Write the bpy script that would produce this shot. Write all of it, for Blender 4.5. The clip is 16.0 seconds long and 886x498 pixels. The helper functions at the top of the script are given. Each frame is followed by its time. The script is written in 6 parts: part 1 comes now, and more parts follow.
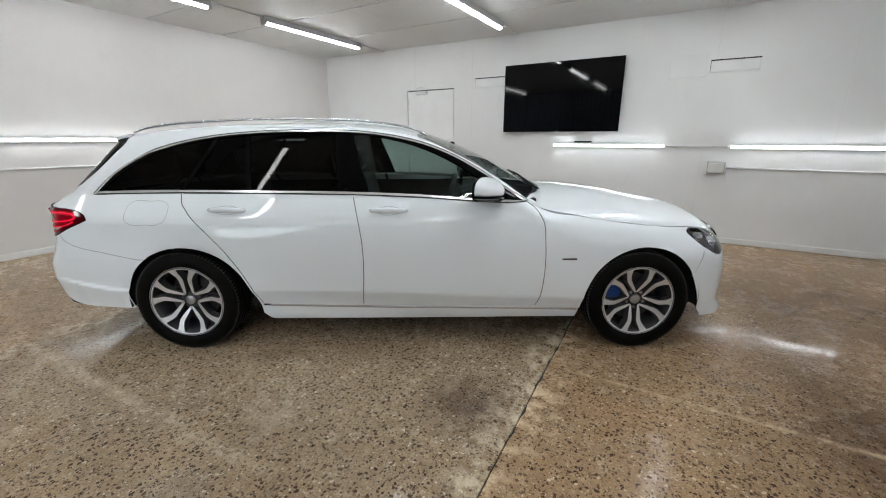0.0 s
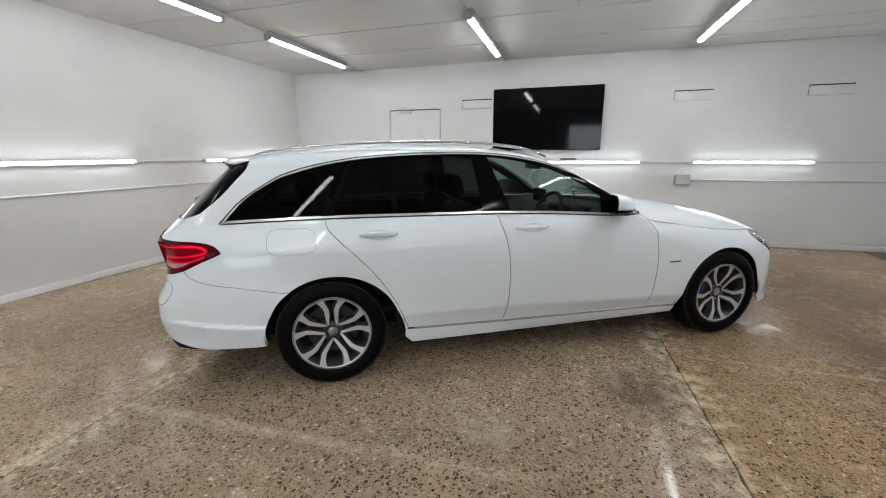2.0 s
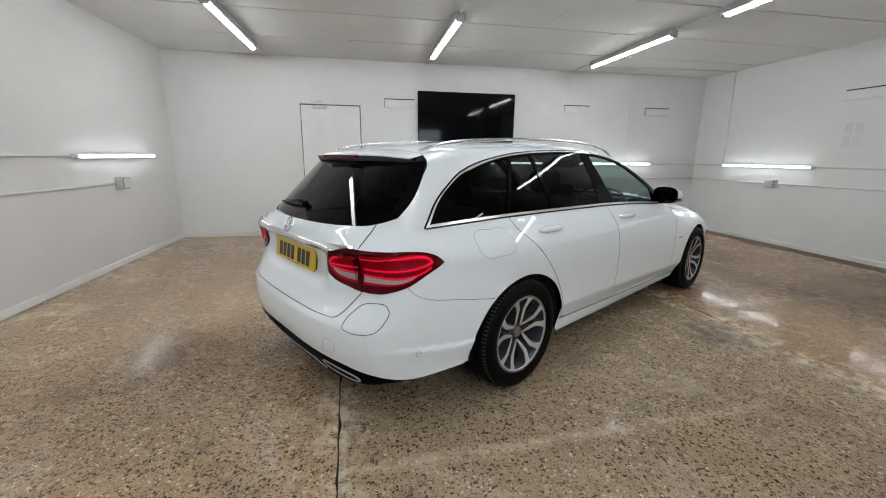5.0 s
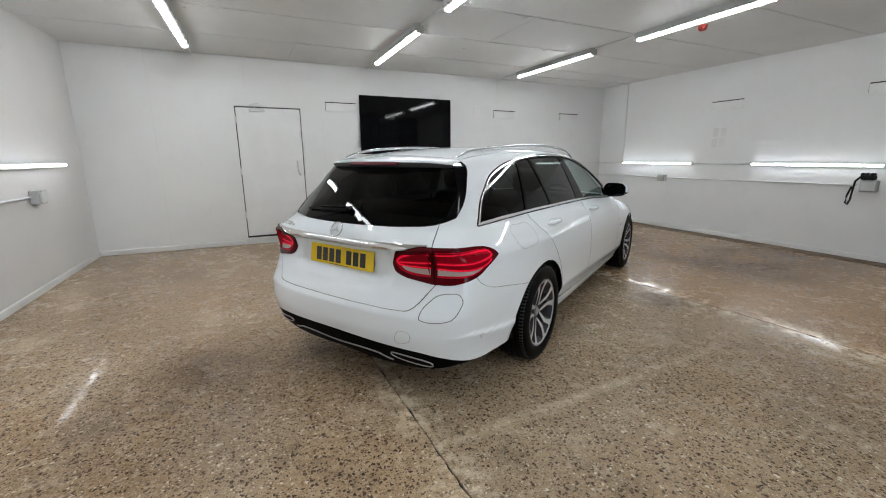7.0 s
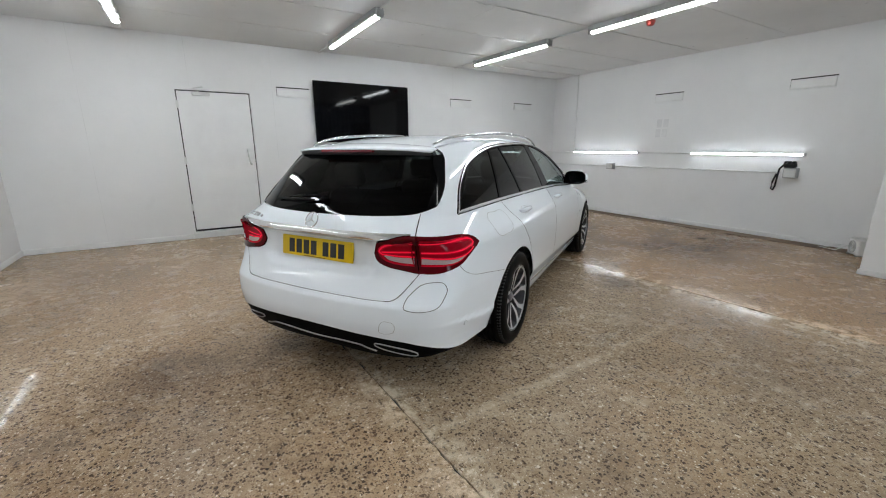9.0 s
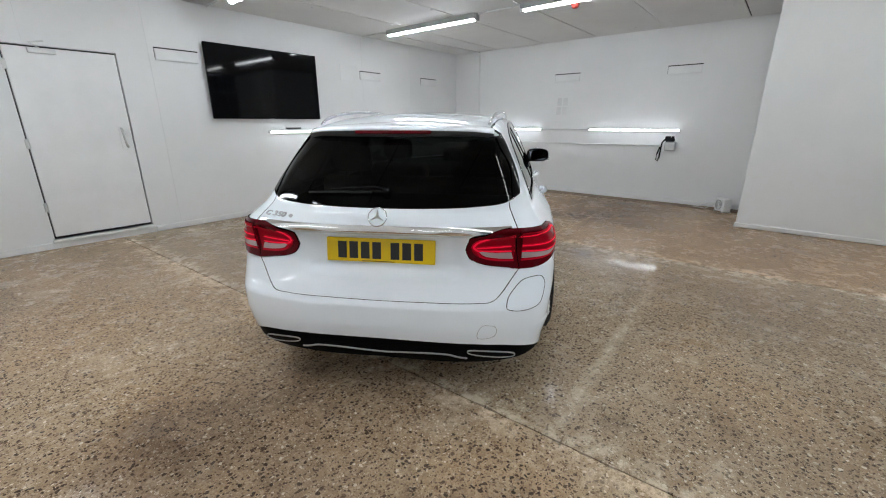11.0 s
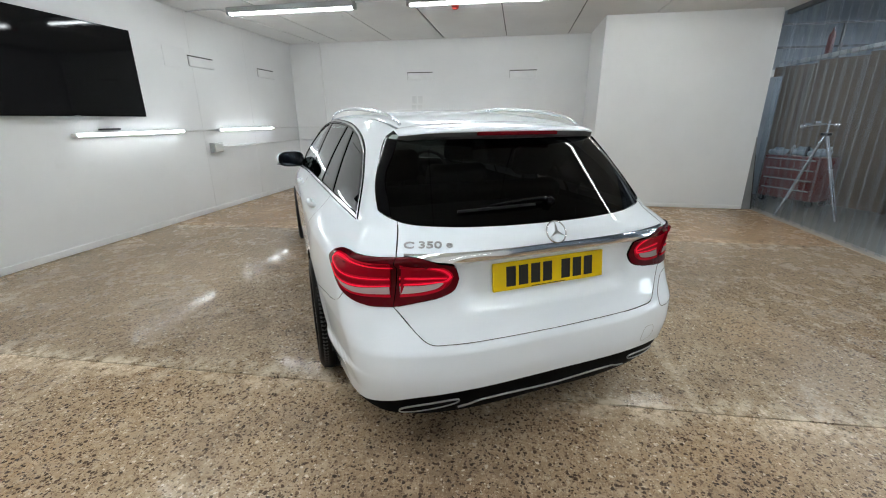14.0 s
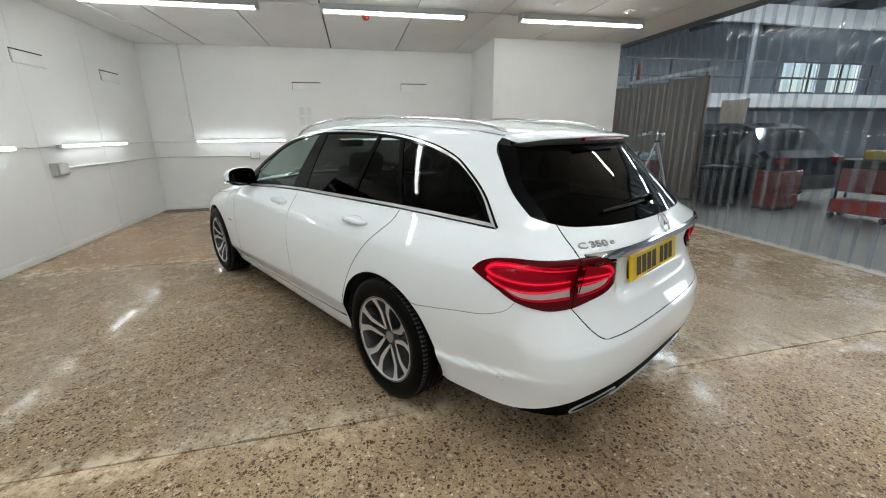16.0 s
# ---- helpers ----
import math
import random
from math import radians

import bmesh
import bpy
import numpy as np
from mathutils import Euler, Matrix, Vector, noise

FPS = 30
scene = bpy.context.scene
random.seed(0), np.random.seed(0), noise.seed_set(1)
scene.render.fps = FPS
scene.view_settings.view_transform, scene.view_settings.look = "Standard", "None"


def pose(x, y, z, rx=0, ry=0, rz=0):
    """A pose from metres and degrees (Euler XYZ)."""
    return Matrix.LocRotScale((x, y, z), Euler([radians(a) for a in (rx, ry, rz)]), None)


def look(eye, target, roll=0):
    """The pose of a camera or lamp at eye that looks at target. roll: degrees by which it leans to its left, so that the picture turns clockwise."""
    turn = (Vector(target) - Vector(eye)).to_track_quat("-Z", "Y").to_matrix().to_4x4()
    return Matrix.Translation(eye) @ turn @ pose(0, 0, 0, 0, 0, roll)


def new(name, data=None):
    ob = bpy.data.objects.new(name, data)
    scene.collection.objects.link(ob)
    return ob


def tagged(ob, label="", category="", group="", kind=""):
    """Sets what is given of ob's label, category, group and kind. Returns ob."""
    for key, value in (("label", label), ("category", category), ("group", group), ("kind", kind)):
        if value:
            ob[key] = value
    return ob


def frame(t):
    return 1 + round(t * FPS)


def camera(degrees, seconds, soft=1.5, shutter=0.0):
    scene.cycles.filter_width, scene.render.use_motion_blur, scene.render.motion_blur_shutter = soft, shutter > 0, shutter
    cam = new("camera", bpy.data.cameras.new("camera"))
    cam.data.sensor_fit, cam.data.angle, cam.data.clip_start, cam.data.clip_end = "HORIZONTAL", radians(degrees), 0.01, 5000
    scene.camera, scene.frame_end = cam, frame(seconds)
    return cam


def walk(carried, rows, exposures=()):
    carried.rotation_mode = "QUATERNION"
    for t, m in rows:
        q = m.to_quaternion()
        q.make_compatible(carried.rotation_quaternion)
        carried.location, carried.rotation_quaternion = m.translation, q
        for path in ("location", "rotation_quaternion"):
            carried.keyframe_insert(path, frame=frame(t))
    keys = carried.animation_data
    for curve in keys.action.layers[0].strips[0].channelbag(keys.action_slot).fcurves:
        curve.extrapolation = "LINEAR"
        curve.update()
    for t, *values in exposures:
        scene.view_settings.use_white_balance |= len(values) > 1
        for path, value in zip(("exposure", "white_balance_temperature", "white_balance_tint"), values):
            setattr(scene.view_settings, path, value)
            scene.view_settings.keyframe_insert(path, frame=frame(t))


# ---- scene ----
cam = camera(94.9, 16.0, 1.05)
PATH = [
    (0, (0.02, 0.129, 1.32), (-0.957, 1.793, 0.794), 0.1),
    (0.5, (-0.276, -0.043, 1.334), (-1.182, 1.668, 0.831), 0.0),
    (1, (-0.573, -0.251, 1.348), (-1.382, 1.513, 0.865), -0.0),
    (1.5, (-0.918, -0.406, 1.347), (-1.615, 1.409, 0.878), -0.1),
    (2, (-1.282, -0.582, 1.359), (-1.854, 1.28, 0.905), -0.3),
    (2.5, (-1.617, -0.7, 1.332), (-2.057, 1.197, 0.877), -0.2),
    (3, (-1.981, -0.767, 1.33), (-2.273, 1.16, 0.879), -0.2),
    (3.5, (-2.361, -0.806, 1.331), (-2.486, 1.14, 0.884), 0.3),
    (4, (-2.691, -0.802, 1.309), (-2.653, 1.147, 0.862), 0.7),
    (4.2, (-2.838, -0.781, 1.301), (-2.732, 1.165, 0.852), 0.8),
    (6.3, (-4.157, -0.653, 1.357), (-3.46, 1.173, 0.935), -0.3),
    (6.5, (-4.215, -0.674, 1.355), (-3.48, 1.137, 0.931), -0.3),
    (7, (-4.247, -0.713, 1.347), (-3.435, 1.062, 0.909), -0.3),
    (7.5, (-4.25, -0.724, 1.348), (-3.396, 1.027, 0.896), -0.2),
    (8, (-4.248, -0.722, 1.344), (-3.364, 1.011, 0.88), -0.2),
    (8.5, (-4.281, -0.713, 1.343), (-3.355, 0.993, 0.863), -0.3),
    (8.7, (-4.31, -0.694, 1.337), (-3.354, 0.995, 0.855), -0.2),
    (10.8, (-5.019, 0.155, 1.372), (-3.586, 1.42, 0.786), -0.2),
    (11, (-5.048, 0.25, 1.362), (-3.574, 1.463, 0.767), -0.1),
    (11.5, (-5.13, 0.485, 1.377), (-3.561, 1.565, 0.769), 0.3),
    (12, (-5.255, 0.71, 1.382), (-3.604, 1.662, 0.776), 0.6),
    (12.5, (-5.311, 0.923, 1.388), (-3.59, 1.742, 0.782), 0.5),
    (13, (-5.329, 1.191, 1.382), (-3.545, 1.861, 0.776), 0.4),
    (13.5, (-5.374, 1.483, 1.368), (-3.536, 1.99, 0.763), 0.1),
    (14, (-5.432, 1.788, 1.374), (-3.557, 2.125, 0.765), -0.2),
    (14.5, (-5.43, 2.113, 1.356), (-3.53, 2.266, 0.751), -0.3),
    (15, (-5.442, 2.437, 1.368), (-3.531, 2.41, 0.779), -0.4),
    (15.5, (-5.436, 2.715, 1.372), (-3.531, 2.506, 0.801), -0.5),
    (16, (-5.39, 2.964, 1.353), (-3.51, 2.568, 0.799), -0.5),
]
walk(cam, [(t, look(eye, target, roll)) for t, eye, target, roll in PATH], [(0, 0.10, 6500, 10), (4, 0.04, 6500, 10), (7.5, 0.02, 6450, 10), (8.5, 0.06, 6380, 10), (12.5, 0.17, 6270, 10), (14.5, 0.26, 6420, 7), (16, 0.22, 6650, 7)])

from mathutils import geometry


# ---- light and air ----
world = bpy.data.worlds.new("world")
scene.world = world
world.use_nodes = True
wn = world.node_tree.nodes
sky = wn.new("ShaderNodeTexSky")
sky.sky_type, sky.sun_disc, sky.sun_elevation, sky.sun_rotation = "NISHITA", False, radians(38), radians(200)
world.node_tree.links.new(sky.outputs[0], wn["Background"].inputs[0])
wn["Background"].inputs[1].default_value = 0.12

sun_data = bpy.data.lights.new("sun", "SUN")
sun_data.energy, sun_data.angle, sun_data.color = 1.0, radians(12), (1, 0.97, 0.92)
sun = new("sun", sun_data)
sun.matrix_world = look((0, -30, 24), (0, 0, 0))

TUBE_CEILING, TUBE_WALL, TUBE_HALL = 47.0, 16.0, 58.0
TUBE_SOUTH = 32.0

# Daylight through the workshop's open roller door.
door_light_data = bpy.data.lights.new("door_daylight", "AREA")
door_light_data.shape, door_light_data.size, door_light_data.size_y, door_light_data.energy, door_light_data.color = "RECTANGLE", 4.8, 3.5, 330.0, (0.90, 0.96, 1.0)
door_light = new("door_daylight", door_light_data)
door_light.matrix_world = look((0.9, -24.0, 1.85), (0.9, 0.0, 1.85))


# ---- materials ----
def shader(name):
    m = bpy.data.materials.new(name)
    m.use_nodes = True
    return m, m.node_tree, m.node_tree.nodes["Principled BSDF"]


def node(nt, kind, **values):
    n = nt.nodes.new(kind)
    for key, value in values.items():
        n.inputs[key.replace("_", " ")].default_value = value
    return n


def ramp(nt, source, stops):
    r = nt.nodes.new("ShaderNodeValToRGB")
    while len(r.color_ramp.elements) < len(stops):
        r.color_ramp.elements.new(0.5)
    for e, (at, c) in zip(r.color_ramp.elements, stops):
        e.position, e.color = at, (c if len(c) == 4 else (*c, 1))
    nt.links.new(source, r.inputs[0])
    return r.outputs[0]


def mixed(nt, factor, a, b, blend="MIX"):
    m = nt.nodes.new("ShaderNodeMix")
    m.data_type, m.blend_type = "RGBA", blend
    for socket, value in ((m.inputs[0], factor), (m.inputs[6], a), (m.inputs[7], b)):
        if isinstance(value, bpy.types.NodeSocket):
            nt.links.new(value, socket)
        elif isinstance(value, (int, float)):
            socket.default_value = value
        else:
            socket.default_value = (*value, 1)
    return m.outputs[2]


def coords(nt, kind="Object"):
    return nt.nodes.new("ShaderNodeTexCoord").outputs[kind]


def noise_of(nt, where, scale, detail=4, rough=0.55):
    n = node(nt, "ShaderNodeTexNoise", Scale=scale, Detail=detail, Roughness=rough)
    nt.links.new(where, n.inputs["Vector"])
    return n.outputs[0]


def bumped(nt, bsdf, height, strength, distance):
    b = node(nt, "ShaderNodeBump", Strength=strength, Distance=distance)
    nt.links.new(height, b.inputs["Height"])
    nt.links.new(b.outputs[0], bsdf.inputs["Normal"])


def worn(name, colour, rough=0.5, metal=0.0, spread=0.12, scale=3.0, bump=0.0, grain=60.0, coat=0.0, shine=0.5):
    """A plain finish with broad soiling and fine grain."""
    m, nt, p = shader(name)
    where = coords(nt)
    broad, fine = noise_of(nt, where, scale), noise_of(nt, where, grain, 3)
    dark = tuple(c * (1 - spread) for c in colour)
    light = tuple(min(1, c * (1 + spread * 0.5)) for c in colour)
    c = mixed(nt, ramp(nt, broad, [(0.3, (0, 0, 0)), (0.7, (1, 1, 1))]), dark, light)
    c = mixed(nt, 0.10, c, ramp(nt, fine, [(0.3, dark), (0.7, light)]))
    nt.links.new(c, p.inputs["Base Color"])
    r = ramp(nt, broad, [(0.3, (rough * 0.85,) * 3), (0.75, (min(1, rough * 1.2),) * 3)])
    nt.links.new(r, p.inputs["Roughness"])
    p.inputs["Metallic"].default_value, p.inputs["Coat Weight"].default_value = metal, coat
    p.inputs["Specular IOR Level"].default_value = shine
    if bump:
        bumped(nt, p, fine, bump, 0.002)
    return m


def glowing(name, colour, strength, rough=0.4):
    m, nt, p = shader(name)
    p.inputs["Base Color"].default_value = (*colour, 1)
    p.inputs["Emission Color"].default_value = (*colour, 1)
    p.inputs["Emission Strength"].default_value = strength
    p.inputs["Roughness"].default_value = rough
    p.inputs["Specular IOR Level"].default_value = 0.5 if rough > 0.2 else 0.12
    return m


def clear(name, tint, gloss_rough=0.02, haze=None, ior=1.5):
    """A thin clear sheet: it lets the light through tinted, and mirrors at a slant."""
    m, nt, p = shader(name)
    nt.nodes.remove(p)
    out = nt.nodes["Material Output"]
    see, shine = nt.nodes.new("ShaderNodeBsdfTransparent"), nt.nodes.new("ShaderNodeBsdfGlossy")
    see.inputs[0].default_value, shine.inputs["Roughness"].default_value = (*tint, 1), gloss_rough
    shine.inputs[0].default_value = (1, 1, 1, 1)
    lw = node(nt, "ShaderNodeLayerWeight", Blend=0.5)
    fifth, r0 = nt.nodes.new("ShaderNodeMath"), ((ior - 1) / (ior + 1)) ** 2
    fifth.operation, fifth.inputs[1].default_value = "POWER", 5.0
    nt.links.new(lw.outputs["Facing"], fifth.inputs[0])
    much = nt.nodes.new("ShaderNodeMath")
    much.operation = "MULTIPLY_ADD"
    much.inputs[1].default_value, much.inputs[2].default_value = 1 - r0, r0
    nt.links.new(fifth.outputs[0], much.inputs[0])
    mix = nt.nodes.new("ShaderNodeMixShader")
    nt.links.new(much.outputs[0], mix.inputs[0])
    nt.links.new(see.outputs[0], mix.inputs[1])
    nt.links.new(shine.outputs[0], mix.inputs[2])
    last = mix.outputs[0]
    if haze:
        dust, more = nt.nodes.new("ShaderNodeBsdfDiffuse"), nt.nodes.new("ShaderNodeMixShader")
        dust.inputs[0].default_value = (*haze[1], 1)
        where = coords(nt)
        amount = ramp(nt, noise_of(nt, where, 2.5), [(0.3, (haze[0] * 0.5,) * 3), (0.75, (haze[0] * 1.5,) * 3)])
        each = ramp(nt, nt.nodes.new("ShaderNodeObjectInfo").outputs["Random"], [(0.0, (0.35,) * 3), (0.6, (0.9,) * 3), (1.0, (1.0,) * 3)])
        both = nt.nodes.new("ShaderNodeMath")
        both.operation = "MULTIPLY"
        nt.links.new(amount, both.inputs[0])
        nt.links.new(each, both.inputs[1])
        nt.links.new(both.outputs[0], more.inputs[0])
        nt.links.new(last, more.inputs[1])
        nt.links.new(dust.outputs[0], more.inputs[2])
        last = more.outputs[0]
    nt.links.new(last, out.inputs[0])
    return m


def wall_paint(name, shade):
    m, nt, p = shader(name)
    where = coords(nt)
    broad, mid, fine = noise_of(nt, where, 0.9, 5), noise_of(nt, where, 5, 5), noise_of(nt, where, 160, 2)
    c = mixed(nt, ramp(nt, broad, [(0.32, (0, 0, 0)), (0.7, (1, 1, 1))]), (0.685, 0.69, 0.695), (0.745, 0.75, 0.75))
    c = mixed(nt, ramp(nt, mid, [(0.62, (0, 0, 0)), (0.78, (0.35, 0.35, 0.35))]), c, (0.64, 0.64, 0.63))
    nt.links.new(mixed(nt, 1.0, c, shade, "MULTIPLY"), p.inputs["Base Color"])
    p.inputs["Roughness"].default_value = 0.42
    both = mixed(nt, 0.5, mid, fine)
    bumped(nt, p, both, 0.10, 0.004)
    return m


def ceiling_paint():
    m, nt, p = shader("off_white_ceiling_paint")
    where = coords(nt)
    broad, mid = noise_of(nt, where, 0.8, 5), noise_of(nt, where, 6, 5)
    c = mixed(nt, ramp(nt, broad, [(0.3, (0, 0, 0)), (0.7, (1, 1, 1))]), (0.61, 0.61, 0.605), (0.69, 0.69, 0.68))
    c = mixed(nt, ramp(nt, mid, [(0.64, (0, 0, 0)), (0.8, (0.4, 0.4, 0.4))]), c, (0.47, 0.46, 0.44))
    nt.links.new(c, p.inputs["Base Color"])
    p.inputs["Roughness"].default_value = 0.6
    bumped(nt, p, mid, 0.12, 0.006)
    return m


def aggregate_floor(name, tint, busy):
    """Polished concrete with brown and black stone chips, stained and worn; each pour has its own tint."""
    m, nt, p = shader(name)
    where = coords(nt)
    warp = node(nt, "ShaderNodeTexNoise", Scale=40.0, Detail=3.0)
    nt.links.new(where, warp.inputs["Vector"])
    moved = nt.nodes.new("ShaderNodeVectorMath")
    moved.operation = "MULTIPLY_ADD"
    nt.links.new(warp.outputs["Color"], moved.inputs[0])
    moved.inputs[1].default_value = (0.024, 0.024, 0)
    nt.links.new(where, moved.inputs[2])
    cells = []
    for scale in (52.0, 88.0, 170.0):
        v = node(nt, "ShaderNodeTexVoronoi", Scale=scale, Randomness=1.0)
        v.voronoi_dimensions = "2D"
        nt.links.new(moved.outputs[0], v.inputs["Vector"])
        pick = nt.nodes.new("ShaderNodeSeparateColor")
        nt.links.new(v.outputs["Color"], pick.inputs[0])
        cells.append((v.outputs["Distance"], pick.outputs[0], pick.outputs[1]))
    broad, stain = noise_of(nt, where, 0.55, 6, 0.6), noise_of(nt, where, 2.1, 6, 0.65)
    rust, dust = noise_of(nt, where, 0.9, 6, 0.62), noise_of(nt, where, 1.4, 7, 0.72)
    swirl = noise_of(nt, where, 11, 6, 0.7)

    def gate(source, a, b, most):
        return ramp(nt, source, [(a, (0, 0, 0)), (b, (most,) * 3)])

    mottle, grit = noise_of(nt, where, 28, 5, 0.75), noise_of(nt, where, 120, 3, 0.7)
    base = mixed(nt, gate(broad, 0.30, 0.70, 1.0), (0.215, 0.150, 0.092), (0.345, 0.260, 0.170))
    base = mixed(nt, gate(rust, 0.50, 0.72, 0.50), base, (0.33, 0.205, 0.105))
    base = mixed(nt, gate(mottle, 0.48, 0.62, 0.26 + 0.22 * busy), base, (0.155, 0.108, 0.072))
    base = mixed(nt, ramp(nt, mottle, [(0.34, (0.16 + 0.30 * busy,) * 3), (0.46, (0, 0, 0))]), base, (0.50, 0.43, 0.34))
    base = mixed(nt, gate(grit, 0.52, 0.64, 0.14 + 0.20 * busy), base, (0.50, 0.42, 0.32))
    base = mixed(nt, gate(swirl, 0.54, 0.66, 0.42), base, (0.46, 0.375, 0.27))
    for (d, a, b), size, keep, hues in (
        (cells[2], 0.46, 0.72 - 0.06 * busy, [(0.0, (0.07, 0.045, 0.028)), (0.55, (0.17, 0.115, 0.07)), (0.80, (0.32, 0.25, 0.17)), (1.0, (0.55, 0.48, 0.38))]),
        (cells[1], 0.46, 0.765 - 0.06 * busy, [(0.0, (0.022, 0.016, 0.013)), (0.45, (0.060, 0.036, 0.024)), (0.70, (0.13, 0.085, 0.055)), (0.90, (0.26, 0.20, 0.14)), (1.0, (0.58, 0.51, 0.41))]),
        (cells[0], 0.42, 0.845 - 0.05 * busy, [(0.0, (0.022, 0.017, 0.014)), (0.55, (0.055, 0.034, 0.024)), (0.80, (0.13, 0.085, 0.055)), (0.92, (0.28, 0.22, 0.16)), (1.0, (0.55, 0.48, 0.38))]),
    ):
        shape = gate(d, size * 0.86, size, 1.0)
        some = ramp(nt, a, [(keep, (0, 0, 0)), (keep + 0.01, (1, 1, 1))])
        hole = mixed(nt, shape, some, (0, 0, 0))
        patchy = mixed(nt, 1.0, hole, ramp(nt, swirl, [(0.28, (0.6,) * 3), (0.40, (1, 1, 1))]), "MULTIPLY")
        patchy = mixed(nt, 1.0, patchy, ramp(nt, dust, [(0.30, (1, 1, 1)), (0.66, (0.75,) * 3)]), "MULTIPLY")
        swing = nt.nodes.new("ShaderNodeMath")
        swing.operation, swing.use_clamp = "MULTIPLY_ADD", True
        swing.inputs[1].default_value = 0.9
        shifted = nt.nodes.new("ShaderNodeMath")
        shifted.operation, shifted.inputs[1].default_value = "ADD", -0.45
        nt.links.new(dust, shifted.inputs[0])
        nt.links.new(shifted.outputs[0], swing.inputs[0])
        nt.links.new(b, swing.inputs[2])
        base = mixed(nt, patchy, base, ramp(nt, swing.outputs[0], hues))
    # Oil and tyre stains, darker patches at set places, then pale dust and wear beside the two joints.
    base = mixed(nt, gate(stain, 0.55, 0.70, 0.70), base, mixed(nt, 1.0, base, (0.46, 0.43, 0.42), "MULTIPLY"))
    base = mixed(nt, gate(dust, 0.56, 0.70, 0.50), base, (0.55, 0.46, 0.34))
    for x_, y_, size_, much in ((-0.80, 1.78, 0.34, 0.75), (1.15, 4.15, 0.95, 0.7), (0.75, 3.2, 0.5, 0.5), (-4.62, 2.20, 0.45, 0.65), (-2.6, 3.6, 0.6, 0.4), (-5.2, 4.9, 0.6, 0.4), (-1.5, 0.6, 1.5, 0.42), (-4.75, 1.75, 0.9, 0.45), (2.05, 2.2, 1.7, 0.8), (1.15, 2.15, 1.05, 0.95), (0.80, 2.70, 0.45, 0.55), (0.95, 4.65, 0.75, 0.6), (-3.55, 1.95, 0.55, 0.35)):
        far = nt.nodes.new("ShaderNodeVectorMath")
        far.operation, far.inputs[1].default_value = "DISTANCE", (x_, y_, 0)
        nt.links.new(where, far.inputs[0])
        spot = mixed(nt, 1.0, ramp(nt, far.outputs["Value"], [(size_ * 0.3, (much,) * 3), (size_, (0, 0, 0))]), gate(dust, 0.34, 0.58, 1.0), "MULTIPLY")
        base = mixed(nt, spot, base, mixed(nt, 1.0, base, (0.36, 0.33, 0.34), "MULTIPLY"))
    apart = nt.nodes.new("ShaderNodeSeparateXYZ")
    nt.links.new(where, apart.inputs[0])
    for a, b, c, wide, most, x0, x1 in ((1.0, 0.0404, 3.549, 0.16, 0.9, -9, 9), (1.0, 0.0392, 0.448, 0.20, 0.9, -9, 9), (-0.045, 1.0, -0.99, 0.060, 0.34, -3.6, -1.3), (0.0, 1.0, -2.34, 0.028, 0.62, -0.45, 1.25)):
        dot = nt.nodes.new("ShaderNodeVectorMath")
        dot.operation, dot.inputs[1].default_value = "DOT_PRODUCT", (a, b, 0)
        nt.links.new(where, dot.inputs[0])
        off, size_ = nt.nodes.new("ShaderNodeMath"), nt.nodes.new("ShaderNodeMath")
        off.operation, off.inputs[1].default_value, size_.operation = "ADD", c, "ABSOLUTE"
        nt.links.new(dot.outputs["Value"], off.inputs[0])
        nt.links.new(off.outputs[0], size_.inputs[0])
        near = ramp(nt, size_.outputs[0], [(0.0, (most,) * 3), (wide, (0, 0, 0))])
        thin = wide < 0.1
        rough_edge = mixed(nt, 1.0, near, gate(swirl, 0.34 if thin else 0.44, 0.56, 1.0), "MULTIPLY")
        rough_edge = mixed(nt, 1.0, rough_edge, gate(dust, 0.22 if thin else 0.36, 0.46 if thin else 0.56, 1.0), "MULTIPLY")
        for bound, sign in ((x0, 1.0), (x1, -1.0)):
            part_way = nt.nodes.new("ShaderNodeMath")
            part_way.operation, part_way.use_clamp = "MULTIPLY_ADD", True
            part_way.inputs[1].default_value, part_way.inputs[2].default_value = 6.0 * sign, -6.0 * sign * bound
            nt.links.new(apart.outputs[0], part_way.inputs[0])
            rough_edge = mixed(nt, 1.0, rough_edge, part_way.outputs[0], "MULTIPLY")
        base = mixed(nt, rough_edge, base, (0.60, 0.50, 0.37))
    base = mixed(nt, 1.0, base, tint, "MULTIPLY")
    nt.links.new(base, p.inputs["Base Color"])
    gloss = mixed(nt, 0.45, stain, swirl)
    sheen = ramp(nt, gloss, [(0.38, (0.035,) * 3), (0.47, (0.085,) * 3), (0.56, (0.36,) * 3)])
    for x_, y_, size_ in ((-4.45, 1.20, 0.65), (-3.9, 0.52, 0.5), (-3.35, -0.55, 0.7), (-2.80, 0.30, 0.95), (-4.45, 2.25, 0.5), (-3.35, 3.55, 0.5)):
        far = nt.nodes.new("ShaderNodeVectorMath")
        far.operation, far.inputs[1].default_value = "DISTANCE", (x_, y_, 0)
        nt.links.new(where, far.inputs[0])
        sheen = mixed(nt, ramp(nt, far.outputs["Value"], [(size_ * 0.4, (0.75,) * 3), (size_, (0, 0, 0))]), sheen, (0.40, 0.40, 0.40))
    nt.links.new(sheen, p.inputs["Roughness"])
    p.inputs["Specular IOR Level"].default_value = 0.11
    bumped(nt, p, mixed(nt, 0.35, mottle, swirl), 0.045, 0.003)
    return m


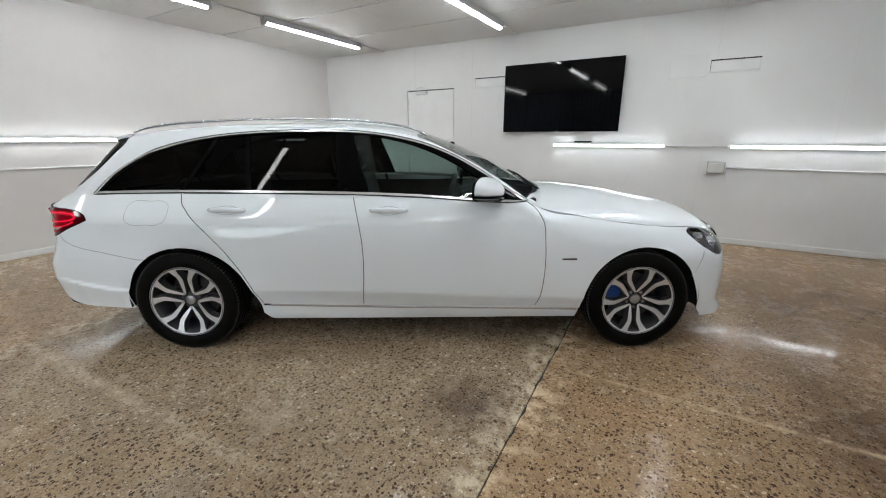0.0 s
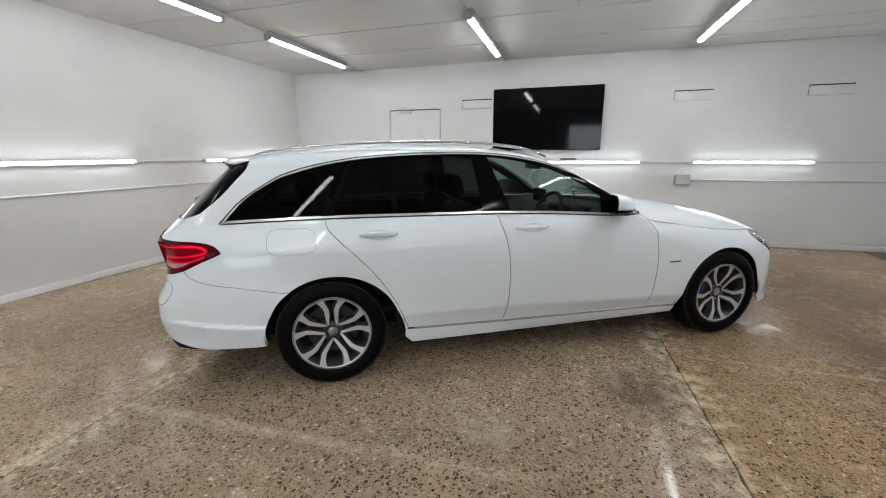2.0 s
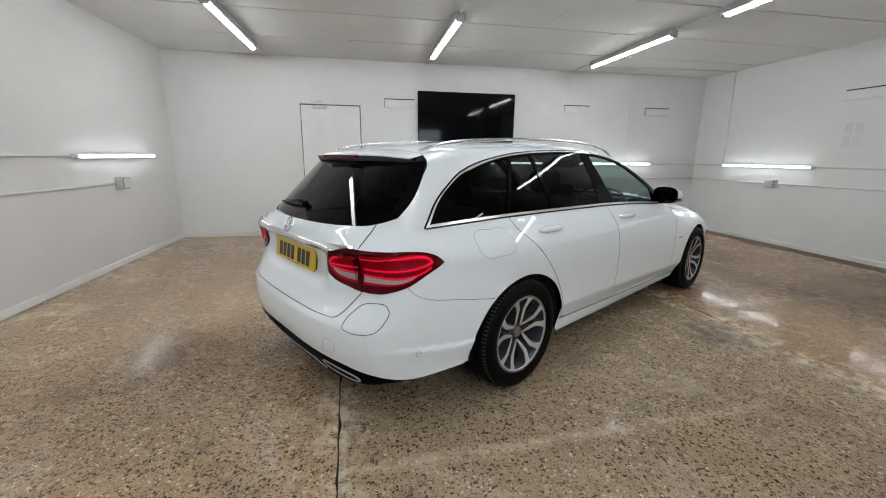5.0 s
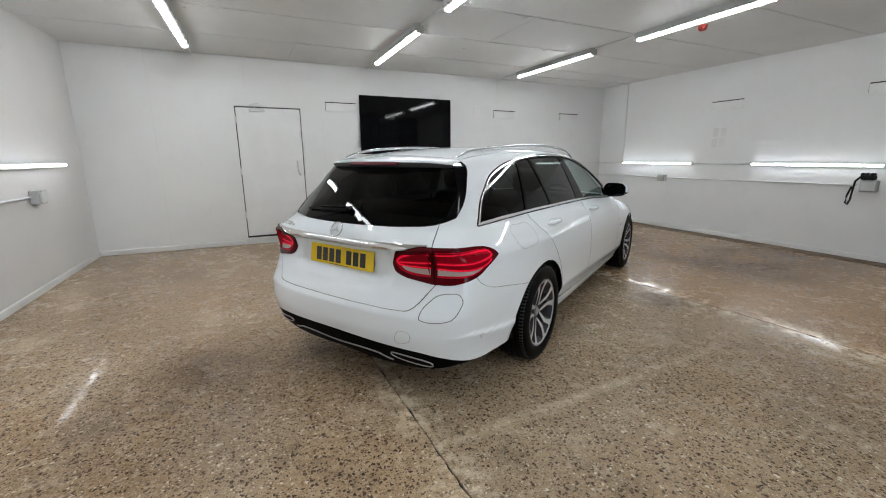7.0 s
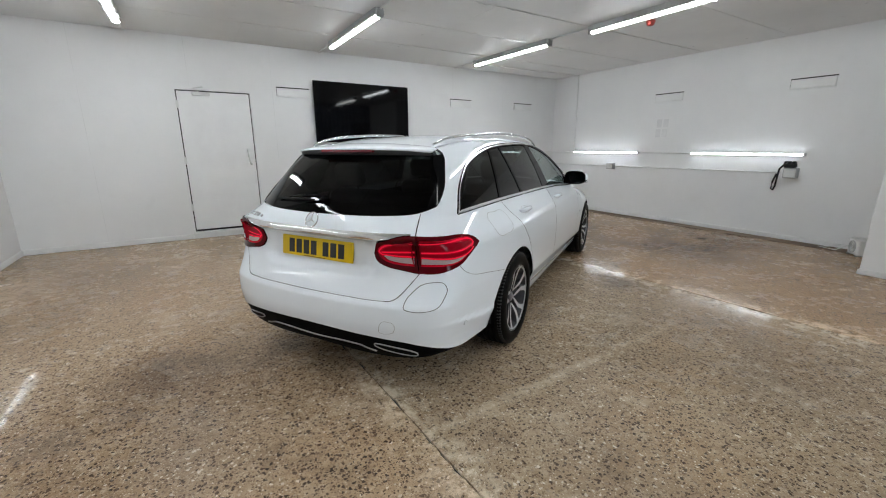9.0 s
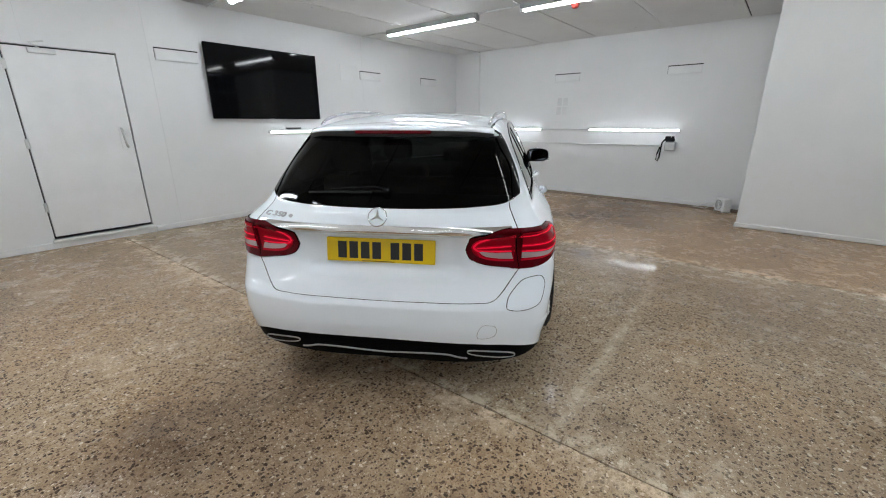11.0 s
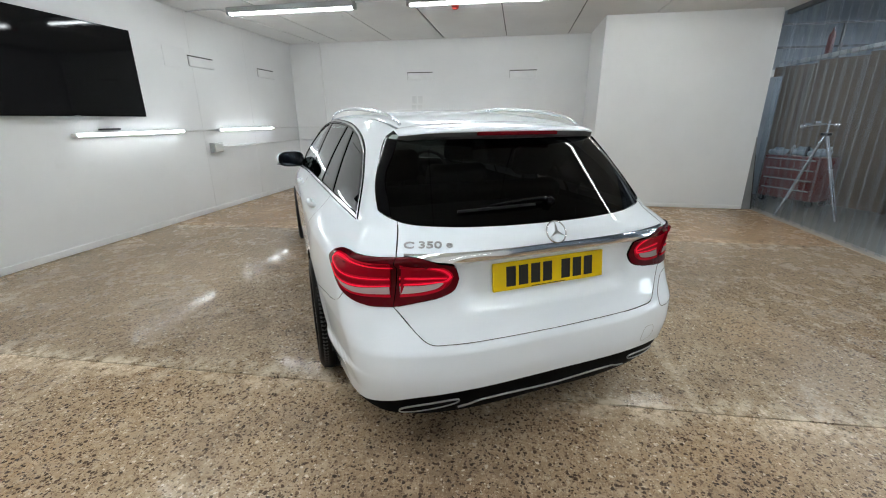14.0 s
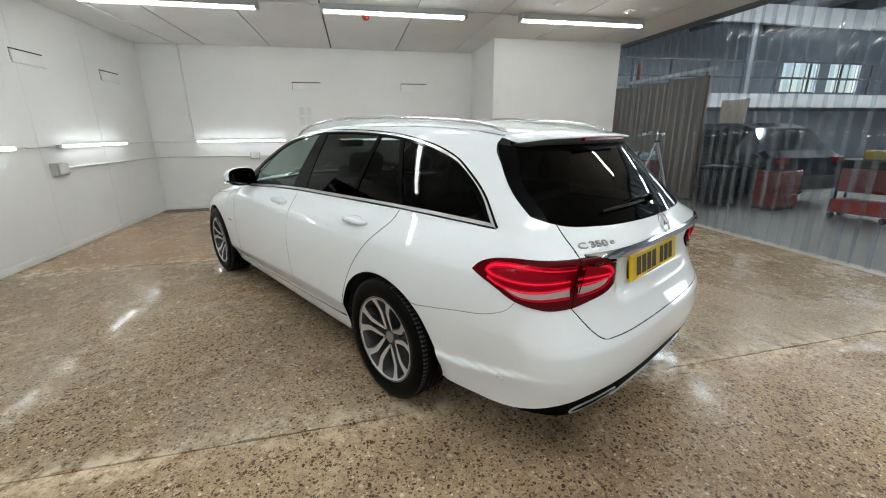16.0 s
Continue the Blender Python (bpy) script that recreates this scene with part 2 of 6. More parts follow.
def car_paint():
    m, nt, p = shader("white_car_paint")
    where = coords(nt)
    p.inputs["Base Color"].default_value = (0.82, 0.872, 0.92, 1)
    p.inputs["Specular IOR Level"].default_value = 0.1
    nt.links.new(ramp(nt, noise_of(nt, where, 6), [(0.3, (0.45,) * 3), (0.8, (0.55,) * 3)]), p.inputs["Roughness"])
    p.inputs["Coat Weight"].default_value, p.inputs["Coat Roughness"].default_value = 1.0, 0.012
    return m


def rubber():
    m, nt, p = shader("tyre_rubber")
    where = coords(nt)
    c = mixed(nt, noise_of(nt, where, 12), (0.0015, 0.0015, 0.0015), (0.005, 0.0048, 0.0046))
    nt.links.new(c, p.inputs["Base Color"])
    p.inputs["Roughness"].default_value = 0.5
    p.inputs["Specular IOR Level"].default_value = 0.07
    bumped(nt, p, noise_of(nt, where, 120, 2), 0.2, 0.001)
    return m


def plywood():
    m, nt, p = shader("brown_plywood")
    where = coords(nt)
    stretch = nt.nodes.new("ShaderNodeMapping")
    stretch.inputs["Scale"].default_value = (6, 6, 0.6)
    nt.links.new(where, stretch.inputs[0])
    g = noise_of(nt, stretch.outputs[0], 4, 6)
    nt.links.new(mixed(nt, g, (0.12, 0.085, 0.058), (0.20, 0.148, 0.105)), p.inputs["Base Color"])
    p.inputs["Roughness"].default_value = 0.6
    bumped(nt, p, g, 0.1, 0.003)
    return m


WALL_OLD = wall_paint("off_white_wall_paint", (0.88, 0.855, 0.845))
WALL, CEIL, PAINT, TYRE, PLY = wall_paint("white_wall_paint", (1.0, 1.0, 1.0)), ceiling_paint(), car_paint(), rubber(), plywood()
FLOOR_WEST, FLOOR_MIDDLE, FLOOR_EAST = aggregate_floor("reddish_aggregate_concrete", (1.28, 1.25, 1.225), 0.72), aggregate_floor("beige_aggregate_concrete", (1.14, 1.16, 1.18), 0.35), aggregate_floor("brown_aggregate_concrete", (1.20, 1.10, 1.00), 0.15)
TRIM_WHITE = worn("white_gloss_trim", (0.72, 0.725, 0.725), 0.35, spread=0.08)
DOOR_WHITE = worn("white_door_paint", (0.76, 0.765, 0.77), 0.38, spread=0.06, bump=0.05)
GAP = worn("dark_gap", (0.03, 0.03, 0.03), 0.9)
GREY_PLASTIC = worn("grey_plastic", (0.40, 0.41, 0.41), 0.45)
PALE_PLASTIC = worn("pale_grey_plastic", (0.62, 0.63, 0.62), 0.4)
CONDUIT = worn("painted_conduit", (0.68, 0.685, 0.68), 0.4)
MIRROR = worn("dimmed_mirror_glass", (0.10, 0.11, 0.13), 0.03, 1.0, spread=0.03)
BLACK_PLASTIC = worn("black_plastic", (0.008, 0.008, 0.009), 0.5, shine=0.15)
BLACK_GLOSS = worn("gloss_black", (0.0025, 0.0025, 0.003), 0.08, shine=0.10)
VALANCE = worn("satin_black_plastic", (0.003, 0.003, 0.0033), 0.6, shine=0.03)
SCREEN = worn("black_screen", (0.0025, 0.0025, 0.003), 0.05, spread=0.05, shine=0.2)
CHROME = worn("chrome", (0.80, 0.81, 0.82), 0.08, 1.0, spread=0.05)
BRIGHT = worn("polished_trim", (0.80, 0.81, 0.83), 0.22, 0.6, spread=0.04)
SATIN = worn("satin_aluminium", (0.62, 0.63, 0.65), 0.24, 1.0, spread=0.06)
STEEL = worn("dull_steel", (0.42, 0.42, 0.43), 0.38, 1.0)
# Paler than the tyre: the light that catches the tread is in the colour.
TREAD = worn("lit_tread_rubber", (0.048, 0.047, 0.046), 0.7, spread=0.3, scale=9.0, shine=0.2)
RIM_GREY = worn("grey_wheel_paint", (0.062, 0.063, 0.068), 0.3, 0.3)
DISC = worn("brake_disc_steel", (0.055, 0.055, 0.06), 0.45, 0.6)
RIM_FACE = worn("machined_wheel_face", (0.66, 0.67, 0.69), 0.34, 0.62, spread=0.06)
CALIPER = worn("blue_caliper_paint", (0.006, 0.05, 0.22), 0.3)
LINER = worn("wheel_arch_liner", (0.008, 0.008, 0.008), 0.9)
CABIN = worn("black_cabin_trim", (0.012, 0.012, 0.013), 0.7, bump=0.2)
LEATHER = worn("black_leather", (0.016, 0.016, 0.017), 0.45, bump=0.2)
HEADLINER = worn("black_headliner", (0.03, 0.03, 0.03), 0.9)
LAMP_RED = glowing("lit_red_lens", (0.24, 0.002, 0.009), 0.075, 0.06)
LAMP_DARK = worn("smoked_red_lens", (0.085, 0.001, 0.004), 0.06, shine=0.2, spread=0.05)
LAMP_SOFT = glowing("soft_red_glow", (0.46, 0.003, 0.016), 0.15, 0.06)
LAMP_CLEAR = worn("reversing_lens", (0.46, 0.34, 0.34), 0.15, coat=1.0)
LAMP_GLOW = glowing("lit_red_bar", (1.0, 0.010, 0.045), 0.34, 0.06)
BRAKE_RED = worn("unlit_red_lens", (0.13, 0.003, 0.007), 0.15, shine=0.2, spread=0.05)
HEAD_LENS = clear("headlight_lens", (0.9, 0.92, 0.95))
GLASS_FRONT = clear("green_tinted_glass", (0.46, 0.56, 0.54), 0.01, ior=1.4)
GLASS_DARK = clear("dark_privacy_glass", (0.058, 0.062, 0.06), 0.01, ior=1.24)
GLASS_REAR = clear("black_privacy_glass", (0.035, 0.037, 0.036), 0.01, ior=1.22)
GLASS_SCREEN = clear("windscreen_glass", (0.62, 0.70, 0.68), 0.01)
PLATE_YELLOW = worn("yellow_plate", (0.78, 0.54, 0.0), 0.3, spread=0.05)
PLATE_BLACK = worn("plate_black", (0.012, 0.012, 0.012), 0.4)
RED_PLASTIC = worn("red_plastic", (0.36, 0.03, 0.02), 0.4)
RED_PAINT = worn("red_enamel", (0.15, 0.010, 0.009), 0.3, coat=0.3)
DIFFUSER = glowing("lit_ceiling_diffuser", (0.945, 0.985, 1.0), TUBE_CEILING)
DIFFUSER_OLD = glowing("dimmer_ceiling_diffuser", (0.97, 0.985, 0.96), TUBE_SOUTH)
WALL_GLOW = glowing("lit_wall_diffuser", (0.92, 0.97, 1.0), TUBE_WALL)
HALL_GLOW = glowing("lit_hall_tube", (0.92, 0.97, 1.0), TUBE_HALL)
PVC = clear("clear_pvc_strip", (0.84, 0.885, 0.93), 0.025, haze=(0.040, (0.46, 0.55, 0.69)), ior=1.36)
PVC_LAP = clear("clear_pvc_lap", (0.80, 0.85, 0.90), 0.03, haze=(0.105, (0.46, 0.55, 0.69)), ior=1.36)
PVC_EDGE = clear("clear_pvc_edge", (0.70, 0.75, 0.80), 0.05, haze=(0.24, (0.60, 0.68, 0.78)), ior=1.36)
RUBBER_EDGE = worn("black_rubber_edge", (0.012, 0.012, 0.013), 0.6)
HALL_FLOOR = worn("grey_hall_floor", (0.125, 0.118, 0.104), 0.55, spread=0.15, scale=1.2)
HALL_WALL = worn("grey_hall_cladding", (0.34, 0.38, 0.43), 0.6, scale=0.7)
HALL_DARK = worn("dark_hall_steel", (0.06, 0.065, 0.075), 0.5, scale=1.0)
MEZZ_WHITE = worn("white_fascia", (0.66, 0.67, 0.68), 0.5)
PAPER = worn("faded_paper", (0.67, 0.675, 0.68), 0.5)
DARK_CAR = worn("black_car_paint", (0.003, 0.0035, 0.006), 0.06, shine=0.5, coat=0.6)
BOARD = worn("tan_board", (0.36, 0.29, 0.22), 0.7)


# ---- small builders ----
def mesh_of(name, verts, faces, smooth=False):
    me = bpy.data.meshes.new(name)
    me.from_pydata([tuple(v) for v in verts], [], [tuple(f) for f in faces])
    if smooth:
        me.polygons.foreach_set("use_smooth", [True] * len(me.polygons))
    me.update()
    return me


def part(name, bm, material, parent=None, label="", smooth=False):
    """Links a bmesh or a mesh as one object, under its thing if one is given."""
    if isinstance(bm, bmesh.types.BMesh):
        me = bpy.data.meshes.new(name)
        bmesh.ops.recalc_face_normals(bm, faces=bm.faces)
        for f in bm.faces:
            f.smooth = smooth
        bm.to_mesh(me)
        bm.free()
    else:
        me = bm
    me.materials.append(material)
    ob = new(name, me)
    if parent:
        ob.parent = parent
    if label:
        ob["label"] = label
    return ob


def thing(name, at=(0, 0, 0), turn=0.0, label="", category="", group="", kind=""):
    ob = new(name)
    ob.matrix_world = pose(*at, 0, 0, turn)
    return tagged(ob, label, category, group, kind)


def add_box(bm, lo, hi, bevel=0.0, segments=2):
    lo, hi = Vector(lo), Vector(hi)
    made = bmesh.ops.create_cube(bm, size=1.0, matrix=Matrix.LocRotScale((lo + hi) / 2, None, hi - lo))
    if bevel:
        edges = {e for v in made["verts"] for e in v.link_edges}
        bmesh.ops.bevel(bm, geom=list(edges), offset=bevel, segments=segments, affect="EDGES", profile=0.5)
    return bm


def block(lo, hi, bevel=0.0, segments=2):
    return add_box(bmesh.new(), lo, hi, bevel, segments)


def add_tube(bm, path, radius, sides=10, caps=True, squash=1.0):
    """A round bar swept along a path; radius may be one number or one a point."""
    path = [Vector(p) for p in path]
    radii = [float(v) for v in (radius if isinstance(radius, (list, tuple)) else [radius] * len(path))]
    rings, up = [], Vector((0, 0, 1))
    for i, p in enumerate(path):
        way = (path[min(i + 1, len(path) - 1)] - path[max(i - 1, 0)]).normalized()
        side = way.cross(up)
        if side.length < 1e-3:
            side = way.cross(Vector((0, 1, 0)))
        side.normalize()
        over = side.cross(way)
        rings.append([bm.verts.new(p + radii[i] * (math.cos(a) * side + squash * math.sin(a) * over)) for a in (2 * math.pi * k / sides for k in range(sides))])
    for a, b in zip(rings, rings[1:]):
        for k in range(sides):
            bm.faces.new((a[k], a[(k + 1) % sides], b[(k + 1) % sides], b[k]))
    if caps:
        bm.faces.new(rings[0][::-1])
        bm.faces.new(rings[-1])
    return bm


def tube(path, radius, sides=10, caps=True, squash=1.0):
    return add_tube(bmesh.new(), path, radius, sides, caps, squash)


def lathe(profile, sides=48, axis="y", closed=False):
    """Turns (radius, along) pairs round an axis."""
    bm, rings = bmesh.new(), []
    for r, h in profile:
        ring = []
        for k in range(sides):
            a = 2 * math.pi * k / sides
            u, v = r * math.cos(a), r * math.sin(a)
            ring.append(bm.verts.new({"y": (u, h, v), "z": (u, v, h), "x": (h, u, v)}[axis]))
        rings.append(ring)
    pairs = list(zip(rings, rings[1:])) + ([(rings[-1], rings[0])] if closed else [])
    for a, b in pairs:
        for k in range(sides):
            bm.faces.new((a[k], a[(k + 1) % sides], b[(k + 1) % sides], b[k]))
    return bm


def prism(points, depth, axis="y", at=0.0):
    """A flat outline pushed along an axis; points are the other two axes in order."""
    bm = bmesh.new()
    place = {"x": lambda a, b, d: (d, a, b), "y": lambda a, b, d: (a, d, b), "z": lambda a, b, d: (a, b, d)}[axis]
    near = [bm.verts.new(place(a, b, at)) for a, b in points]
    far = [bm.verts.new(place(a, b, at + depth)) for a, b in points]
    bm.faces.new(near)
    bm.faces.new(far[::-1])
    for k in range(len(points)):
        bm.faces.new((near[k], far[k], far[(k + 1) % len(points)], near[(k + 1) % len(points)]))
    return bm


# ---- the room ----
X_W, X_E, Y_N, Y_S, Z_C, X_C, Y_C = -6.34, 2.95, 6.43, -1.86, 2.82, 1.62, 0.60
Y_D, X_R = -1.732, 1.86  # end of the boxed-out wall; the set-back jamb behind the curtain's end
T = 0.18

# Three floor slabs with two saw-cut joints between them.
JOINT_1, JOINT_2 = ((-3.81, Y_N), (-3.475, Y_S)), ((-0.70, Y_N), (-0.375, Y_S))


def ragged(line, side, seed):
    """A saw-cut edge with worn and chipped arrises, from north to south."""
    rng, pts = random.Random(seed), []
    (x0, y0), (x1, y1) = line
    n = 150
    for k in range(n + 1):
        u = k / n
        y = y0 + (y1 - y0) * u
        wear = 0.0040 + 0.0035 * noise.noise((y * 2.1, seed, 0.0)) + 0.003 * noise.noise((y * 9.0, seed, 3.0))
        if rng.random() < 0.10:
            wear += rng.uniform(0.003, 0.011)
        pts.append((x0 + (x1 - x0) * u + side * max(wear, 0.0015), y))
    return pts


def slab(name, west, east, parent, material, seed):
    """One pour of the floor between two joints; a straight end has seed 0 on that side."""
    a = ragged(west, 1, seed[0]) if seed[0] else list(west)
    b = ragged(east, -1, seed[1]) if seed[1] else list(east)
    return part(name, prism(a[::-1] + b, -0.10, "z", 0.0), material, parent)


floor = part("floor", block((X_W - 0.1, Y_S, -0.25), (X_E + 0.1, Y_N + 0.1, -0.012)), GAP)
tagged(floor, "polished brown aggregate concrete floor with saw-cut joints", "floor", kind="structure")
slab("floor_slab", ((X_W, Y_N), (X_W, Y_S)), JOINT_1, floor, FLOOR_WEST, (0, 3))
slab("floor_slab", JOINT_1, JOINT_2, floor, FLOOR_MIDDLE, (5, 7))
slab("floor_slab", JOINT_2, ((X_E, Y_N), (X_E, Y_S)), floor, FLOOR_EAST, (9, 0))

tagged(part("floor_edge", block((2.71, Y_C + 0.02, -0.012), (X_E - 0.017, Y_N - 0.017, 0.010), 0.004, 1), worn("rough_brown_screed", (0.15, 0.10, 0.062), 0.7, spread=0.3, scale=2.5, bump=0.4)), "rough dark brown screed strip along the wall", "floor", kind="structure")

# North wall, open where the door stands.
D0, D1, DZ0, DZ1 = -4.42, -3.47, 0.10, 2.125
bm = block((X_W - T, Y_N, 0), (D0, Y_N + T, Z_C + 0.1))
add_box(bm, (D1, Y_N, 0), (X_E + T, Y_N + T, Z_C + 0.1))
add_box(bm, (D0, Y_N, DZ1), (D1, Y_N + T, Z_C + 0.1))
add_box(bm, (D0, Y_N, 0), (D1, Y_N + T, DZ0))
tagged(part("wall_north", bm, WALL), "white painted wall with slight dents and patches", "wall", kind="structure")
tagged(part("wall_west", block((X_W - T, Y_S, 0), (X_W, Y_N, Z_C + 0.1)), WALL_OLD), "off-white painted wall with a faint pink cast", "wall", kind="structure")
tagged(part("wall_east", block((X_E, Y_C, 0), (X_E + T, Y_N, Z_C + 0.1)), WALL), "white painted wall", "wall", kind="structure")
tagged(part("wall_projection", block((X_C, Y_D, 0), (X_E + T, Y_C, Z_C + 0.1), 0.004, 1), WALL), "white boxed-out wall beside the strip curtain", "wall", kind="structure")

tagged(part("wall_jamb", block((X_R, Y_S, 0), (X_E + T, Y_D - 0.001, Z_C + 0.1)), WALL), "white set-back jamb at the end of the strip curtain", "wall", kind="structure")
guard = tagged(part("corner_guard", prism([(Y_D - 0.002, 0.004), (Y_D - 0.142, 0.004), (Y_D - 0.012, 1.10), (Y_D - 0.002, 1.10)], 0.004, "x", X_C + 0.002), worn("grey_steel_paint", (0.21, 0.215, 0.22), 0.5, spread=0.2)), "grey steel guard plate at the foot of the wall's end", "guard plate")
part("edge_strip", prism([(Y_D - 0.128, 0.004), (Y_D - 0.144, 0.004), (Y_D - 0.046, 0.83), (Y_D - 0.036, 0.83)], 0.002, "x", X_C - 0.001), RUBBER_EDGE, guard, "black rubber edge strip")
for x, z0 in ((-4.24, 2.16), (-3.14, 0.08), (0.17, 0.08), (-5.46, 0.08), (1.42, 0.08)):
    joint = part("wall_joint", block((x - 0.0025, Y_N - 0.0022, z0), (x + 0.0025, Y_N - 0.0006, Z_C - 0.01)), worn("filled_joint", (0.675, 0.68, 0.68), 0.6))
    tagged(joint, "faint filled joint between two wall boards", "joint", kind="structure")

# The ceiling: boards with narrow joints and screw heads, all in one mesh.
bm = block((X_W - T, Y_S, Z_C + 0.012), (X_E + T, Y_N + T, Z_C + 0.16))
seams = [Y_S, -1.15, -0.08, 1.0, 2.09, 3.25, 4.28, 5.33, Y_N]
rng = random.Random(4)
for a, b in zip(seams, seams[1:]):
    cut = rng.choice([-3.6, -2.4, -1.3])
    for x0, x1 in ((X_W, cut), (cut, X_E)):
        add_box(bm, (x0 + 0.0005, a + rng.uniform(0.006, 0.013), Z_C - rng.uniform(0, 0.005)), (x1 - 0.001, b - rng.uniform(0.006, 0.012), Z_C + 0.0115))
ceiling = tagged(part("ceiling", bm, CEIL), "off-white boarded ceiling with dark joints", "ceiling", kind="structure")
ceiling.data.materials.append(worn("dark_ceiling_joint", (0.035, 0.033, 0.03), 0.9))
for f in ceiling.data.polygons:
    if abs(f.center.z - Z_C - 0.012) < 1e-4 and f.area > 20:
        f.material_index = 1
bm = bmesh.new()
for i in range(34):
    x, y = rng.uniform(X_W + 0.3, X_E - 0.3), rng.choice(seams[1:-1]) + rng.choice([-0.12, 0.13, 0.4])
    made = bmesh.ops.create_circle(bm, cap_ends=True, radius=rng.uniform(0.010, 0.018), segments=8, matrix=Matrix.Translation((x, y, Z_C - 0.006)))
tagged(part("screw_heads", bm, GREY_PLASTIC), "small dark screw heads in the ceiling boards", "screws", kind="stuff")


def loose_tape(x, y, length, sag):
    """A torn scrap of jointing tape that hangs off the ceiling."""
    verts, faces = [], []
    for i in range(7):
        u = i / 6
        z = Z_C - 0.006 - sag * math.sin(math.pi * u) ** 2 * (0.5 + 0.5 * u)
        for w in (-0.012, 0.012):
            verts.append((x + length * u, y + w + 0.008 * math.sin(5 * u), z + 0.3 * w))
    for i in range(6):
        faces.append((2 * i, 2 * i + 2, 2 * i + 3, 2 * i + 1))
    ob = part("loose_tape", mesh_of("loose_tape", verts, faces, True), PAPER)
    mod = ob.modifiers.new("thickness", "SOLIDIFY")
    mod.thickness = 0.0012
    return tagged(ob, "torn scrap of white tape hanging off a ceiling joint", "tape", "loose tape scraps")


for x, y, length, sag in ((-1.55, 3.27, 0.14, 0.020), (-1.15, 3.24, 0.09, 0.014), (-0.82, 3.26, 0.06, 0.010), (-0.45, 4.30, 0.10, 0.016), (-3.7, 4.27, 0.07, 0.012), (-4.4, 5.31, 0.06, 0.010)):
    loose_tape(x, y, length, sag)


def skirting(name, lo, hi):
    tagged(part(name, block(lo, hi, 0.006, 1), TRIM_WHITE), "low white painted skirting board", "skirting", kind="structure")


skirting("baseboard_north_west", (X_W + 0.016, Y_N - 0.016, 0.001), (D0 - 0.03, Y_N - 0.001, 0.075))
skirting("baseboard_north_east", (D1 + 0.03, Y_N - 0.016, 0.001), (X_E - 0.016, Y_N - 0.001, 0.075))
skirting("baseboard_west", (X_W + 0.001, Y_S + 0.01, 0.001), (X_W + 0.016, Y_N - 0.001, 0.075))
skirting("baseboard_east", (X_E - 0.016, Y_C + 0.001, 0.001), (X_E - 0.001, Y_N - 0.001, 0.075))
skirting("baseboard_projection", (X_C - 0.014, Y_D + 0.002, 0.001), (X_C - 0.001, Y_C + 0.014, 0.06))

# The flush door in the north wall.
door = thing("door_1", (D0, Y_N, DZ0), 0, "flush white door, closed, with a dark gap round it", "door", kind="structure")
w, h = D1 - D0, DZ1 - DZ0
part("door_leaf", block((0.014, 0.004, 0.034), (w - 0.014, 0.044, h - 0.018), 0.003, 1), DOOR_WHITE, door)
part("door_backing", block((0.0, 0.045, 0.0), (w, 0.09, h)), GAP, door)
part("door_sill", block((-0.02, -0.02, -0.035), (w + 0.02, 0.02, 0.0), 0.004, 1), TRIM_WHITE, door)
for z in (0.32, 1.0, 1.78):
    part("hinge", block((-0.012, -0.004, z), (0.022, 0.014, z + 0.10), 0.003, 1), PALE_PLASTIC, door, "small painted hinge")
closer = part("door_closer", block((0.20, -0.035, h - 0.075), (0.42, 0.012, h - 0.025), 0.008, 2), PALE_PLASTIC, door, "pale door closer with a folded arm")
part("closer_arm", tube([(0.30, -0.03, h - 0.03), (0.22, -0.05, h + 0.02), (0.34, -0.02, h + 0.045)], 0.008, 8), PALE_PLASTIC, closer)
handle = part("door_handle", tube([(w - 0.11, 0.006, 1.20), (w - 0.11, -0.034, 1.19), (w - 0.105, -0.042, 1.10), (w - 0.095, -0.040, 1.02), (w - 0.075, -0.006, 0.985)], [0.012, 0.013, 0.013, 0.014, 0.018], 10), PALE_PLASTIC, door, "white pull handle", smooth=True)
part("handle_plate", block((w - 0.135, -0.001, 0.955), (w - 0.045, 0.006, 1.225), 0.002, 1), DOOR_WHITE, handle)


def ceiling_lamp(x, y0, y1):
    """A batten lamp: a pale tray on the ceiling and a lit diffuser below it."""
    mid, half = (y0 + y1) / 2, (y1 - y0) / 2
    ob = thing("ceiling_lamp", (x, mid, Z_C), 0, "long lit batten lamp with a pale tray on the ceiling", "ceiling lamp", "ceiling lamps")
    bm = prism([(-0.050, -0.001), (0.050, -0.001), (0.056, -0.040), (0.060, -0.066), (0.052, -0.072), (-0.052, -0.072), (-0.060, -0.066), (-0.056, -0.040)], 2 * half - 0.02, "y", -half + 0.01)
    part("tray", bm, GREY_PLASTIC, ob)
    prof = [(0.031 * math.cos(a), -0.0722 + 0.027 * math.sin(a)) for a in np.linspace(-math.pi, 0, 11)]
    part("diffuser", prism(prof, 2 * half - 0.05, "y", -half + 0.025), DIFFUSER if y0 > 0 else DIFFUSER_OLD, ob, "glowing white diffuser")
    for s in (-1, 1):
        part("end_cap", block((-0.040, s * half - 0.022, -0.100), (0.040, s * half + 0.022, -0.004), 0.008, 2), GREY_PLASTIC, ob)
    for k in range(7):
        y = -half + (k + 0.5) * 2 * half / 7
        part("clip", block((-0.064, y - 0.012, -0.076), (0.064, y + 0.012, -0.052), 0.003, 1), STEEL, ob, "small steel clip")
    return ob


for x in (-4.885, -2.385, 0.20):
    for y0, y1 in ((3.95, 5.74), (1.47, 3.23), (-1.14, 0.74) if x < 0 else (-1.075, 0.73)):
        ceiling_lamp(x, y0, y1)


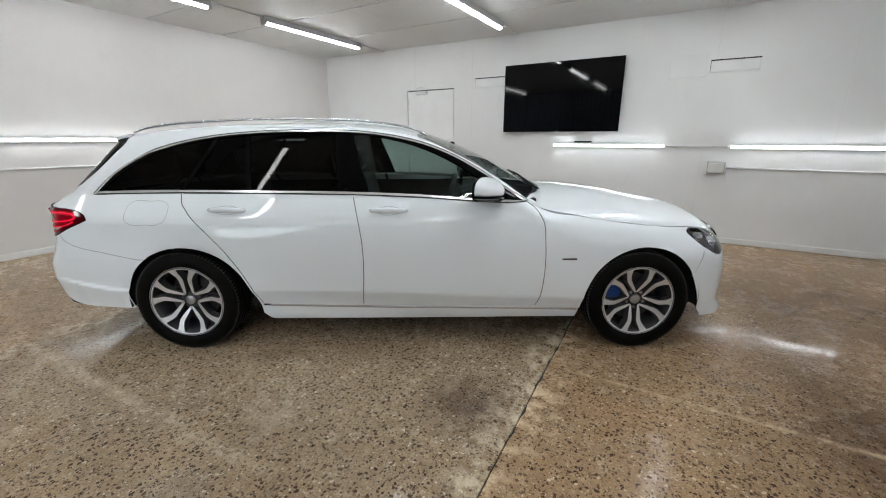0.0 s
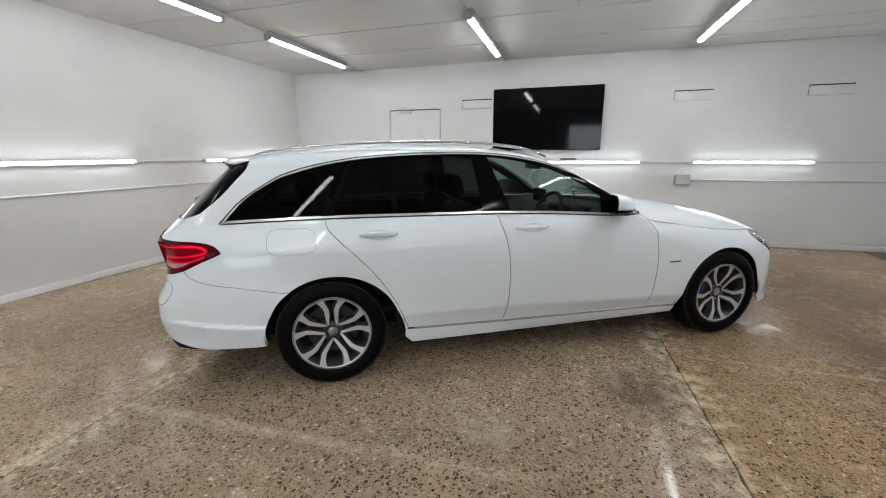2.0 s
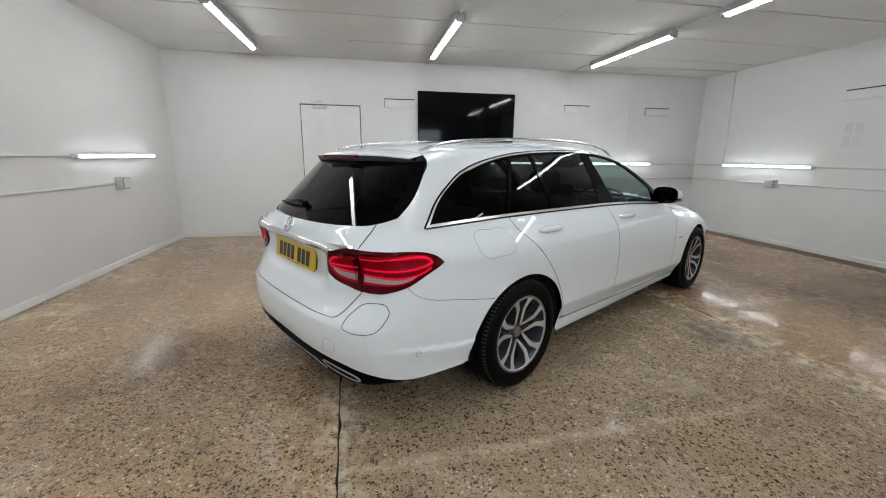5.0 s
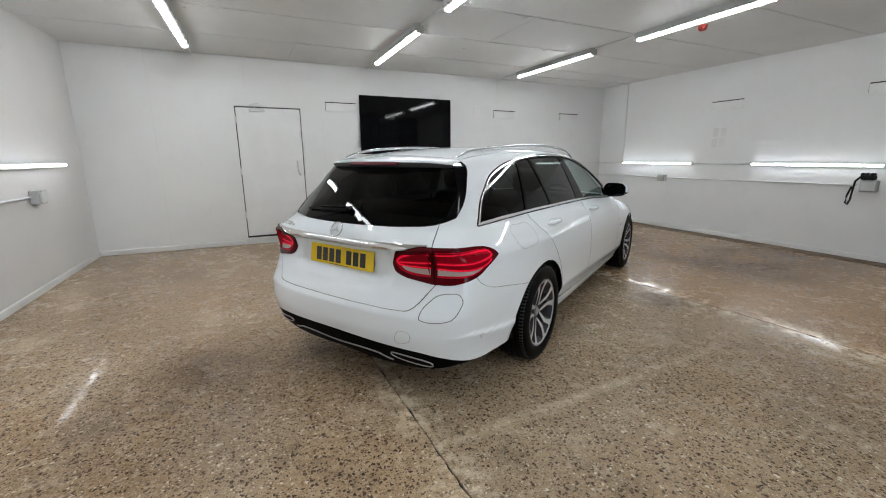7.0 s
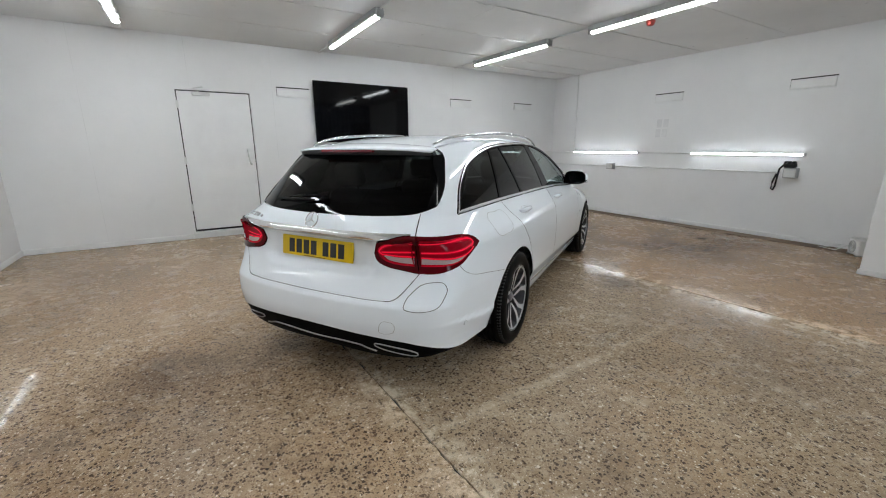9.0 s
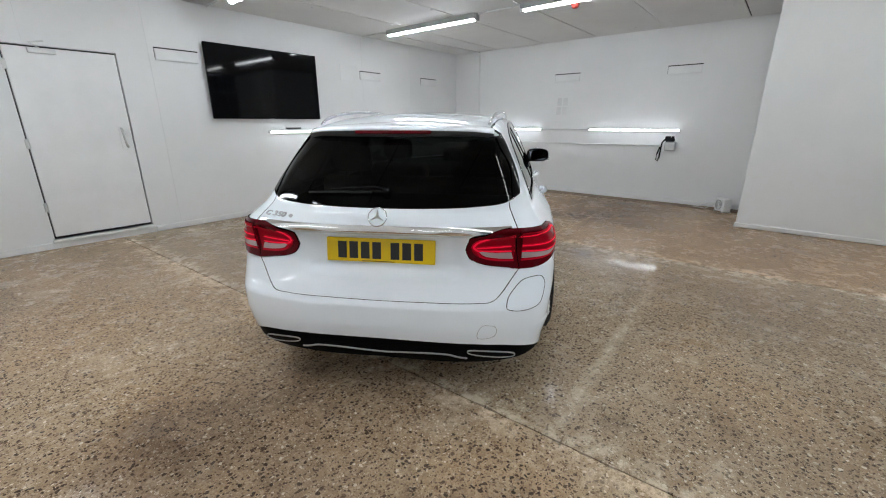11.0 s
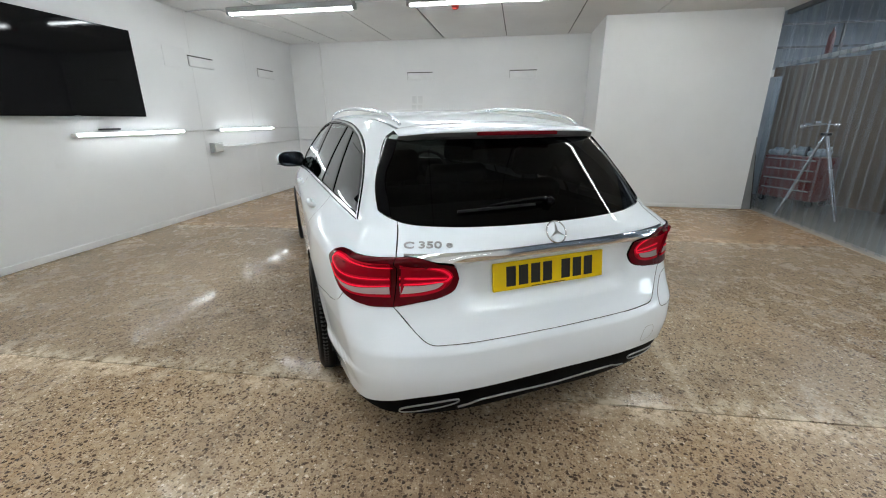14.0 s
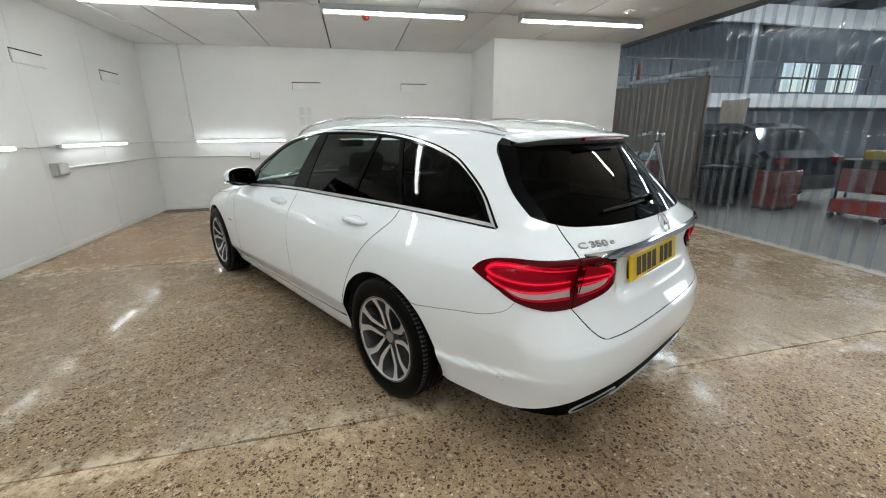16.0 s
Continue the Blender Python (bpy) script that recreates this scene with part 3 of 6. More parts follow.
def wall_lamp(x0, y0, x1, y1, z, inward):
    """A batten lamp lying along a wall."""
    mid, half = Vector(((x0 + x1) / 2, (y0 + y1) / 2, z)), math.hypot(x1 - x0, y1 - y0) / 2
    turn = math.degrees(math.atan2(inward[1], inward[0]))
    ob = thing("wall_lamp", mid, turn, "slim lit batten lamp fixed along the white wall", "wall lamp", "wall lamps")
    part("tray", block((0.001, -half + 0.01, -0.023), (0.046, half - 0.01, 0.023), 0.004, 1), PALE_PLASTIC, ob)
    prof = [(0.0462 + 0.026 * math.sin(a), 0.0165 * math.cos(a)) for a in np.linspace(0, math.pi, 11)]
    part("diffuser", prism([(p, q) for p, q in prof], 2 * half - 0.04, "y", -half + 0.02), WALL_GLOW, ob, "glowing cold white diffuser")
    for s in (-1, 1):
        part("end_cap", block((0.002, s * half - 0.012, -0.021), (0.072, s * half + 0.012, 0.021), 0.006, 2), TRIM_WHITE, ob)
    return ob


wall_lamp(-1.74, Y_N, -0.26, Y_N, 1.222, (0, -1))
wall_lamp(0.45, Y_N, 1.93, Y_N, 1.222, (0, -1))
wall_lamp(X_E, 5.71, X_E, 4.19, 1.222, (-1, 0))
wall_lamp(X_E, 3.21, X_E, 1.68, 1.222, (-1, 0))
wall_lamp(X_W, 4.13, X_W, 5.70, 1.287, (1, 0))
wall_lamp(X_W, 1.58, X_W, 3.12, 1.292, (1, 0))
wall_lamp(X_W, -0.95, X_W, 0.58, 1.292, (1, 0))


def conduit(name, points, radius, label):
    ob = tagged(part(name, tube(points, radius, 8), CONDUIT, smooth=True), label, "conduit")
    return ob


r = 0.011
low = 0.965
conduit("cable_conduit", [(X_W + r, -1.6, 0.985), (X_W + r, 1.6, 0.982), (X_W + r, 3.4, 0.978), (X_W + r, 4.80, 0.972)], r, "white plastic conduit running along the wall to a socket")
conduit("cable_conduit", [(0.46, Y_N - r, low), (1.8, Y_N - r, low - 0.004), (X_E - r, Y_N - r, low - 0.008)], r, "white plastic conduit along the wall from a socket box")
conduit("cable_conduit", [(X_E - r, Y_N - 0.03, low - 0.008), (X_E - r, 4.84, 0.957), (X_E - r, 3.2, 0.962), (X_E - r, 1.92, 0.968)], r, "white plastic conduit along the wall to a socket box")
conduit("lamp_conduit", [(-0.24, Y_N - r, 1.222), (0.43, Y_N - r, 1.222)], 0.008, "thin white conduit between two wall lamps")
conduit("lamp_conduit", [(1.95, Y_N - r, 1.222), (X_E - r, Y_N - r, 1.222)], 0.008, "thin white conduit leading from a wall lamp to the corner")
conduit("lamp_conduit", [(X_E - r, Y_N - 0.03, 1.222), (X_E - r, 5.74, 1.222)], 0.008, "thin white conduit leading from the corner to a wall lamp")
conduit("lamp_conduit", [(X_E - r, 4.17, 1.222), (X_E - r, 3.23, 1.222)], 0.008, "thin white conduit between two wall lamps")
conduit("lamp_conduit", [(X_W + r, 3.14, 1.292), (X_W + r, 4.11, 1.288)], 0.008, "thin white conduit between two wall lamps")
conduit("drop_conduit", [(X_E - r, 5.775, Z_C - 0.01), (X_E - r, 5.765, 2.0), (X_E - r, 5.75, 1.24)], 0.010, "thin white conduit dropping from the ceiling to a wall lamp")
for x in (-4.885, -2.385, 0.20):
    for y0, y1 in ((5.76, Y_N - 0.02), (3.25, 3.93), (0.76, 1.45)):
        conduit("ceiling_conduit", [(x + 0.01, y0, Z_C - 0.018), (x - 0.005, (y0 + y1) / 2, Z_C - 0.016), (x, y1, Z_C - 0.018)], 0.010, "thin white conduit between ceiling lamps")
conduit("ceiling_conduit", [(0.2, 5.9, Z_C - 0.016), (1.6, 5.85, Z_C - 0.016), (X_E - 0.01, 5.775, Z_C - 0.016)], 0.009, "thin white conduit crossing the ceiling to the wall")


def socket_box(x, y, z, inward, width, height, label):
    turn = math.degrees(math.atan2(inward[1], inward[0]))
    ob = thing("socket_box", (x, y, z), turn, label, "socket box", "socket boxes")
    part("box", block((0.001, -width / 2, -height / 2), (0.085, width / 2, height / 2), 0.010, 3), GREY_PLASTIC, ob)
    part("cover", block((0.085, -width * 0.42, -height * 0.40), (0.104, width * 0.42, height * 0.42), 0.008, 2), PALE_PLASTIC, ob)
    part("hinge_bar", block((0.080, -width * 0.40, height * 0.40), (0.100, width * 0.40, height * 0.47), 0.003, 1), GREY_PLASTIC, ob)
    return ob


socket_box(0.34, Y_N, 0.965, (0, -1), 0.20, 0.15, "grey weatherproof double socket box on the wall")
socket_box(X_E, 4.76, 0.955, (-1, 0), 0.16, 0.12, "small grey weatherproof socket box on the wall")
socket_box(X_E, 1.79, 0.965, (-1, 0), 0.165, 0.145, "grey weatherproof socket box with a charger plugged on top")
socket_box(X_W, 4.88, 0.970, (1, 0), 0.17, 0.14, "grey weatherproof socket box at the end of a conduit")

charger = thing("charger_lead", (X_E - 0.09, 1.80, 1.055), 0, "black plug and lead hanging in a loop from the socket box", "cable")
part("plug", block((-0.045, -0.075, -0.014), (0.04, 0.065, 0.05), 0.02, 3), BLACK_PLASTIC, charger)
for y_ in (-0.045, 0.01, 0.05):
    part("coil", block((-0.04, y_ - 0.022, 0.03), (0.035, y_ + 0.022, 0.078), 0.018, 3), BLACK_PLASTIC, charger)
loop = [(-0.03, 0.06, 0.03), (-0.035, 0.105, -0.03), (-0.035, 0.115, -0.15), (-0.035, 0.120, -0.27), (-0.035, 0.140, -0.335), (-0.035, 0.165, -0.315), (-0.035, 0.160, -0.22), (-0.035, 0.130, -0.10)]
part("lead", tube(loop, 0.012, 8), BLACK_PLASTIC, charger, smooth=True)


def vent(at, inward, width=0.50, height=0.135):
    """A boarded-over letterbox opening: a frame, a recess line on top and a plain flap."""
    turn = math.degrees(math.atan2(inward[1], inward[0]))
    ob = thing("covered_vent", at, turn, "white covered wall vent with a dark slot along its top", "vent", "wall vents")
    part("slot", block((0.0008, -width / 2, height / 2 - 0.016), (0.004, width / 2, height / 2), 0.0), GAP, ob)
    part("flap", block((0.0008, -width / 2 + 0.006, -height / 2), (0.016, width / 2 - 0.006, height / 2 - 0.016), 0.004, 1), TRIM_WHITE, ob)
    part("lip", block((0.0008, -width / 2, -height / 2 - 0.012), (0.024, width / 2, -height / 2), 0.003, 1), TRIM_WHITE, ob)
    part("side_slot", block((0.0008, -width / 2, -height / 2), (0.003, -width / 2 + 0.005, height / 2 - 0.016)), GAP, ob)
    return ob


for x in (-2.83, 0.36, 1.98):
    vent((x, Y_N, 2.178), (0, -1))
for y in (3.74, 1.76):
    vent((X_E, y, 2.178), (-1, 0))

hatch = thing("wall_hatch", (-0.125, Y_N, 2.19), -90, "square white patch panel set flush on the wall", "hatch")
part("panel", block((0.0008, -0.195, -0.13), (0.007, 0.195, 0.13), 0.002, 1), WALL, hatch)
for k, (y, z) in enumerate(((3.86, 1.74), (3.74, 1.74), (3.87, 1.57), (3.75, 1.57))):
    tagged(part("paper_notice", block((X_E - 0.0035, y - 0.045, z - 0.07), (X_E - 0.0008, y + 0.045, z + 0.07)), PAPER), "small faded paper notice on the wall", "notice", "faded notices")

tv = thing("television", (-1.695, Y_N, 1.893), -90, "large black wall-mounted television, switched off", "television")
part("bracket", block((0.001, -0.30, -0.22), (0.045, 0.30, 0.22), 0.005, 1), BLACK_PLASTIC, tv)
part("housing", block((0.045, -0.838, -0.475), (0.078, 0.838, 0.475), 0.008, 2), BLACK_PLASTIC, tv)
part("bezel", block((0.076, -0.842, -0.479), (0.090, 0.842, 0.479), 0.004, 2), BLACK_GLOSS, tv)
part("screen", block((0.089, -0.830, -0.462), (0.0925, 0.830, 0.467)), SCREEN, tv, "dark glossy screen")
part("logo_plate", block((0.090, -0.03, -0.474), (0.0925, 0.03, -0.467)), GREY_PLASTIC, tv, "tiny grey maker's plate")
tagged(part("sensor_bar", block((-1.44, Y_N - 0.05, 1.265), (-1.20, Y_N - 0.001, 1.285), 0.006, 2), BLACK_PLASTIC), "small black bar above a wall lamp under the television", "bar")

alarm = thing("fire_alarm", (0.62, 2.70, Z_C), 0, "small red fire alarm sounder on the ceiling", "alarm")
part("base", lathe([(0.0, -0.001), (0.05, -0.001), (0.052, -0.02), (0.0, -0.02)], 24, "z"), RED_PLASTIC, alarm, smooth=False)
part("dome", lathe([(0.046, -0.02), (0.044, -0.045), (0.03, -0.058), (0.0, -0.06)], 24, "z"), RED_PLASTIC, alarm, smooth=True)
for x, y in ((-0.36, 0.48), (-0.20, -0.59)):
    pad = thing("ceiling_sensor", (x, y, Z_C), 0, "small square white ceiling fitting", "sensor", "ceiling fittings")
    part("plate", block((-0.09, -0.06, -0.012), (0.09, 0.06, -0.0008), 0.004, 1), TRIM_WHITE, pad)
    part("cover", block((-0.06, -0.04, -0.03), (0.06, 0.04, -0.012), 0.006, 2), TRIM_WHITE, pad)

heater = thing("fan_heater", (2.66, 0.86, 0), 128, "small white fan heater standing on the floor", "heater")
part("body", block((-0.07, -0.105, 0.012), (0.07, 0.105, 0.215), 0.022, 3), TRIM_WHITE, heater)
part("grille", lathe([(0.078, 0.0), (0.078, 0.006), (0.070, 0.009), (0.070, 0.0)], 28, "x"), GREY_PLASTIC, heater).location = (0.07, 0, 0.112)
for k in range(4):
    ring = part("grille_ring", lathe([(0.014 + 0.016 * k, 0.0), (0.014 + 0.016 * k, 0.006), (0.018 + 0.016 * k, 0.006), (0.018 + 0.016 * k, 0.0)], 24, "x"), GREY_PLASTIC, heater)
    ring.location = (0.07, 0, 0.112)
for s in (-1, 1):
    part("foot", block((-0.075, s * 0.09 - 0.012, 0.0), (0.075, s * 0.09 + 0.012, 0.016), 0.004, 1), GREY_PLASTIC, heater)
tagged(part("heater_cable", tube([(2.70, 0.98, 0.10), (2.74, 1.10, 0.012), (2.82, 1.3, 0.010), (2.90, 1.22, 0.012), (2.93, 1.10, 0.06)], 0.006, 8), PALE_PLASTIC, smooth=True), "thin white cable lying on the floor", "cable")


# ---- the strip curtain and the workshop hall behind it ----
CUR = Y_S - 0.06
curtain = thing("strip_curtain", (0, CUR, 0), 0, "floor-length curtain of clear overlapping plastic strips", "strip curtain")
part("rail", block((X_W, -0.03, Z_C - 0.045), (X_R, 0.03, Z_C + 0.02), 0.004, 1), HALL_DARK, curtain, "dark steel hanging rail")
STRIP, PITCH = 0.20, 0.150
rng = random.Random(11)
strip_meshes = []
for v in range(4):
    bow, lean, wave = rng.uniform(0.004, 0.012), rng.uniform(-0.012, 0.012), rng.uniform(0, 6)
    verts, faces, nu, nv = [], [], 7, 12
    for j in range(nv + 1):
        z = 0.012 + (Z_C - 0.05) * j / nv
        for i in range(nu + 1):
            u = (0.0, 0.022, 0.20, 0.40, 0.60, 0.80, 0.978, 1.0)[i] - 0.5
            sway = 0.010 * math.sin(wave + 2.3 * z) * (1 - z / Z_C) + lean * (1 - z / Z_C)
            verts.append((u * STRIP + sway, bow * (4 * u * u - 0.5) + 0.003 * math.sin(1.7 * z + wave), z))
    for j in range(nv):
        for i in range(nu):
            a = j * (nu + 1) + i
            faces.append((a, a + nu + 1, a + nu + 2, a + 1))
    me = mesh_of("strip", verts, faces, True)
    me.materials.append(PVC)
    me.materials.append(PVC_EDGE)
    me.materials.append(PVC_LAP)
    for k, f in enumerate(me.polygons):
        f.material_index = 1 if k % nu in (0, nu - 1) else 2 if k % nu in (1, nu - 2) else 0
    strip_meshes.append(me)
n = int((X_R - X_W) / PITCH)
for k in range(n):
    ob = new("strip", strip_meshes[k % 4])
    ob.parent, ob.location = curtain, (X_R - 0.115 - k * PITCH + (rng.uniform(-0.016, 0.016) if k else 0), 0.010 if k % 2 else -0.010, 0)
    ob.visible_shadow = False

H_W, H_E, H_S, H_Z = -9.0, 10.5, -24.0, 5.6
tagged(part("hall_floor", block((H_W, H_S, -0.25), (H_E, Y_S - 0.001, -0.004)), HALL_FLOOR), "smooth grey concrete workshop floor", "floor", kind="structure")
tagged(part("threshold", block((X_W, Y_S - 0.16, -0.2), (X_R, Y_S - 0.002, 0.002), 0.001, 1), worn("dull_threshold", (0.27, 0.235, 0.19), 0.4)), "pale concrete threshold strip under the curtain", "threshold", kind="structure")
D_W, D_E, D_Z = -1.6, 3.4, 3.7
bm = block((H_W, H_S - 0.2, 0), (D_W, H_S, H_Z))
add_box(bm, (D_E, H_S - 0.2, 0), (H_E, H_S, H_Z))
add_box(bm, (D_W, H_S - 0.2, D_Z), (D_E, H_S, H_Z))
tagged(part("ground", block((-60, -90, -0.3), (60, H_S - 0.2, -0.02)), worn("grey_yard", (0.16, 0.16, 0.155), 0.8, scale=0.6)), "grey yard outside the open workshop door", "ground", kind="structure")
tagged(part("hall_wall_south", bm, HALL_WALL), "grey clad workshop wall with an open roller door", "wall", kind="structure")
tagged(part("hall_wall_west", block((H_W - 0.2, H_S, 0), (H_W, Y_S, H_Z)), HALL_WALL), "grey clad workshop wall", "wall", kind="structure")
tagged(part("hall_ceiling", block((H_W - 0.2, H_S - 0.2, H_Z), (H_E + 0.2, Y_S, H_Z + 0.2)), HALL_WALL), "grey steel deck roof of the workshop", "ceiling", kind="structure")
bm = block((X_W - T, Y_S, Z_C + 0.16), (X_E + T, Y_S + 0.15, H_Z))
add_box(bm, (X_E + T, Y_S, 0), (H_E, Y_S + 0.15, H_Z))
add_box(bm, (H_W, Y_S, 0), (X_W - T, Y_S + 0.15, H_Z))
tagged(part("hall_wall_north", bm, HALL_WALL), "grey clad workshop wall above the showroom", "wall", kind="structure")
# East wall with two window openings under the roof.
WIN = ((-17.8, -15.8), (-20.2, -18.4))
bm = block((H_E, H_S, 0), (H_E + 0.2, Y_S, 2.9))
add_box(bm, (H_E, H_S, 4.2), (H_E + 0.2, Y_S, H_Z))
for a, b in ((H_S, -20.2), (-18.4, -17.8), (-15.8, Y_S)):
    add_box(bm, (H_E, a, 2.9), (H_E + 0.2, b, 4.2))
tagged(part("hall_wall_east", bm, HALL_WALL), "grey clad workshop wall with bright windows", "wall", kind="structure")
for k, (a, b) in enumerate(WIN):
    win = thing("window_%d" % (k + 1), (H_E, (a + b) / 2, 3.55), 0, "bright steel-framed workshop window", "window", kind="structure")
    half = (b - a) / 2
    for y in (-half, -half / 3, half / 3, half):
        part("window_frame", block((0.05, y - 0.03, -0.65), (0.11, y + 0.03, 0.65)), HALL_DARK, win)
    for z in (-0.62, 0.0, 0.62):
        part("window_bar", block((0.055, -half, z - 0.025), (0.105, half, z + 0.025)), HALL_DARK, win)

# Skylight in the two window openings.
for k, (a, b) in enumerate(WIN):
    data = bpy.data.lights.new("window_daylight", "AREA")
    data.shape, data.size, data.size_y, data.energy, data.color = "RECTANGLE", b - a, 1.28, 75.0, (0.92, 0.97, 1.0)
    new("window_daylight", data).matrix_world = look((H_E + 0.16, (a + b) / 2, 3.55), (H_E - 5, (a + b) / 2, 3.55))

mezz = thing("mezzanine", (0, 0, 0), 0, "workshop mezzanine with a white fascia and a steel railing", "mezzanine", kind="structure")
part("deck", block((6.62, H_S, 2.12), (H_E, -4.0, 2.42)), HALL_DARK, mezz)
part("fascia", block((6.50, H_S, 2.05), (6.62, -4.0, 2.48), 0.01, 1), MEZZ_WHITE, mezz, "white painted fascia")
for z in (2.95, 3.45):
    part("hand_rail", block((6.54, H_S, z), (6.58, -4.0, z + 0.045)), HALL_DARK, mezz)
for k in range(11):
    part("rail_post", block((6.535, -4.2 - 1.35 * k, 2.48), (6.585, -4.15 - 1.35 * k, 3.47)), HALL_DARK, mezz)
tagged(part("steel_column", block((6.42, -9.72, 2.485), (6.53, -9.58, 4.548)), HALL_WALL), "grey painted steel column", "column", kind="structure")
tagged(part("white_beam", block((6.44, H_S, 4.55), (6.62, Y_S - 0.2, 5.10), 0.01, 1), MEZZ_WHITE), "deep white painted beam under the workshop roof", "beam", kind="structure")
for k in range(4):
    y = -3.6 - 3.6 * k
    tagged(part("roof_beam", block((H_W, y - 0.09, H_Z - 0.42), (H_E, y + 0.09, H_Z - 0.02)), HALL_DARK), "dark steel roof beam", "beam", "roof beams", kind="structure")
for x, y in ((-3.0, -5.4), (1.5, -5.4), (3.9, -5.4), (-3.0, -9.0), (1.5, -9.0), (3.9, -9.0), (1.5, -13.5), (3.9, -13.5)):
    ob = thing("hall_lamp", (x, y, H_Z - 0.55), 0, "long lit batten lamp hung under the workshop roof", "ceiling lamp", "workshop lamps")
    part("tray", block((-0.9, -0.09, 0.0), (0.9, 0.09, 0.05), 0.006, 1), PALE_PLASTIC, ob)
    part("diffuser", block((-0.88, -0.085, -0.07), (0.88, 0.085, 0.0), 0.02, 2), HALL_GLOW, ob)
    for s in (-0.7, 0.7):
        part("hanger", tube([(s, 0, 0.05), (s, 0, 0.53)], 0.006, 6), STEEL, ob)

cabinet = tagged(part("tall_panel", block((-0.20, -0.012, 0.0), (0.20, 0.02, 2.06), 0.006, 1), worn("pale_blue_enamel", (0.42, 0.47, 0.52), 0.4)), "pale blue-grey steel panel leaning on the plywood", "panel")
cabinet.matrix_world = pose(3.30, -2.580, 0, 0, 0, 28)
partition = thing("plywood_partition", (1.56, -3.56, 0), math.degrees(math.atan2(0.93, 1.75)), "tall brown plywood partition on a timber frame", "partition")
for k in range(3):
    part("sheet", block((0.66 * k + 0.003, -0.012, 0.02), (0.66 * k + 0.657, 0.006, 2.30 - 0.04 * k), 0.002, 1), PLY, partition)
part("top_rail", block((0.0, -0.06, 2.16), (1.98, -0.013, 2.22)), PLY, partition)
part("end_post", block((-0.05, -0.07, 0.0), (-0.002, 0.01, 2.32), 0.004, 1), worn("dark_timber", (0.10, 0.065, 0.04), 0.7), partition)
tagged(part("cable_tray", block((1.2, -3.42, 2.36), (4.6, -3.34, 2.42)), PALE_PLASTIC), "pale horizontal rail above the plywood partition", "rail")

ladder = thing("step_ladder", (1.26, -2.42, 0), -35, "open aluminium step ladder", "ladder")
for s in (-1, 1):
    part("front_rail", tube([(s * 0.24, -0.42, 0.0), (s * 0.15, 0.0, 1.33)], 0.020, 8), SATIN, ladder)
    part("back_rail", tube([(s * 0.25, 0.42, 0.0), (s * 0.15, 0.03, 1.30)], 0.017, 8), SATIN, ladder)
for k in range(1, 5):
    f = k / 5
    part("step", block((-0.24 + 0.09 * f, -0.42 * (1 - f) - 0.04, 1.33 * f - 0.012), (0.24 - 0.09 * f, -0.42 * (1 - f) + 0.04, 1.33 * f + 0.012), 0.003, 1), SATIN, ladder)
part("brace", tube([(-0.22, 0.25, 0.5), (0.22, 0.25, 0.5)], 0.010, 6), SATIN, ladder)
part("cap", block((-0.18, -0.07, 1.31), (0.18, 0.08, 1.35), 0.008, 2), BLACK_PLASTIC, ladder)
ladder.scale = (0.78, 0.78, 0.87)
lampset = thing("work_lamp", (1.27, -2.42, 1.1765), 40, "cluster of small chrome work lamps standing on the ladder", "work lamp")
part("stem", tube([(0, 0, 0), (0, 0, 0.16)], 0.012, 8), CHROME, lampset)
for k, (a, b, c) in enumerate(((0.12, 0.0, 0.13), (0.21, 0.06, 0.10), (0.30, -0.03, 0.08), (-0.10, 0.03, 0.10))):
    part("arm", tube([(0, 0, 0.11), (a, b, c)], 0.007, 6), CHROME, lampset)
    head = lathe([(0.0, -0.03), (0.028, -0.025), (0.036, 0.02), (0.0, 0.024)], 16, "z")
    part("lamp_head", head, CHROME, lampset, smooth=True).location = (a, b, c)

chest = thing("tool_chest", (2.30, -2.80, 0), 28, "red steel tool chest with worn drawers", "tool chest")
part("carcass", block((-0.42, -0.22, 0.10), (0.42, 0.22, 0.78), 0.012, 2), RED_PAINT, chest)
for k in range(4):
    d = part("drawer", block((-0.39, 0.22, 0.13 + 0.16 * k), (0.39, 0.236, 0.27 + 0.16 * k), 0.004, 1), RED_PAINT, chest)
    part("pull", block((-0.36, 0.236, 0.245 + 0.16 * k), (0.36, 0.25, 0.262 + 0.16 * k), 0.003, 1), STEEL, d)
for a in (-0.36, 0.36):
    for b in (-0.16, 0.16):
        wheel = lathe([(0.0, -0.02), (0.05, -0.02), (0.05, 0.02), (0.0, 0.02)], 16, "y")
        part("castor", wheel, BLACK_PLASTIC, chest).location = (a, b, 0.05)
rng = random.Random(3)
for k in range(6):
    a, b, s = -0.34 + 0.13 * k, rng.uniform(-0.1, 0.1), rng.uniform(0.09, 0.14)
    p = chest.matrix_world @ Vector((a, b, 0.782))
    if k % 2:
        bm = bmesh.new()
        bmesh.ops.create_icosphere(bm, subdivisions=3, radius=s)
        for v in bm.verts:
            v.co = Vector((v.co.x * 1.3, v.co.y, max(v.co.z * 0.55 + s * 0.4, 0))) * (1 + 0.5 * noise.noise(v.co * 14))
        ob = tagged(part("rag", bm, worn("blue_grey_cloth_%s" % "abc"[k // 2], (0.34, 0.41, 0.47), 0.9), smooth=True), "crumpled blue-grey rag on the tool chest", "rag", "rags")
    else:
        bm = lathe([(0.0, 0.0), (0.03, 0.0), (0.032, 0.10), (0.018, 0.13), (0.018, 0.16), (0.0, 0.16)], 16, "z")
        ob = tagged(part("spray_bottle", bm, (PALE_PLASTIC, BLACK_PLASTIC, GREY_PLASTIC)[k // 2], smooth=True), "plastic bottle standing on the tool chest", "bottle", "bottles")
    ob.location = p

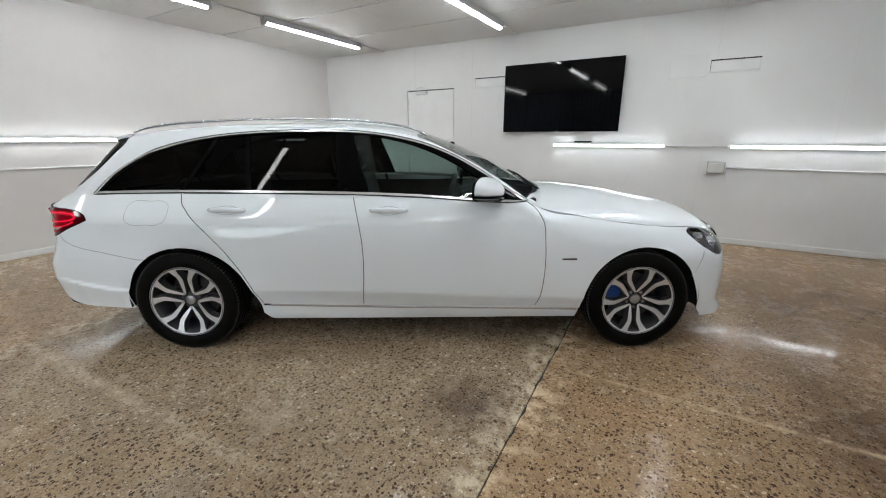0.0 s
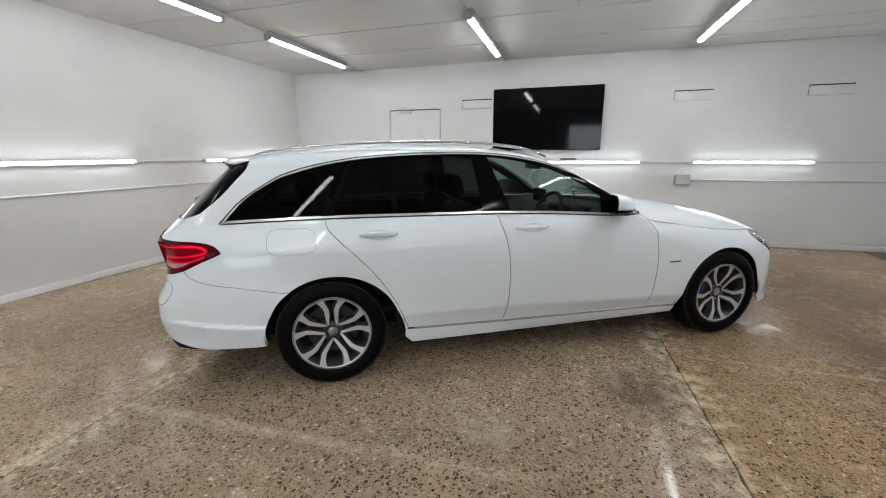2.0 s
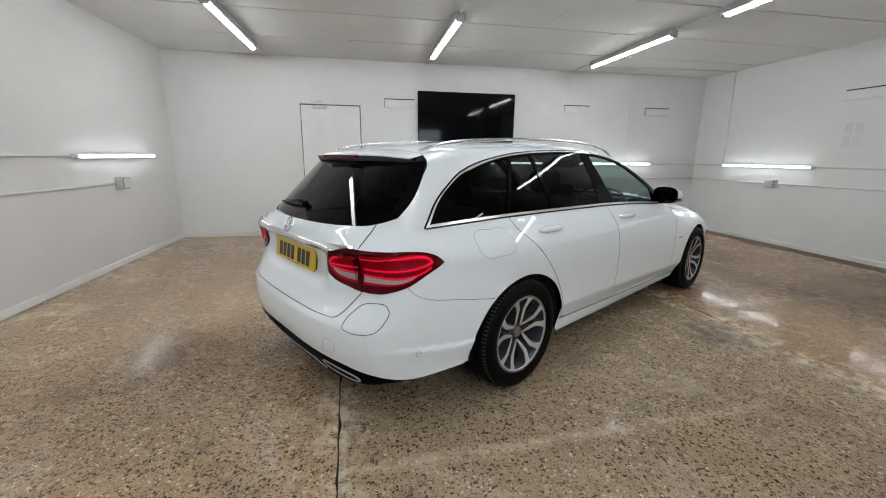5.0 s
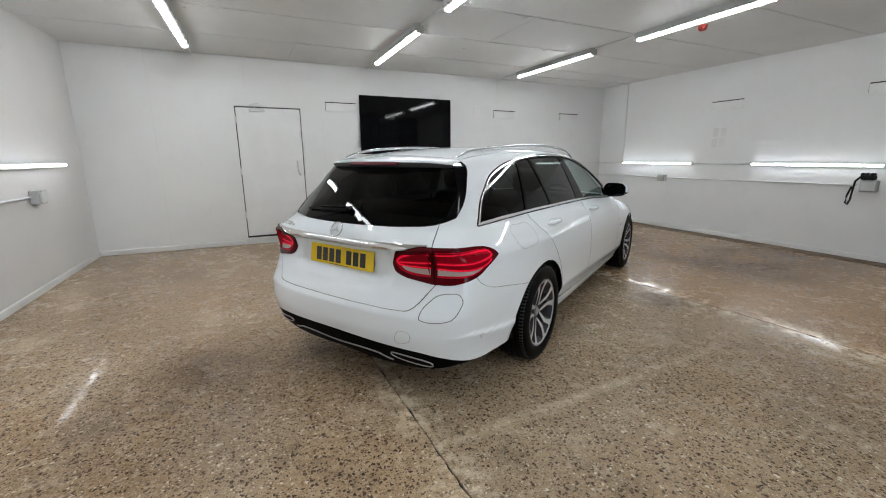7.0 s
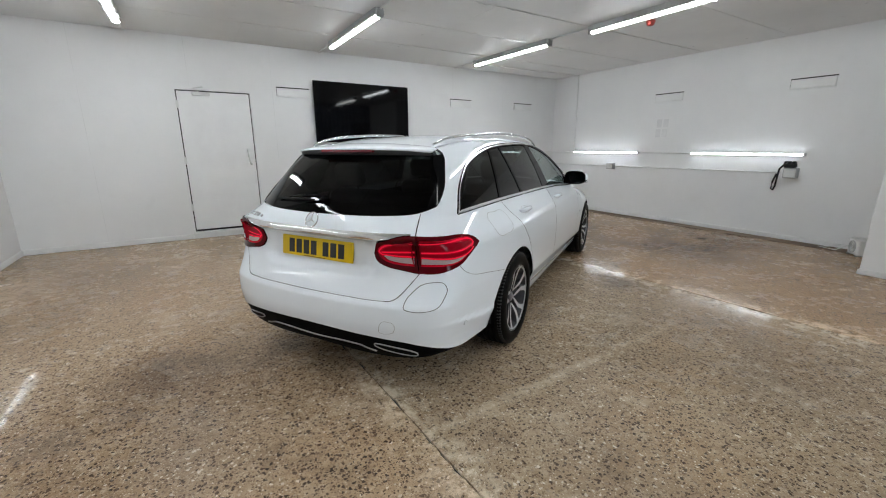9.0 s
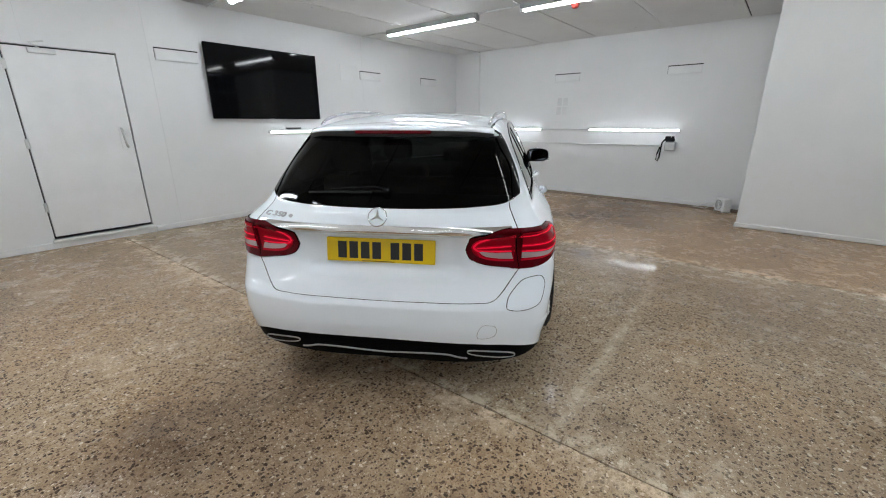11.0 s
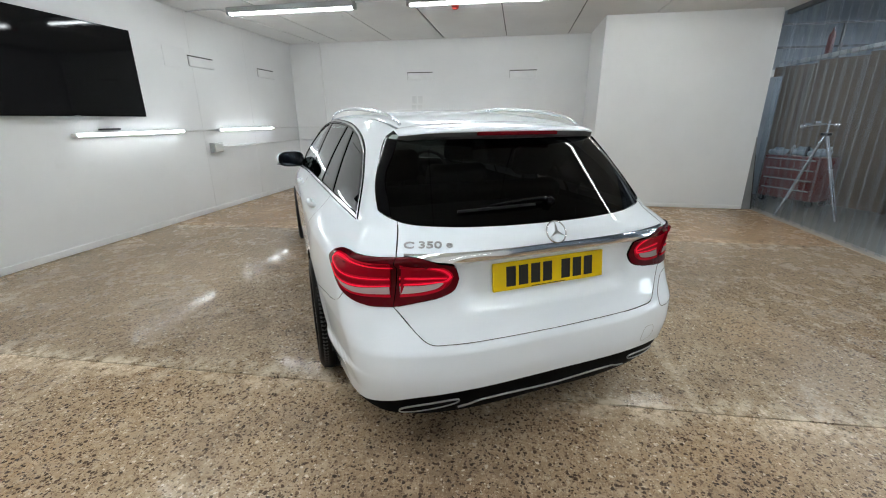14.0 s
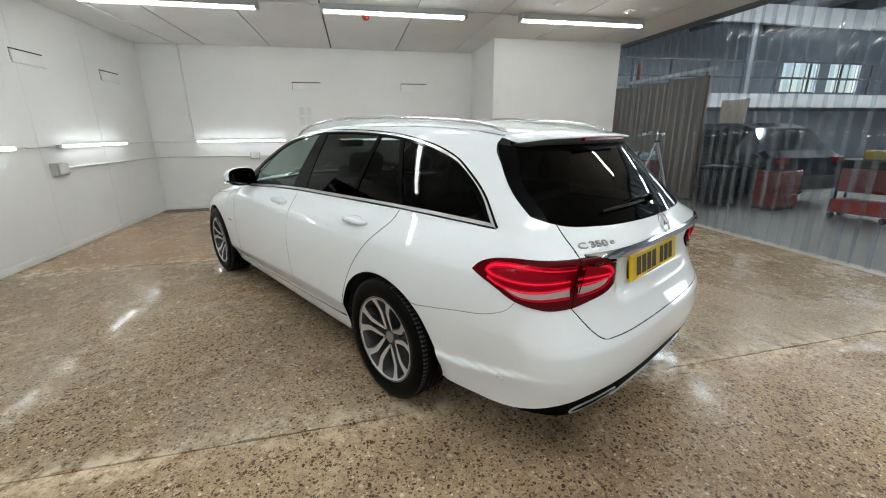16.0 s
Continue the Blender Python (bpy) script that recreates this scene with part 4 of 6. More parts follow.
bin_ = thing("waste_bin", (0.92, -3.55, 0), 25, "black plastic waste bin", "bin")
part("body", block((-0.22, -0.24, 0.03), (0.22, 0.24, 0.66), 0.03, 3), BLACK_PLASTIC, bin_)
part("lid", block((-0.24, -0.26, 0.66), (0.24, 0.26, 0.72), 0.02, 3), BLACK_PLASTIC, bin_)
for s in (-0.2, 0.2):
    part("wheel", lathe([(0.0, -0.02), (0.05, -0.02), (0.05, 0.02), (0.0, 0.02)], 14, "x"), BLACK_PLASTIC, bin_).location = (s, -0.2, 0.05)

trolley = thing("tool_trolley", (-0.74, -4.55, 0), 15, "red and black two-tier workshop trolley", "trolley")
part("tray", block((-0.34, -0.22, 0.10), (0.34, 0.22, 0.30), 0.015, 2), RED_PLASTIC, trolley)
part("cabinet", block((-0.30, -0.20, 0.42), (0.30, 0.20, 0.78), 0.02, 2), RED_PAINT, trolley)
part("tray", block((-0.33, -0.22, 0.78), (0.33, 0.22, 0.90), 0.012, 2), BLACK_PLASTIC, trolley)
for a in (-0.30, 0.30):
    for b in (-0.18, 0.18):
        part("post", block((a - 0.015, b - 0.015, 0.06), (a + 0.015, b + 0.015, 0.80)), BLACK_PLASTIC, trolley)
        part("castor", lathe([(0.0, -0.018), (0.045, -0.018), (0.045, 0.018), (0.0, 0.018)], 14, "y"), BLACK_PLASTIC, trolley).location = (a, b, 0.045)
part("case", block((-0.18, -0.14, 0.90), (0.12, 0.12, 1.04), 0.02, 2), worn("yellow_case", (0.42, 0.28, 0.03), 0.4), trolley, "yellow tool case")

chest2 = thing("tool_cabinet", (0.38, -4.22, 0), 8, "low red steel tool cabinet beside a black car", "tool cabinet")
part("carcass", block((-0.20, -0.28, 0.06), (0.20, 0.28, 0.66), 0.012, 2), RED_PAINT, chest2)
for k in range(3):
    part("drawer", block((-0.216, -0.25, 0.10 + 0.18 * k), (-0.20, 0.25, 0.26 + 0.18 * k), 0.004, 1), RED_PAINT, chest2)
part("skirt", block((-0.18, -0.26, 0.0), (0.18, 0.26, 0.06)), BLACK_PLASTIC, chest2)
tagged(part("upright_board", block((3.78, -7.0, 1.20), (4.55, -6.95, 2.10), 0.004, 1), BOARD), "tan board fixed between steel posts", "board")
for x in (3.80, 4.50):
    tagged(part("board_post", block((x, -7.05, 0), (x + 0.05, -7.001, 2.12)), HALL_DARK), "dark square steel post beside a tan board", "post", "board posts")
tagged(part("fire_extinguisher", lathe([(0.0, 0.0), (0.075, 0.0), (0.08, 0.02), (0.08, 0.36), (0.05, 0.42), (0.022, 0.44), (0.022, 0.50), (0.0, 0.50)], 20, "z"), RED_PAINT, smooth=True), "red cylinder standing on the pale rail", "cylinder").location = (3.3, -3.38, 2.422)
bpy.data.objects["fire_extinguisher"].scale = (0.6, 0.6, 0.8)


def far_car(at, turn):
    """A black hatchback, seen far off through the curtain."""
    ob = thing("parked_car", at, turn, "glossy black hatchback parked in the workshop", "car")
    prof = [(-2.15, 0.30), (-2.2, 0.55), (-2.12, 0.86), (-1.9, 0.98), (-1.55, 1.36), (-1.2, 1.46), (0.1, 1.48), (0.45, 1.40), (1.15, 0.98), (1.9, 0.84), (2.12, 0.66), (2.15, 0.34), (1.9, 0.22), (-1.95, 0.22)]
    bm, rings = bmesh.new(), []
    for y, s in ((-0.86, 0.955), (-0.80, 1.0), (0.80, 1.0), (0.86, 0.955)):
        ring = []
        for x, z in prof:
            k = max(0.0, (z - 0.92) / 0.56)
            ring.append(bm.verts.new((x * s, y * (1 - 0.22 * k), 0.22 + (z - 0.22) * (s if z > 0.5 else 1.0))))
        rings.append(ring)
    for a, b in zip(rings, rings[1:]):
        for i in range(len(prof)):
            bm.faces.new((a[i], a[(i + 1) % len(prof)], b[(i + 1) % len(prof)], b[i]))
    bm.faces.new(rings[0])
    bm.faces.new(rings[-1][::-1])
    bmesh.ops.bevel(bm, geom=[e for e in bm.edges if e.calc_face_angle(0) > 0.4], offset=0.03, segments=2, affect="EDGES")
    part("body", bm, DARK_CAR, ob)
    for s in (-1, 1):
        part("side_window", prism([(-1.5, 1.0), (-1.25, 1.33), (0.05, 1.38), (0.42, 1.30), (0.9, 1.0)], 0.012, "y", s * 0.79 - 0.006), BLACK_GLOSS, ob)
        for x in (-1.32, 1.30):
            wheel = part("wheel", lathe([(0.0, -0.1), (0.20, -0.1), (0.31, -0.09), (0.325, 0.0), (0.31, 0.09), (0.20, 0.1), (0.0, 0.1)], 28, "y"), TYRE, ob, smooth=True)
            wheel.location = (x, s * 0.78, 0.325)
            rim = lathe([(0.0, 0.0), (0.19, 0.0), (0.2, 0.02), (0.0, 0.03)], 24, "y")
            part("rim", rim, SATIN, wheel).location = (0, s * 0.085 - 0.01, 0)
        part("tail_lamp", block((-2.18, s * 0.66 - 0.14, 0.74), (-2.10, s * 0.66 + 0.12, 0.88), 0.02, 2), BRAKE_RED, ob)
    part("rear_window", prism([(-0.55, 0.0), (0.55, 0.0), (0.48, 0.36), (-0.48, 0.36)], 0.01, "x", 0.0), BLACK_GLOSS, ob).matrix_basis = pose(-1.86, 0, 1.0, 0, 42, 0)
    return ob


far_car((2.55, -4.75, 0), 3)


# ---- the white estate car ----
def pchip(xs, ys):
    """A monotone smooth curve through the given stations."""
    xs, ys = np.array(xs, float), np.array(ys, float)
    h, d = np.diff(xs), np.diff(ys) / np.diff(xs)
    m = np.zeros(len(xs))
    m[0], m[-1] = d[0], d[-1]
    for i in range(1, len(xs) - 1):
        if d[i - 1] * d[i] > 0:
            w1, w2 = 2 * h[i] + h[i - 1], h[i] + 2 * h[i - 1]
            m[i] = (w1 + w2) / (w1 / d[i - 1] + w2 / d[i])

    def curve(x):
        x = np.clip(np.asarray(x, float), xs[0], xs[-1])
        i = np.clip(np.searchsorted(xs, x) - 1, 0, len(xs) - 2)
        t = (x - xs[i]) / h[i]
        a, b = 2 * t**3 - 3 * t**2 + 1, t**3 - 2 * t**2 + t
        return a * ys[i] + b * h[i] * m[i] + (1 - a) * ys[i + 1] + (t**3 - t**2) * h[i] * m[i + 1]

    return curve


# The car's own axes: x ahead from the rear axle, y to its left, z up from the floor.
flank_width = pchip([-1.2, -1.05, -0.9, -0.75, -0.575, -0.3, 0, 1.5, 2.38, 2.84, 3.14, 3.4, 3.7], [0.70, 0.755, 0.797, 0.822, 0.845, 0.872, 0.889, 0.892, 0.889, 0.884, 0.862, 0.81, 0.70])
def smax(a, b, k):
    h = np.maximum(k - np.abs(a - b), 0) / k
    return np.maximum(a, b) + h * h * k / 4


tuck = pchip([0.10, 0.15, 0.20, 0.28, 0.40, 0.50], [0.145, 0.110, 0.083, 0.060, 0.0086, -0.0345])
low_crease = pchip([-1.2, -0.82, -0.66, -0.43, 0.45, 2.2, 3.4], [0.455, 0.448, 0.424, 0.396, 0.403, 0.360, 0.345])


def flank_inset(x, z):
    """How far the side lies inside its widest point: a gentle barrel above the low crease, tucked in below it."""
    barrel = np.where(z > 0.64, 0.47, 0.15) * (z - 0.64) ** 2
    rear = np.clip((-0.30 - x) / 0.12, 0, 1)
    lip = np.clip((low_crease(x) + 0.012 - z) / 0.022, 0, 1)
    lip = lip * lip * (3 - 2 * lip) * np.clip((0.98 + x) / 0.30, 0, 1) * rear
    under = tuck(z - (low_crease(x) - 0.40) * np.clip((z - 0.2) / 0.15, 0, 1))
    return smax(barrel, np.where(under > 0, under * (1 - 0.35 * rear), under), 0.004) + 0.012 * rear * np.clip((0.60 - z) / 0.16, 0, 1) - 0.017 * lip


def shoulder(t):
    return t * (0.93 + 0.07 * t)


crease_z = pchip([-1.2, -0.4, 0.4, 1.1, 1.66, 2.2, 2.85, 3.6], [0.85, 0.842, 0.835, 0.844, 0.853, 0.844, 0.80, 0.74])
belt_width = pchip([-1.2, -1.0, -0.75, -0.585, 0, 1.05, 2.1, 2.6, 3.6], [0.56, 0.615, 0.675, 0.695, 0.745, 0.786, 0.80, 0.79, 0.62])
cant_width = pchip([-1.2, -0.8, -0.45, 0.186, 0.978, 1.5, 2.2, 3.6], [0.40, 0.455, 0.492, 0.550, 0.598, 0.602, 0.60, 0.45])
belt_z = pchip([-1.2, -0.575, 0.0, 0.5, 1.056, 1.52, 1.8, 2.13, 3.6], [0.960, 0.968, 0.983, 0.983, 0.978, 0.961, 0.943, 0.938, 0.938])
roof_line = pchip([-1.2, -0.85, -0.62, -0.4, -0.2, 0, 0.3, 0.6, 0.9, 1.2, 1.4, 1.6, 1.86, 2.1, 2.25, 2.34, 2.6, 2.82, 3.06, 3.3, 3.5, 3.62, 3.75], [1.22, 1.285, 1.328, 1.370, 1.397, 1.415, 1.43, 1.436, 1.432, 1.412, 1.385, 1.322, 1.215, 1.09, 1.015, 0.985, 0.970, 0.945, 0.905, 0.860, 0.800, 0.72, 0.50])
tail_line = pchip([0.10, 0.18, 0.25, 0.30, 0.36, 0.45, 0.54, 0.575, 0.61, 0.70, 0.80, 0.865, 0.885, 0.915, 0.955, 0.985, 1.02, 1.29, 1.40], [-0.86, -0.93, -0.988, -1.014, -1.036, -1.05, -1.045, -1.028, -1.008, -0.975, -0.96, -0.963, -0.990, -0.977, -0.960, -0.934, -0.899, -0.62, -0.506])
nose_line = pchip([0.10, 0.20, 0.30, 0.45, 0.60, 0.70, 0.78, 1.0], [3.60, 3.668, 3.630, 3.640, 3.625, 3.575, 3.52, 3.38])


def hull(x, y, z):
    """Below zero inside the car's skin."""
    x, y, z = np.broadcast_arrays(*(np.asarray(v, float) for v in (x, y, z)))
    ay, zc = np.abs(y), crease_z(x)
    zlow = np.where(z < zc, z * 0.845 / zc, 0.845)
    low, belt, cant, zb = flank_width(x) - flank_inset(x, zlow) * (1 - 0.75 * np.clip((x - 3.12) / 0.16, 0, 1)), belt_width(x), cant_width(x), belt_z(x)

    def glazed(h):
        u = (h - 1.0) / 0.368
        return belt + (cant - belt) * u + 0.042 * u * np.clip(1 - u, -0.5, 1.2)

    t = np.minimum(smax((z - zc) / (zb - zc), 0.0, 0.20), 1)
    side = low + (glazed(zb) - low) * shoulder(t) + glazed(np.maximum(z, zb)) - glazed(zb)
    top = roof_line(x + (0.11 - 0.055 * np.clip((2.30 - x) / 0.25, 0, 1)) * (ay / 0.7) ** 2 * np.clip((x - 1.2) / 0.6, 0, 1)) - (0.045 + 0.010 * np.clip((x - 1.8) / 0.5, 0, 1)) * (ay / 0.6) ** 2
    w = np.clip((z - 0.895) / 0.095, 0, 1)
    w = w * w * (3 - 2 * w)
    bow = (1 - w) * 0.125 * (ay / 0.75) ** 3.5 + w * 0.175 * (ay / 0.65) ** 2.7
    dish = np.clip((0.43 - ay) / 0.10, 0, 1) * np.clip((z - 0.665) / 0.06, 0, 1) * np.clip((0.885 - z) / 0.035, 0, 1)
    tail = tail_line(z) + bow + 0.030 * dish * dish * (3 - 2 * dish)
    nose = nose_line(z) - 0.26 * (ay / 0.85) ** 2.5
    f = smax(ay - side, tail - x, 0.10)
    f = smax(f, z - top, 0.045 + 0.11 * np.clip((x - 2.15) / 0.35, 0, 1))
    return smax(f, x - nose, 0.10)


FAN_R, FAN_F, REACH = -0.25, 2.90, 0.75
Q_SIDE = REACH * math.pi / 2
Q_NOSE = Q_SIDE + FAN_F - FAN_R


def ray_of(q):
    """The start and way, level with the floor, of the ray at q round the car: 0 is the tail's middle, plus is the left side."""
    a = np.abs(q)
    back, ahead = np.clip(a, 0, Q_SIDE) / REACH, np.clip(a - Q_NOSE, 0, Q_SIDE) / REACH
    x0 = FAN_R + np.clip(a - Q_SIDE, 0, FAN_F - FAN_R)
    dx = np.where(a < Q_SIDE, -np.cos(back), np.sin(ahead))
    dy = np.where(a < Q_SIDE, np.sin(back), np.cos(ahead)) * np.where(q < 0, -1.0, 1.0)
    return x0, dx, dy


def skin(q, z):
    """Points of the skin at q and z."""
    q, z = np.asarray(q, float), np.asarray(z, float)
    x0, dx, dy = ray_of(q)
    lo, hi = np.zeros(q.shape), np.full(q.shape, 1.7)
    for _ in range(26):
        mid = (lo + hi) / 2
        out = hull(x0 + mid * dx, mid * dy, z) > 0
        hi, lo = np.where(out, mid, hi), np.where(out, lo, mid)
    r = (lo + hi) / 2
    return np.stack([x0 + r * dx, r * dy, z], -1)


def top_skin(x, y):
    x, y = np.asarray(x, float), np.asarray(y, float)
    lo, hi = np.full(x.shape, 0.5), np.full(x.shape, 1.7)
    for _ in range(26):
        mid = (lo + hi) / 2
        out = hull(x, y, mid) > 0
        hi, lo = np.where(out, mid, hi), np.where(out, lo, mid)
    return np.stack([x, y, (lo + hi) / 2], -1)


def normals_of(p):
    e, g = 0.004, []
    for k in range(3):
        d = np.zeros(3)
        d[k] = e
        g.append(hull(*(p + d).T) - hull(*(p - d).T))
    g = np.stack(g, -1)
    return g / np.linalg.norm(g, axis=-1, keepdims=True)


def q_of(p):
    """The q of points in space."""
    x, y = p[..., 0], p[..., 1]
    a = np.where(x < FAN_R, REACH * np.arctan2(np.abs(y), FAN_R - x), np.where(x > FAN_F, Q_NOSE + REACH * np.arctan2(x - FAN_F, np.abs(y)), Q_SIDE + x - FAN_R))
    return np.where(y < 0, -a, a)


def on_side(points):
    """(x, z) as seen from the left side, to (q, z)."""
    x, z = np.array(points, float).T
    lo, hi = np.zeros(x.shape), np.full(x.shape, 1.2)
    for _ in range(26):
        mid = (lo + hi) / 2
        out = hull(x, mid, z) > 0
        hi, lo = np.where(out, mid, hi), np.where(out, lo, mid)
    return np.stack([q_of(np.stack([x, lo, z], -1)), z], -1)


def on_tail(points):
    """(y, z) as seen from behind, to (q, z)."""
    y, z = np.array(points, float).T
    lo, hi = np.full(y.shape, FAN_R), np.full(y.shape, -1.5)
    for _ in range(26):
        mid = (lo + hi) / 2
        out = hull(mid, y, z) > 0
        hi, lo = np.where(out, mid, hi), np.where(out, lo, mid)
    return np.stack([q_of(np.stack([lo, y, z], -1)), z], -1)


def on_top(points):
    """(x, y) as seen from above, to (q, z)."""
    p = top_skin(*np.array(points, float).T)
    return np.stack([q_of(p), p[:, 2]], -1)


def curve(points, step=0.02, straight=False):
    """A smooth open line through the points, with an even step."""
    p = np.array(points, float)
    if len(p) > 2 and not straight:
        t = np.r_[0, np.cumsum(np.linalg.norm(np.diff(p, axis=0), axis=1))]
        m = np.gradient(p, t, axis=0)
        out = []
        for i in range(len(p) - 1):
            h = t[i + 1] - t[i]
            for u in np.linspace(0, 1, max(2, int(h / step) + 1), endpoint=False):
                a, b = 2 * u**3 - 3 * u**2 + 1, u**3 - 2 * u**2 + u
                out.append(a * p[i] + b * h * m[i] + (1 - a) * p[i + 1] + (u**3 - u**2) * h * m[i + 1])
        return np.array(out + [p[-1]])
    out = []
    for a, b in zip(p, p[1:]):
        k = max(1, int(np.linalg.norm(b - a) / step))
        out += [a + (b - a) * i / k for i in range(k)]
    return np.array(out + [p[-1]])


def joined(*lines):
    """A closed outline from lines end to end, without doubled points."""
    p = np.concatenate([np.asarray(line, float) for line in lines])
    keep = [0]
    for i in range(1, len(p)):
        if np.linalg.norm(p[i] - p[keep[-1]]) > 0.004:
            keep.append(i)
    if np.linalg.norm(p[keep[-1]] - p[keep[0]]) < 0.004:
        keep.pop()
    return p[keep]


def area(p):
    x, y = p.T
    return 0.5 * float(np.sum(x * np.roll(y, -1) - y * np.roll(x, -1)))


def drawn_in(p, gap):
    """The outline, drawn in by a gap."""
    if area(p) < 0:
        p = p[::-1]
    way = np.roll(p, -1, 0) - np.roll(p, 1, 0)
    way /= np.linalg.norm(way, axis=1, keepdims=True) + 1e-9
    return p + gap * np.stack([-way[:, 1], way[:, 0]], -1)


def within(p, poly):
    x, y = p[:, 0][:, None], p[:, 1][:, None]
    a, b = poly, np.roll(poly, -1, 0)
    cross = (a[:, 1] > y) != (b[:, 1] > y)
    at = (b[:, 0] - a[:, 0]) * (y - a[:, 1]) / np.where(b[:, 1] == a[:, 1], 1e-9, b[:, 1] - a[:, 1]) + a[:, 0]
    return (cross & (x < at)).sum(1) % 2 == 1


def panel(name, outline, material, parent, lift=0.0, depth=0.010, cell=0.035, gap=0.0021, over=False, label=""):
    """A piece of the car's skin inside an outline of (q, z), or of (x, y) if over, with its edge turned in."""
    rim = drawn_in(np.asarray(outline, float), gap)
    lo, hi = rim.min(0), rim.max(0)
    gx, gy = np.meshgrid(np.arange(lo[0] + cell / 2, hi[0], cell), np.arange(lo[1] + cell / 2, hi[1], cell * 0.87))
    gx[1::2] += cell / 2
    grid = np.stack([gx.ravel(), gy.ravel()], -1)
    grid = grid[within(grid, rim)] if len(grid) else grid.reshape(0, 2)
    if len(grid):
        near = np.concatenate([np.min(np.linalg.norm(g[:, None] - rim[None], axis=2), axis=1) for g in np.array_split(grid, max(1, len(grid) // 400))])
        grid = grid[near > cell * 0.5]
    flat = np.concatenate([rim, grid])
    n = len(rim)
    verts, _, faces, origin, _, _ = geometry.delaunay_2d_cdt([Vector(v) for v in flat], [(i, (i + 1) % n) for i in range(n)], [], 1, 1e-7)
    flat = np.array([v[:] for v in verts])
    p = top_skin(*flat.T) if over else skin(*flat.T)
    normal = normals_of(p)
    p = p + lift * normal
    tri = np.array([f[:] for f in faces])
    way = np.cross(p[tri[:, 1]] - p[tri[:, 0]], p[tri[:, 2]] - p[tri[:, 0]])
    wrong = (way * normal[tri[:, 0]]).sum(1) < 0
    tri[wrong] = tri[wrong][:, ::-1]
    edge = [next(k for k, o in enumerate(origin) if i in o) for i in range(n)]
    rp, rn = p[edge], normal[edge]
    along = np.roll(rp, -1, 0) - np.roll(rp, 1, 0)
    outward = np.cross(along, rn)
    outward /= np.linalg.norm(outward, axis=1, keepdims=True) + 1e-9
    if np.sum((rp - rp.mean(0)) * outward) < 0:
        outward = -outward
    base = len(p)
    turned = np.concatenate([rp, rp - depth * rn + 0.001 * outward])
    quads = [(base + i, base + n + i, base + n + (i + 1) % n, base + (i + 1) % n) for i in range(n)]
    me = mesh_of(name, np.concatenate([p, turned]).tolist(), tri.tolist() + quads, True)
    me.normals_split_custom_set_from_vertices(np.concatenate([normal, outward, outward]).tolist())
    return part(name, me, material, parent, label)


def mirrored(outline, over=False):
    m = np.array(outline, float)
    m[:, 1 if over else 0] *= -1
    return m[::-1]


def pair(name, outline, material, parent, over=False, label="", **more):
    a = panel(name, outline, material, parent, over=over, label=label, **more)
    b = panel(name, mirrored(outline, over), material, parent, over=over, label=label, **more)
    return a, b


def ribbon(name, line, width, material, parent, lift=0.0012, label=""):
    """A narrow band laid along a line of (q, z) on the skin: a shut line or a moulding."""
    c = np.asarray(line, float)
    way = np.gradient(c, axis=0)
    way /= np.linalg.norm(way, axis=1, keepdims=True) + 1e-9
    side = np.stack([-way[:, 1], way[:, 0]], -1) * width / 2
    pa, pb = skin(*(c + side).T), skin(*(c - side).T)
    na, nb = normals_of(pa), normals_of(pb)
    pa, pb, n = pa + lift * na, pb + lift * nb, len(c)
    v = np.concatenate([pa - (lift + 0.003) * na, pa, pb, pb - (lift + 0.003) * nb])
    f = [(k * n + i, k * n + i + 1, (k + 1) * n + i + 1, (k + 1) * n + i) for k in range(3) for i in range(n - 1)]
    return part(name, mesh_of(name, v.tolist(), f), material, parent, label)


def inside(outline, ks, kz, dq=0.0, dz=0.0):
    c = outline.mean(0)
    return c + (outline - c) * (ks, kz) + (dq, dz)


car = thing("estate_car", (-3.02, 2.12, 0), 31.0, "glossy white estate car with dark tinted rear windows and alloy wheels", "car")

# Shut lines, as seen from the side: (x, z).
belt_low = [(-0.575, 0.976), (-0.3, 0.984), (0.0, 0.990), (0.5, 0.990), (1.056, 0.985), (1.52, 0.968), (1.8, 0.950), (2.0, 0.942), (2.13, 0.946)]
belt_high = [(-0.535, 0.998), (-0.3, 1.006), (0.0, 1.011), (0.5, 1.011), (1.056, 1.006), (1.52, 0.989), (1.8, 0.971), (1.98, 0.962)]
arc_out = [(-0.585, 0.982), (-0.484, 1.091), (-0.32, 1.204), (-0.145, 1.277), (0.038, 1.318), (0.221, 1.345), (0.403, 1.360), (0.586, 1.368), (0.95, 1.370), (1.129, 1.360), (1.307, 1.336), (1.485, 1.295), (1.662, 1.228), (1.836, 1.135), (2.006, 1.024), (2.14, 0.947)]
arc_in = [(-0.527, 1.0), (-0.443, 1.077), (-0.313, 1.173), (-0.14, 1.253), (0.042, 1.294), (0.224, 1.321), (0.407, 1.337), (0.586, 1.346), (0.951, 1.348), (1.13, 1.337), (1.308, 1.307), (1.485, 1.257), (1.661, 1.178), (1.82, 1.084), (1.98, 0.972)]
seam_d = [(-0.005, 0.992), (0.009, 0.94), (0.056, 0.888), (0.186, 0.761), (0.288, 0.639), (0.372, 0.504), (0.436, 0.357), (0.461, 0.293)]
seam_b = [(1.056, 0.985), (1.092, 0.844), (1.113, 0.709), (1.117, 0.529), (1.096, 0.278)]
seam_f = [(2.12, 0.945), (2.174, 0.907), (2.211, 0.844), (2.229, 0.709), (2.235, 0.528), (2.218, 0.354), (2.19, 0.262)]


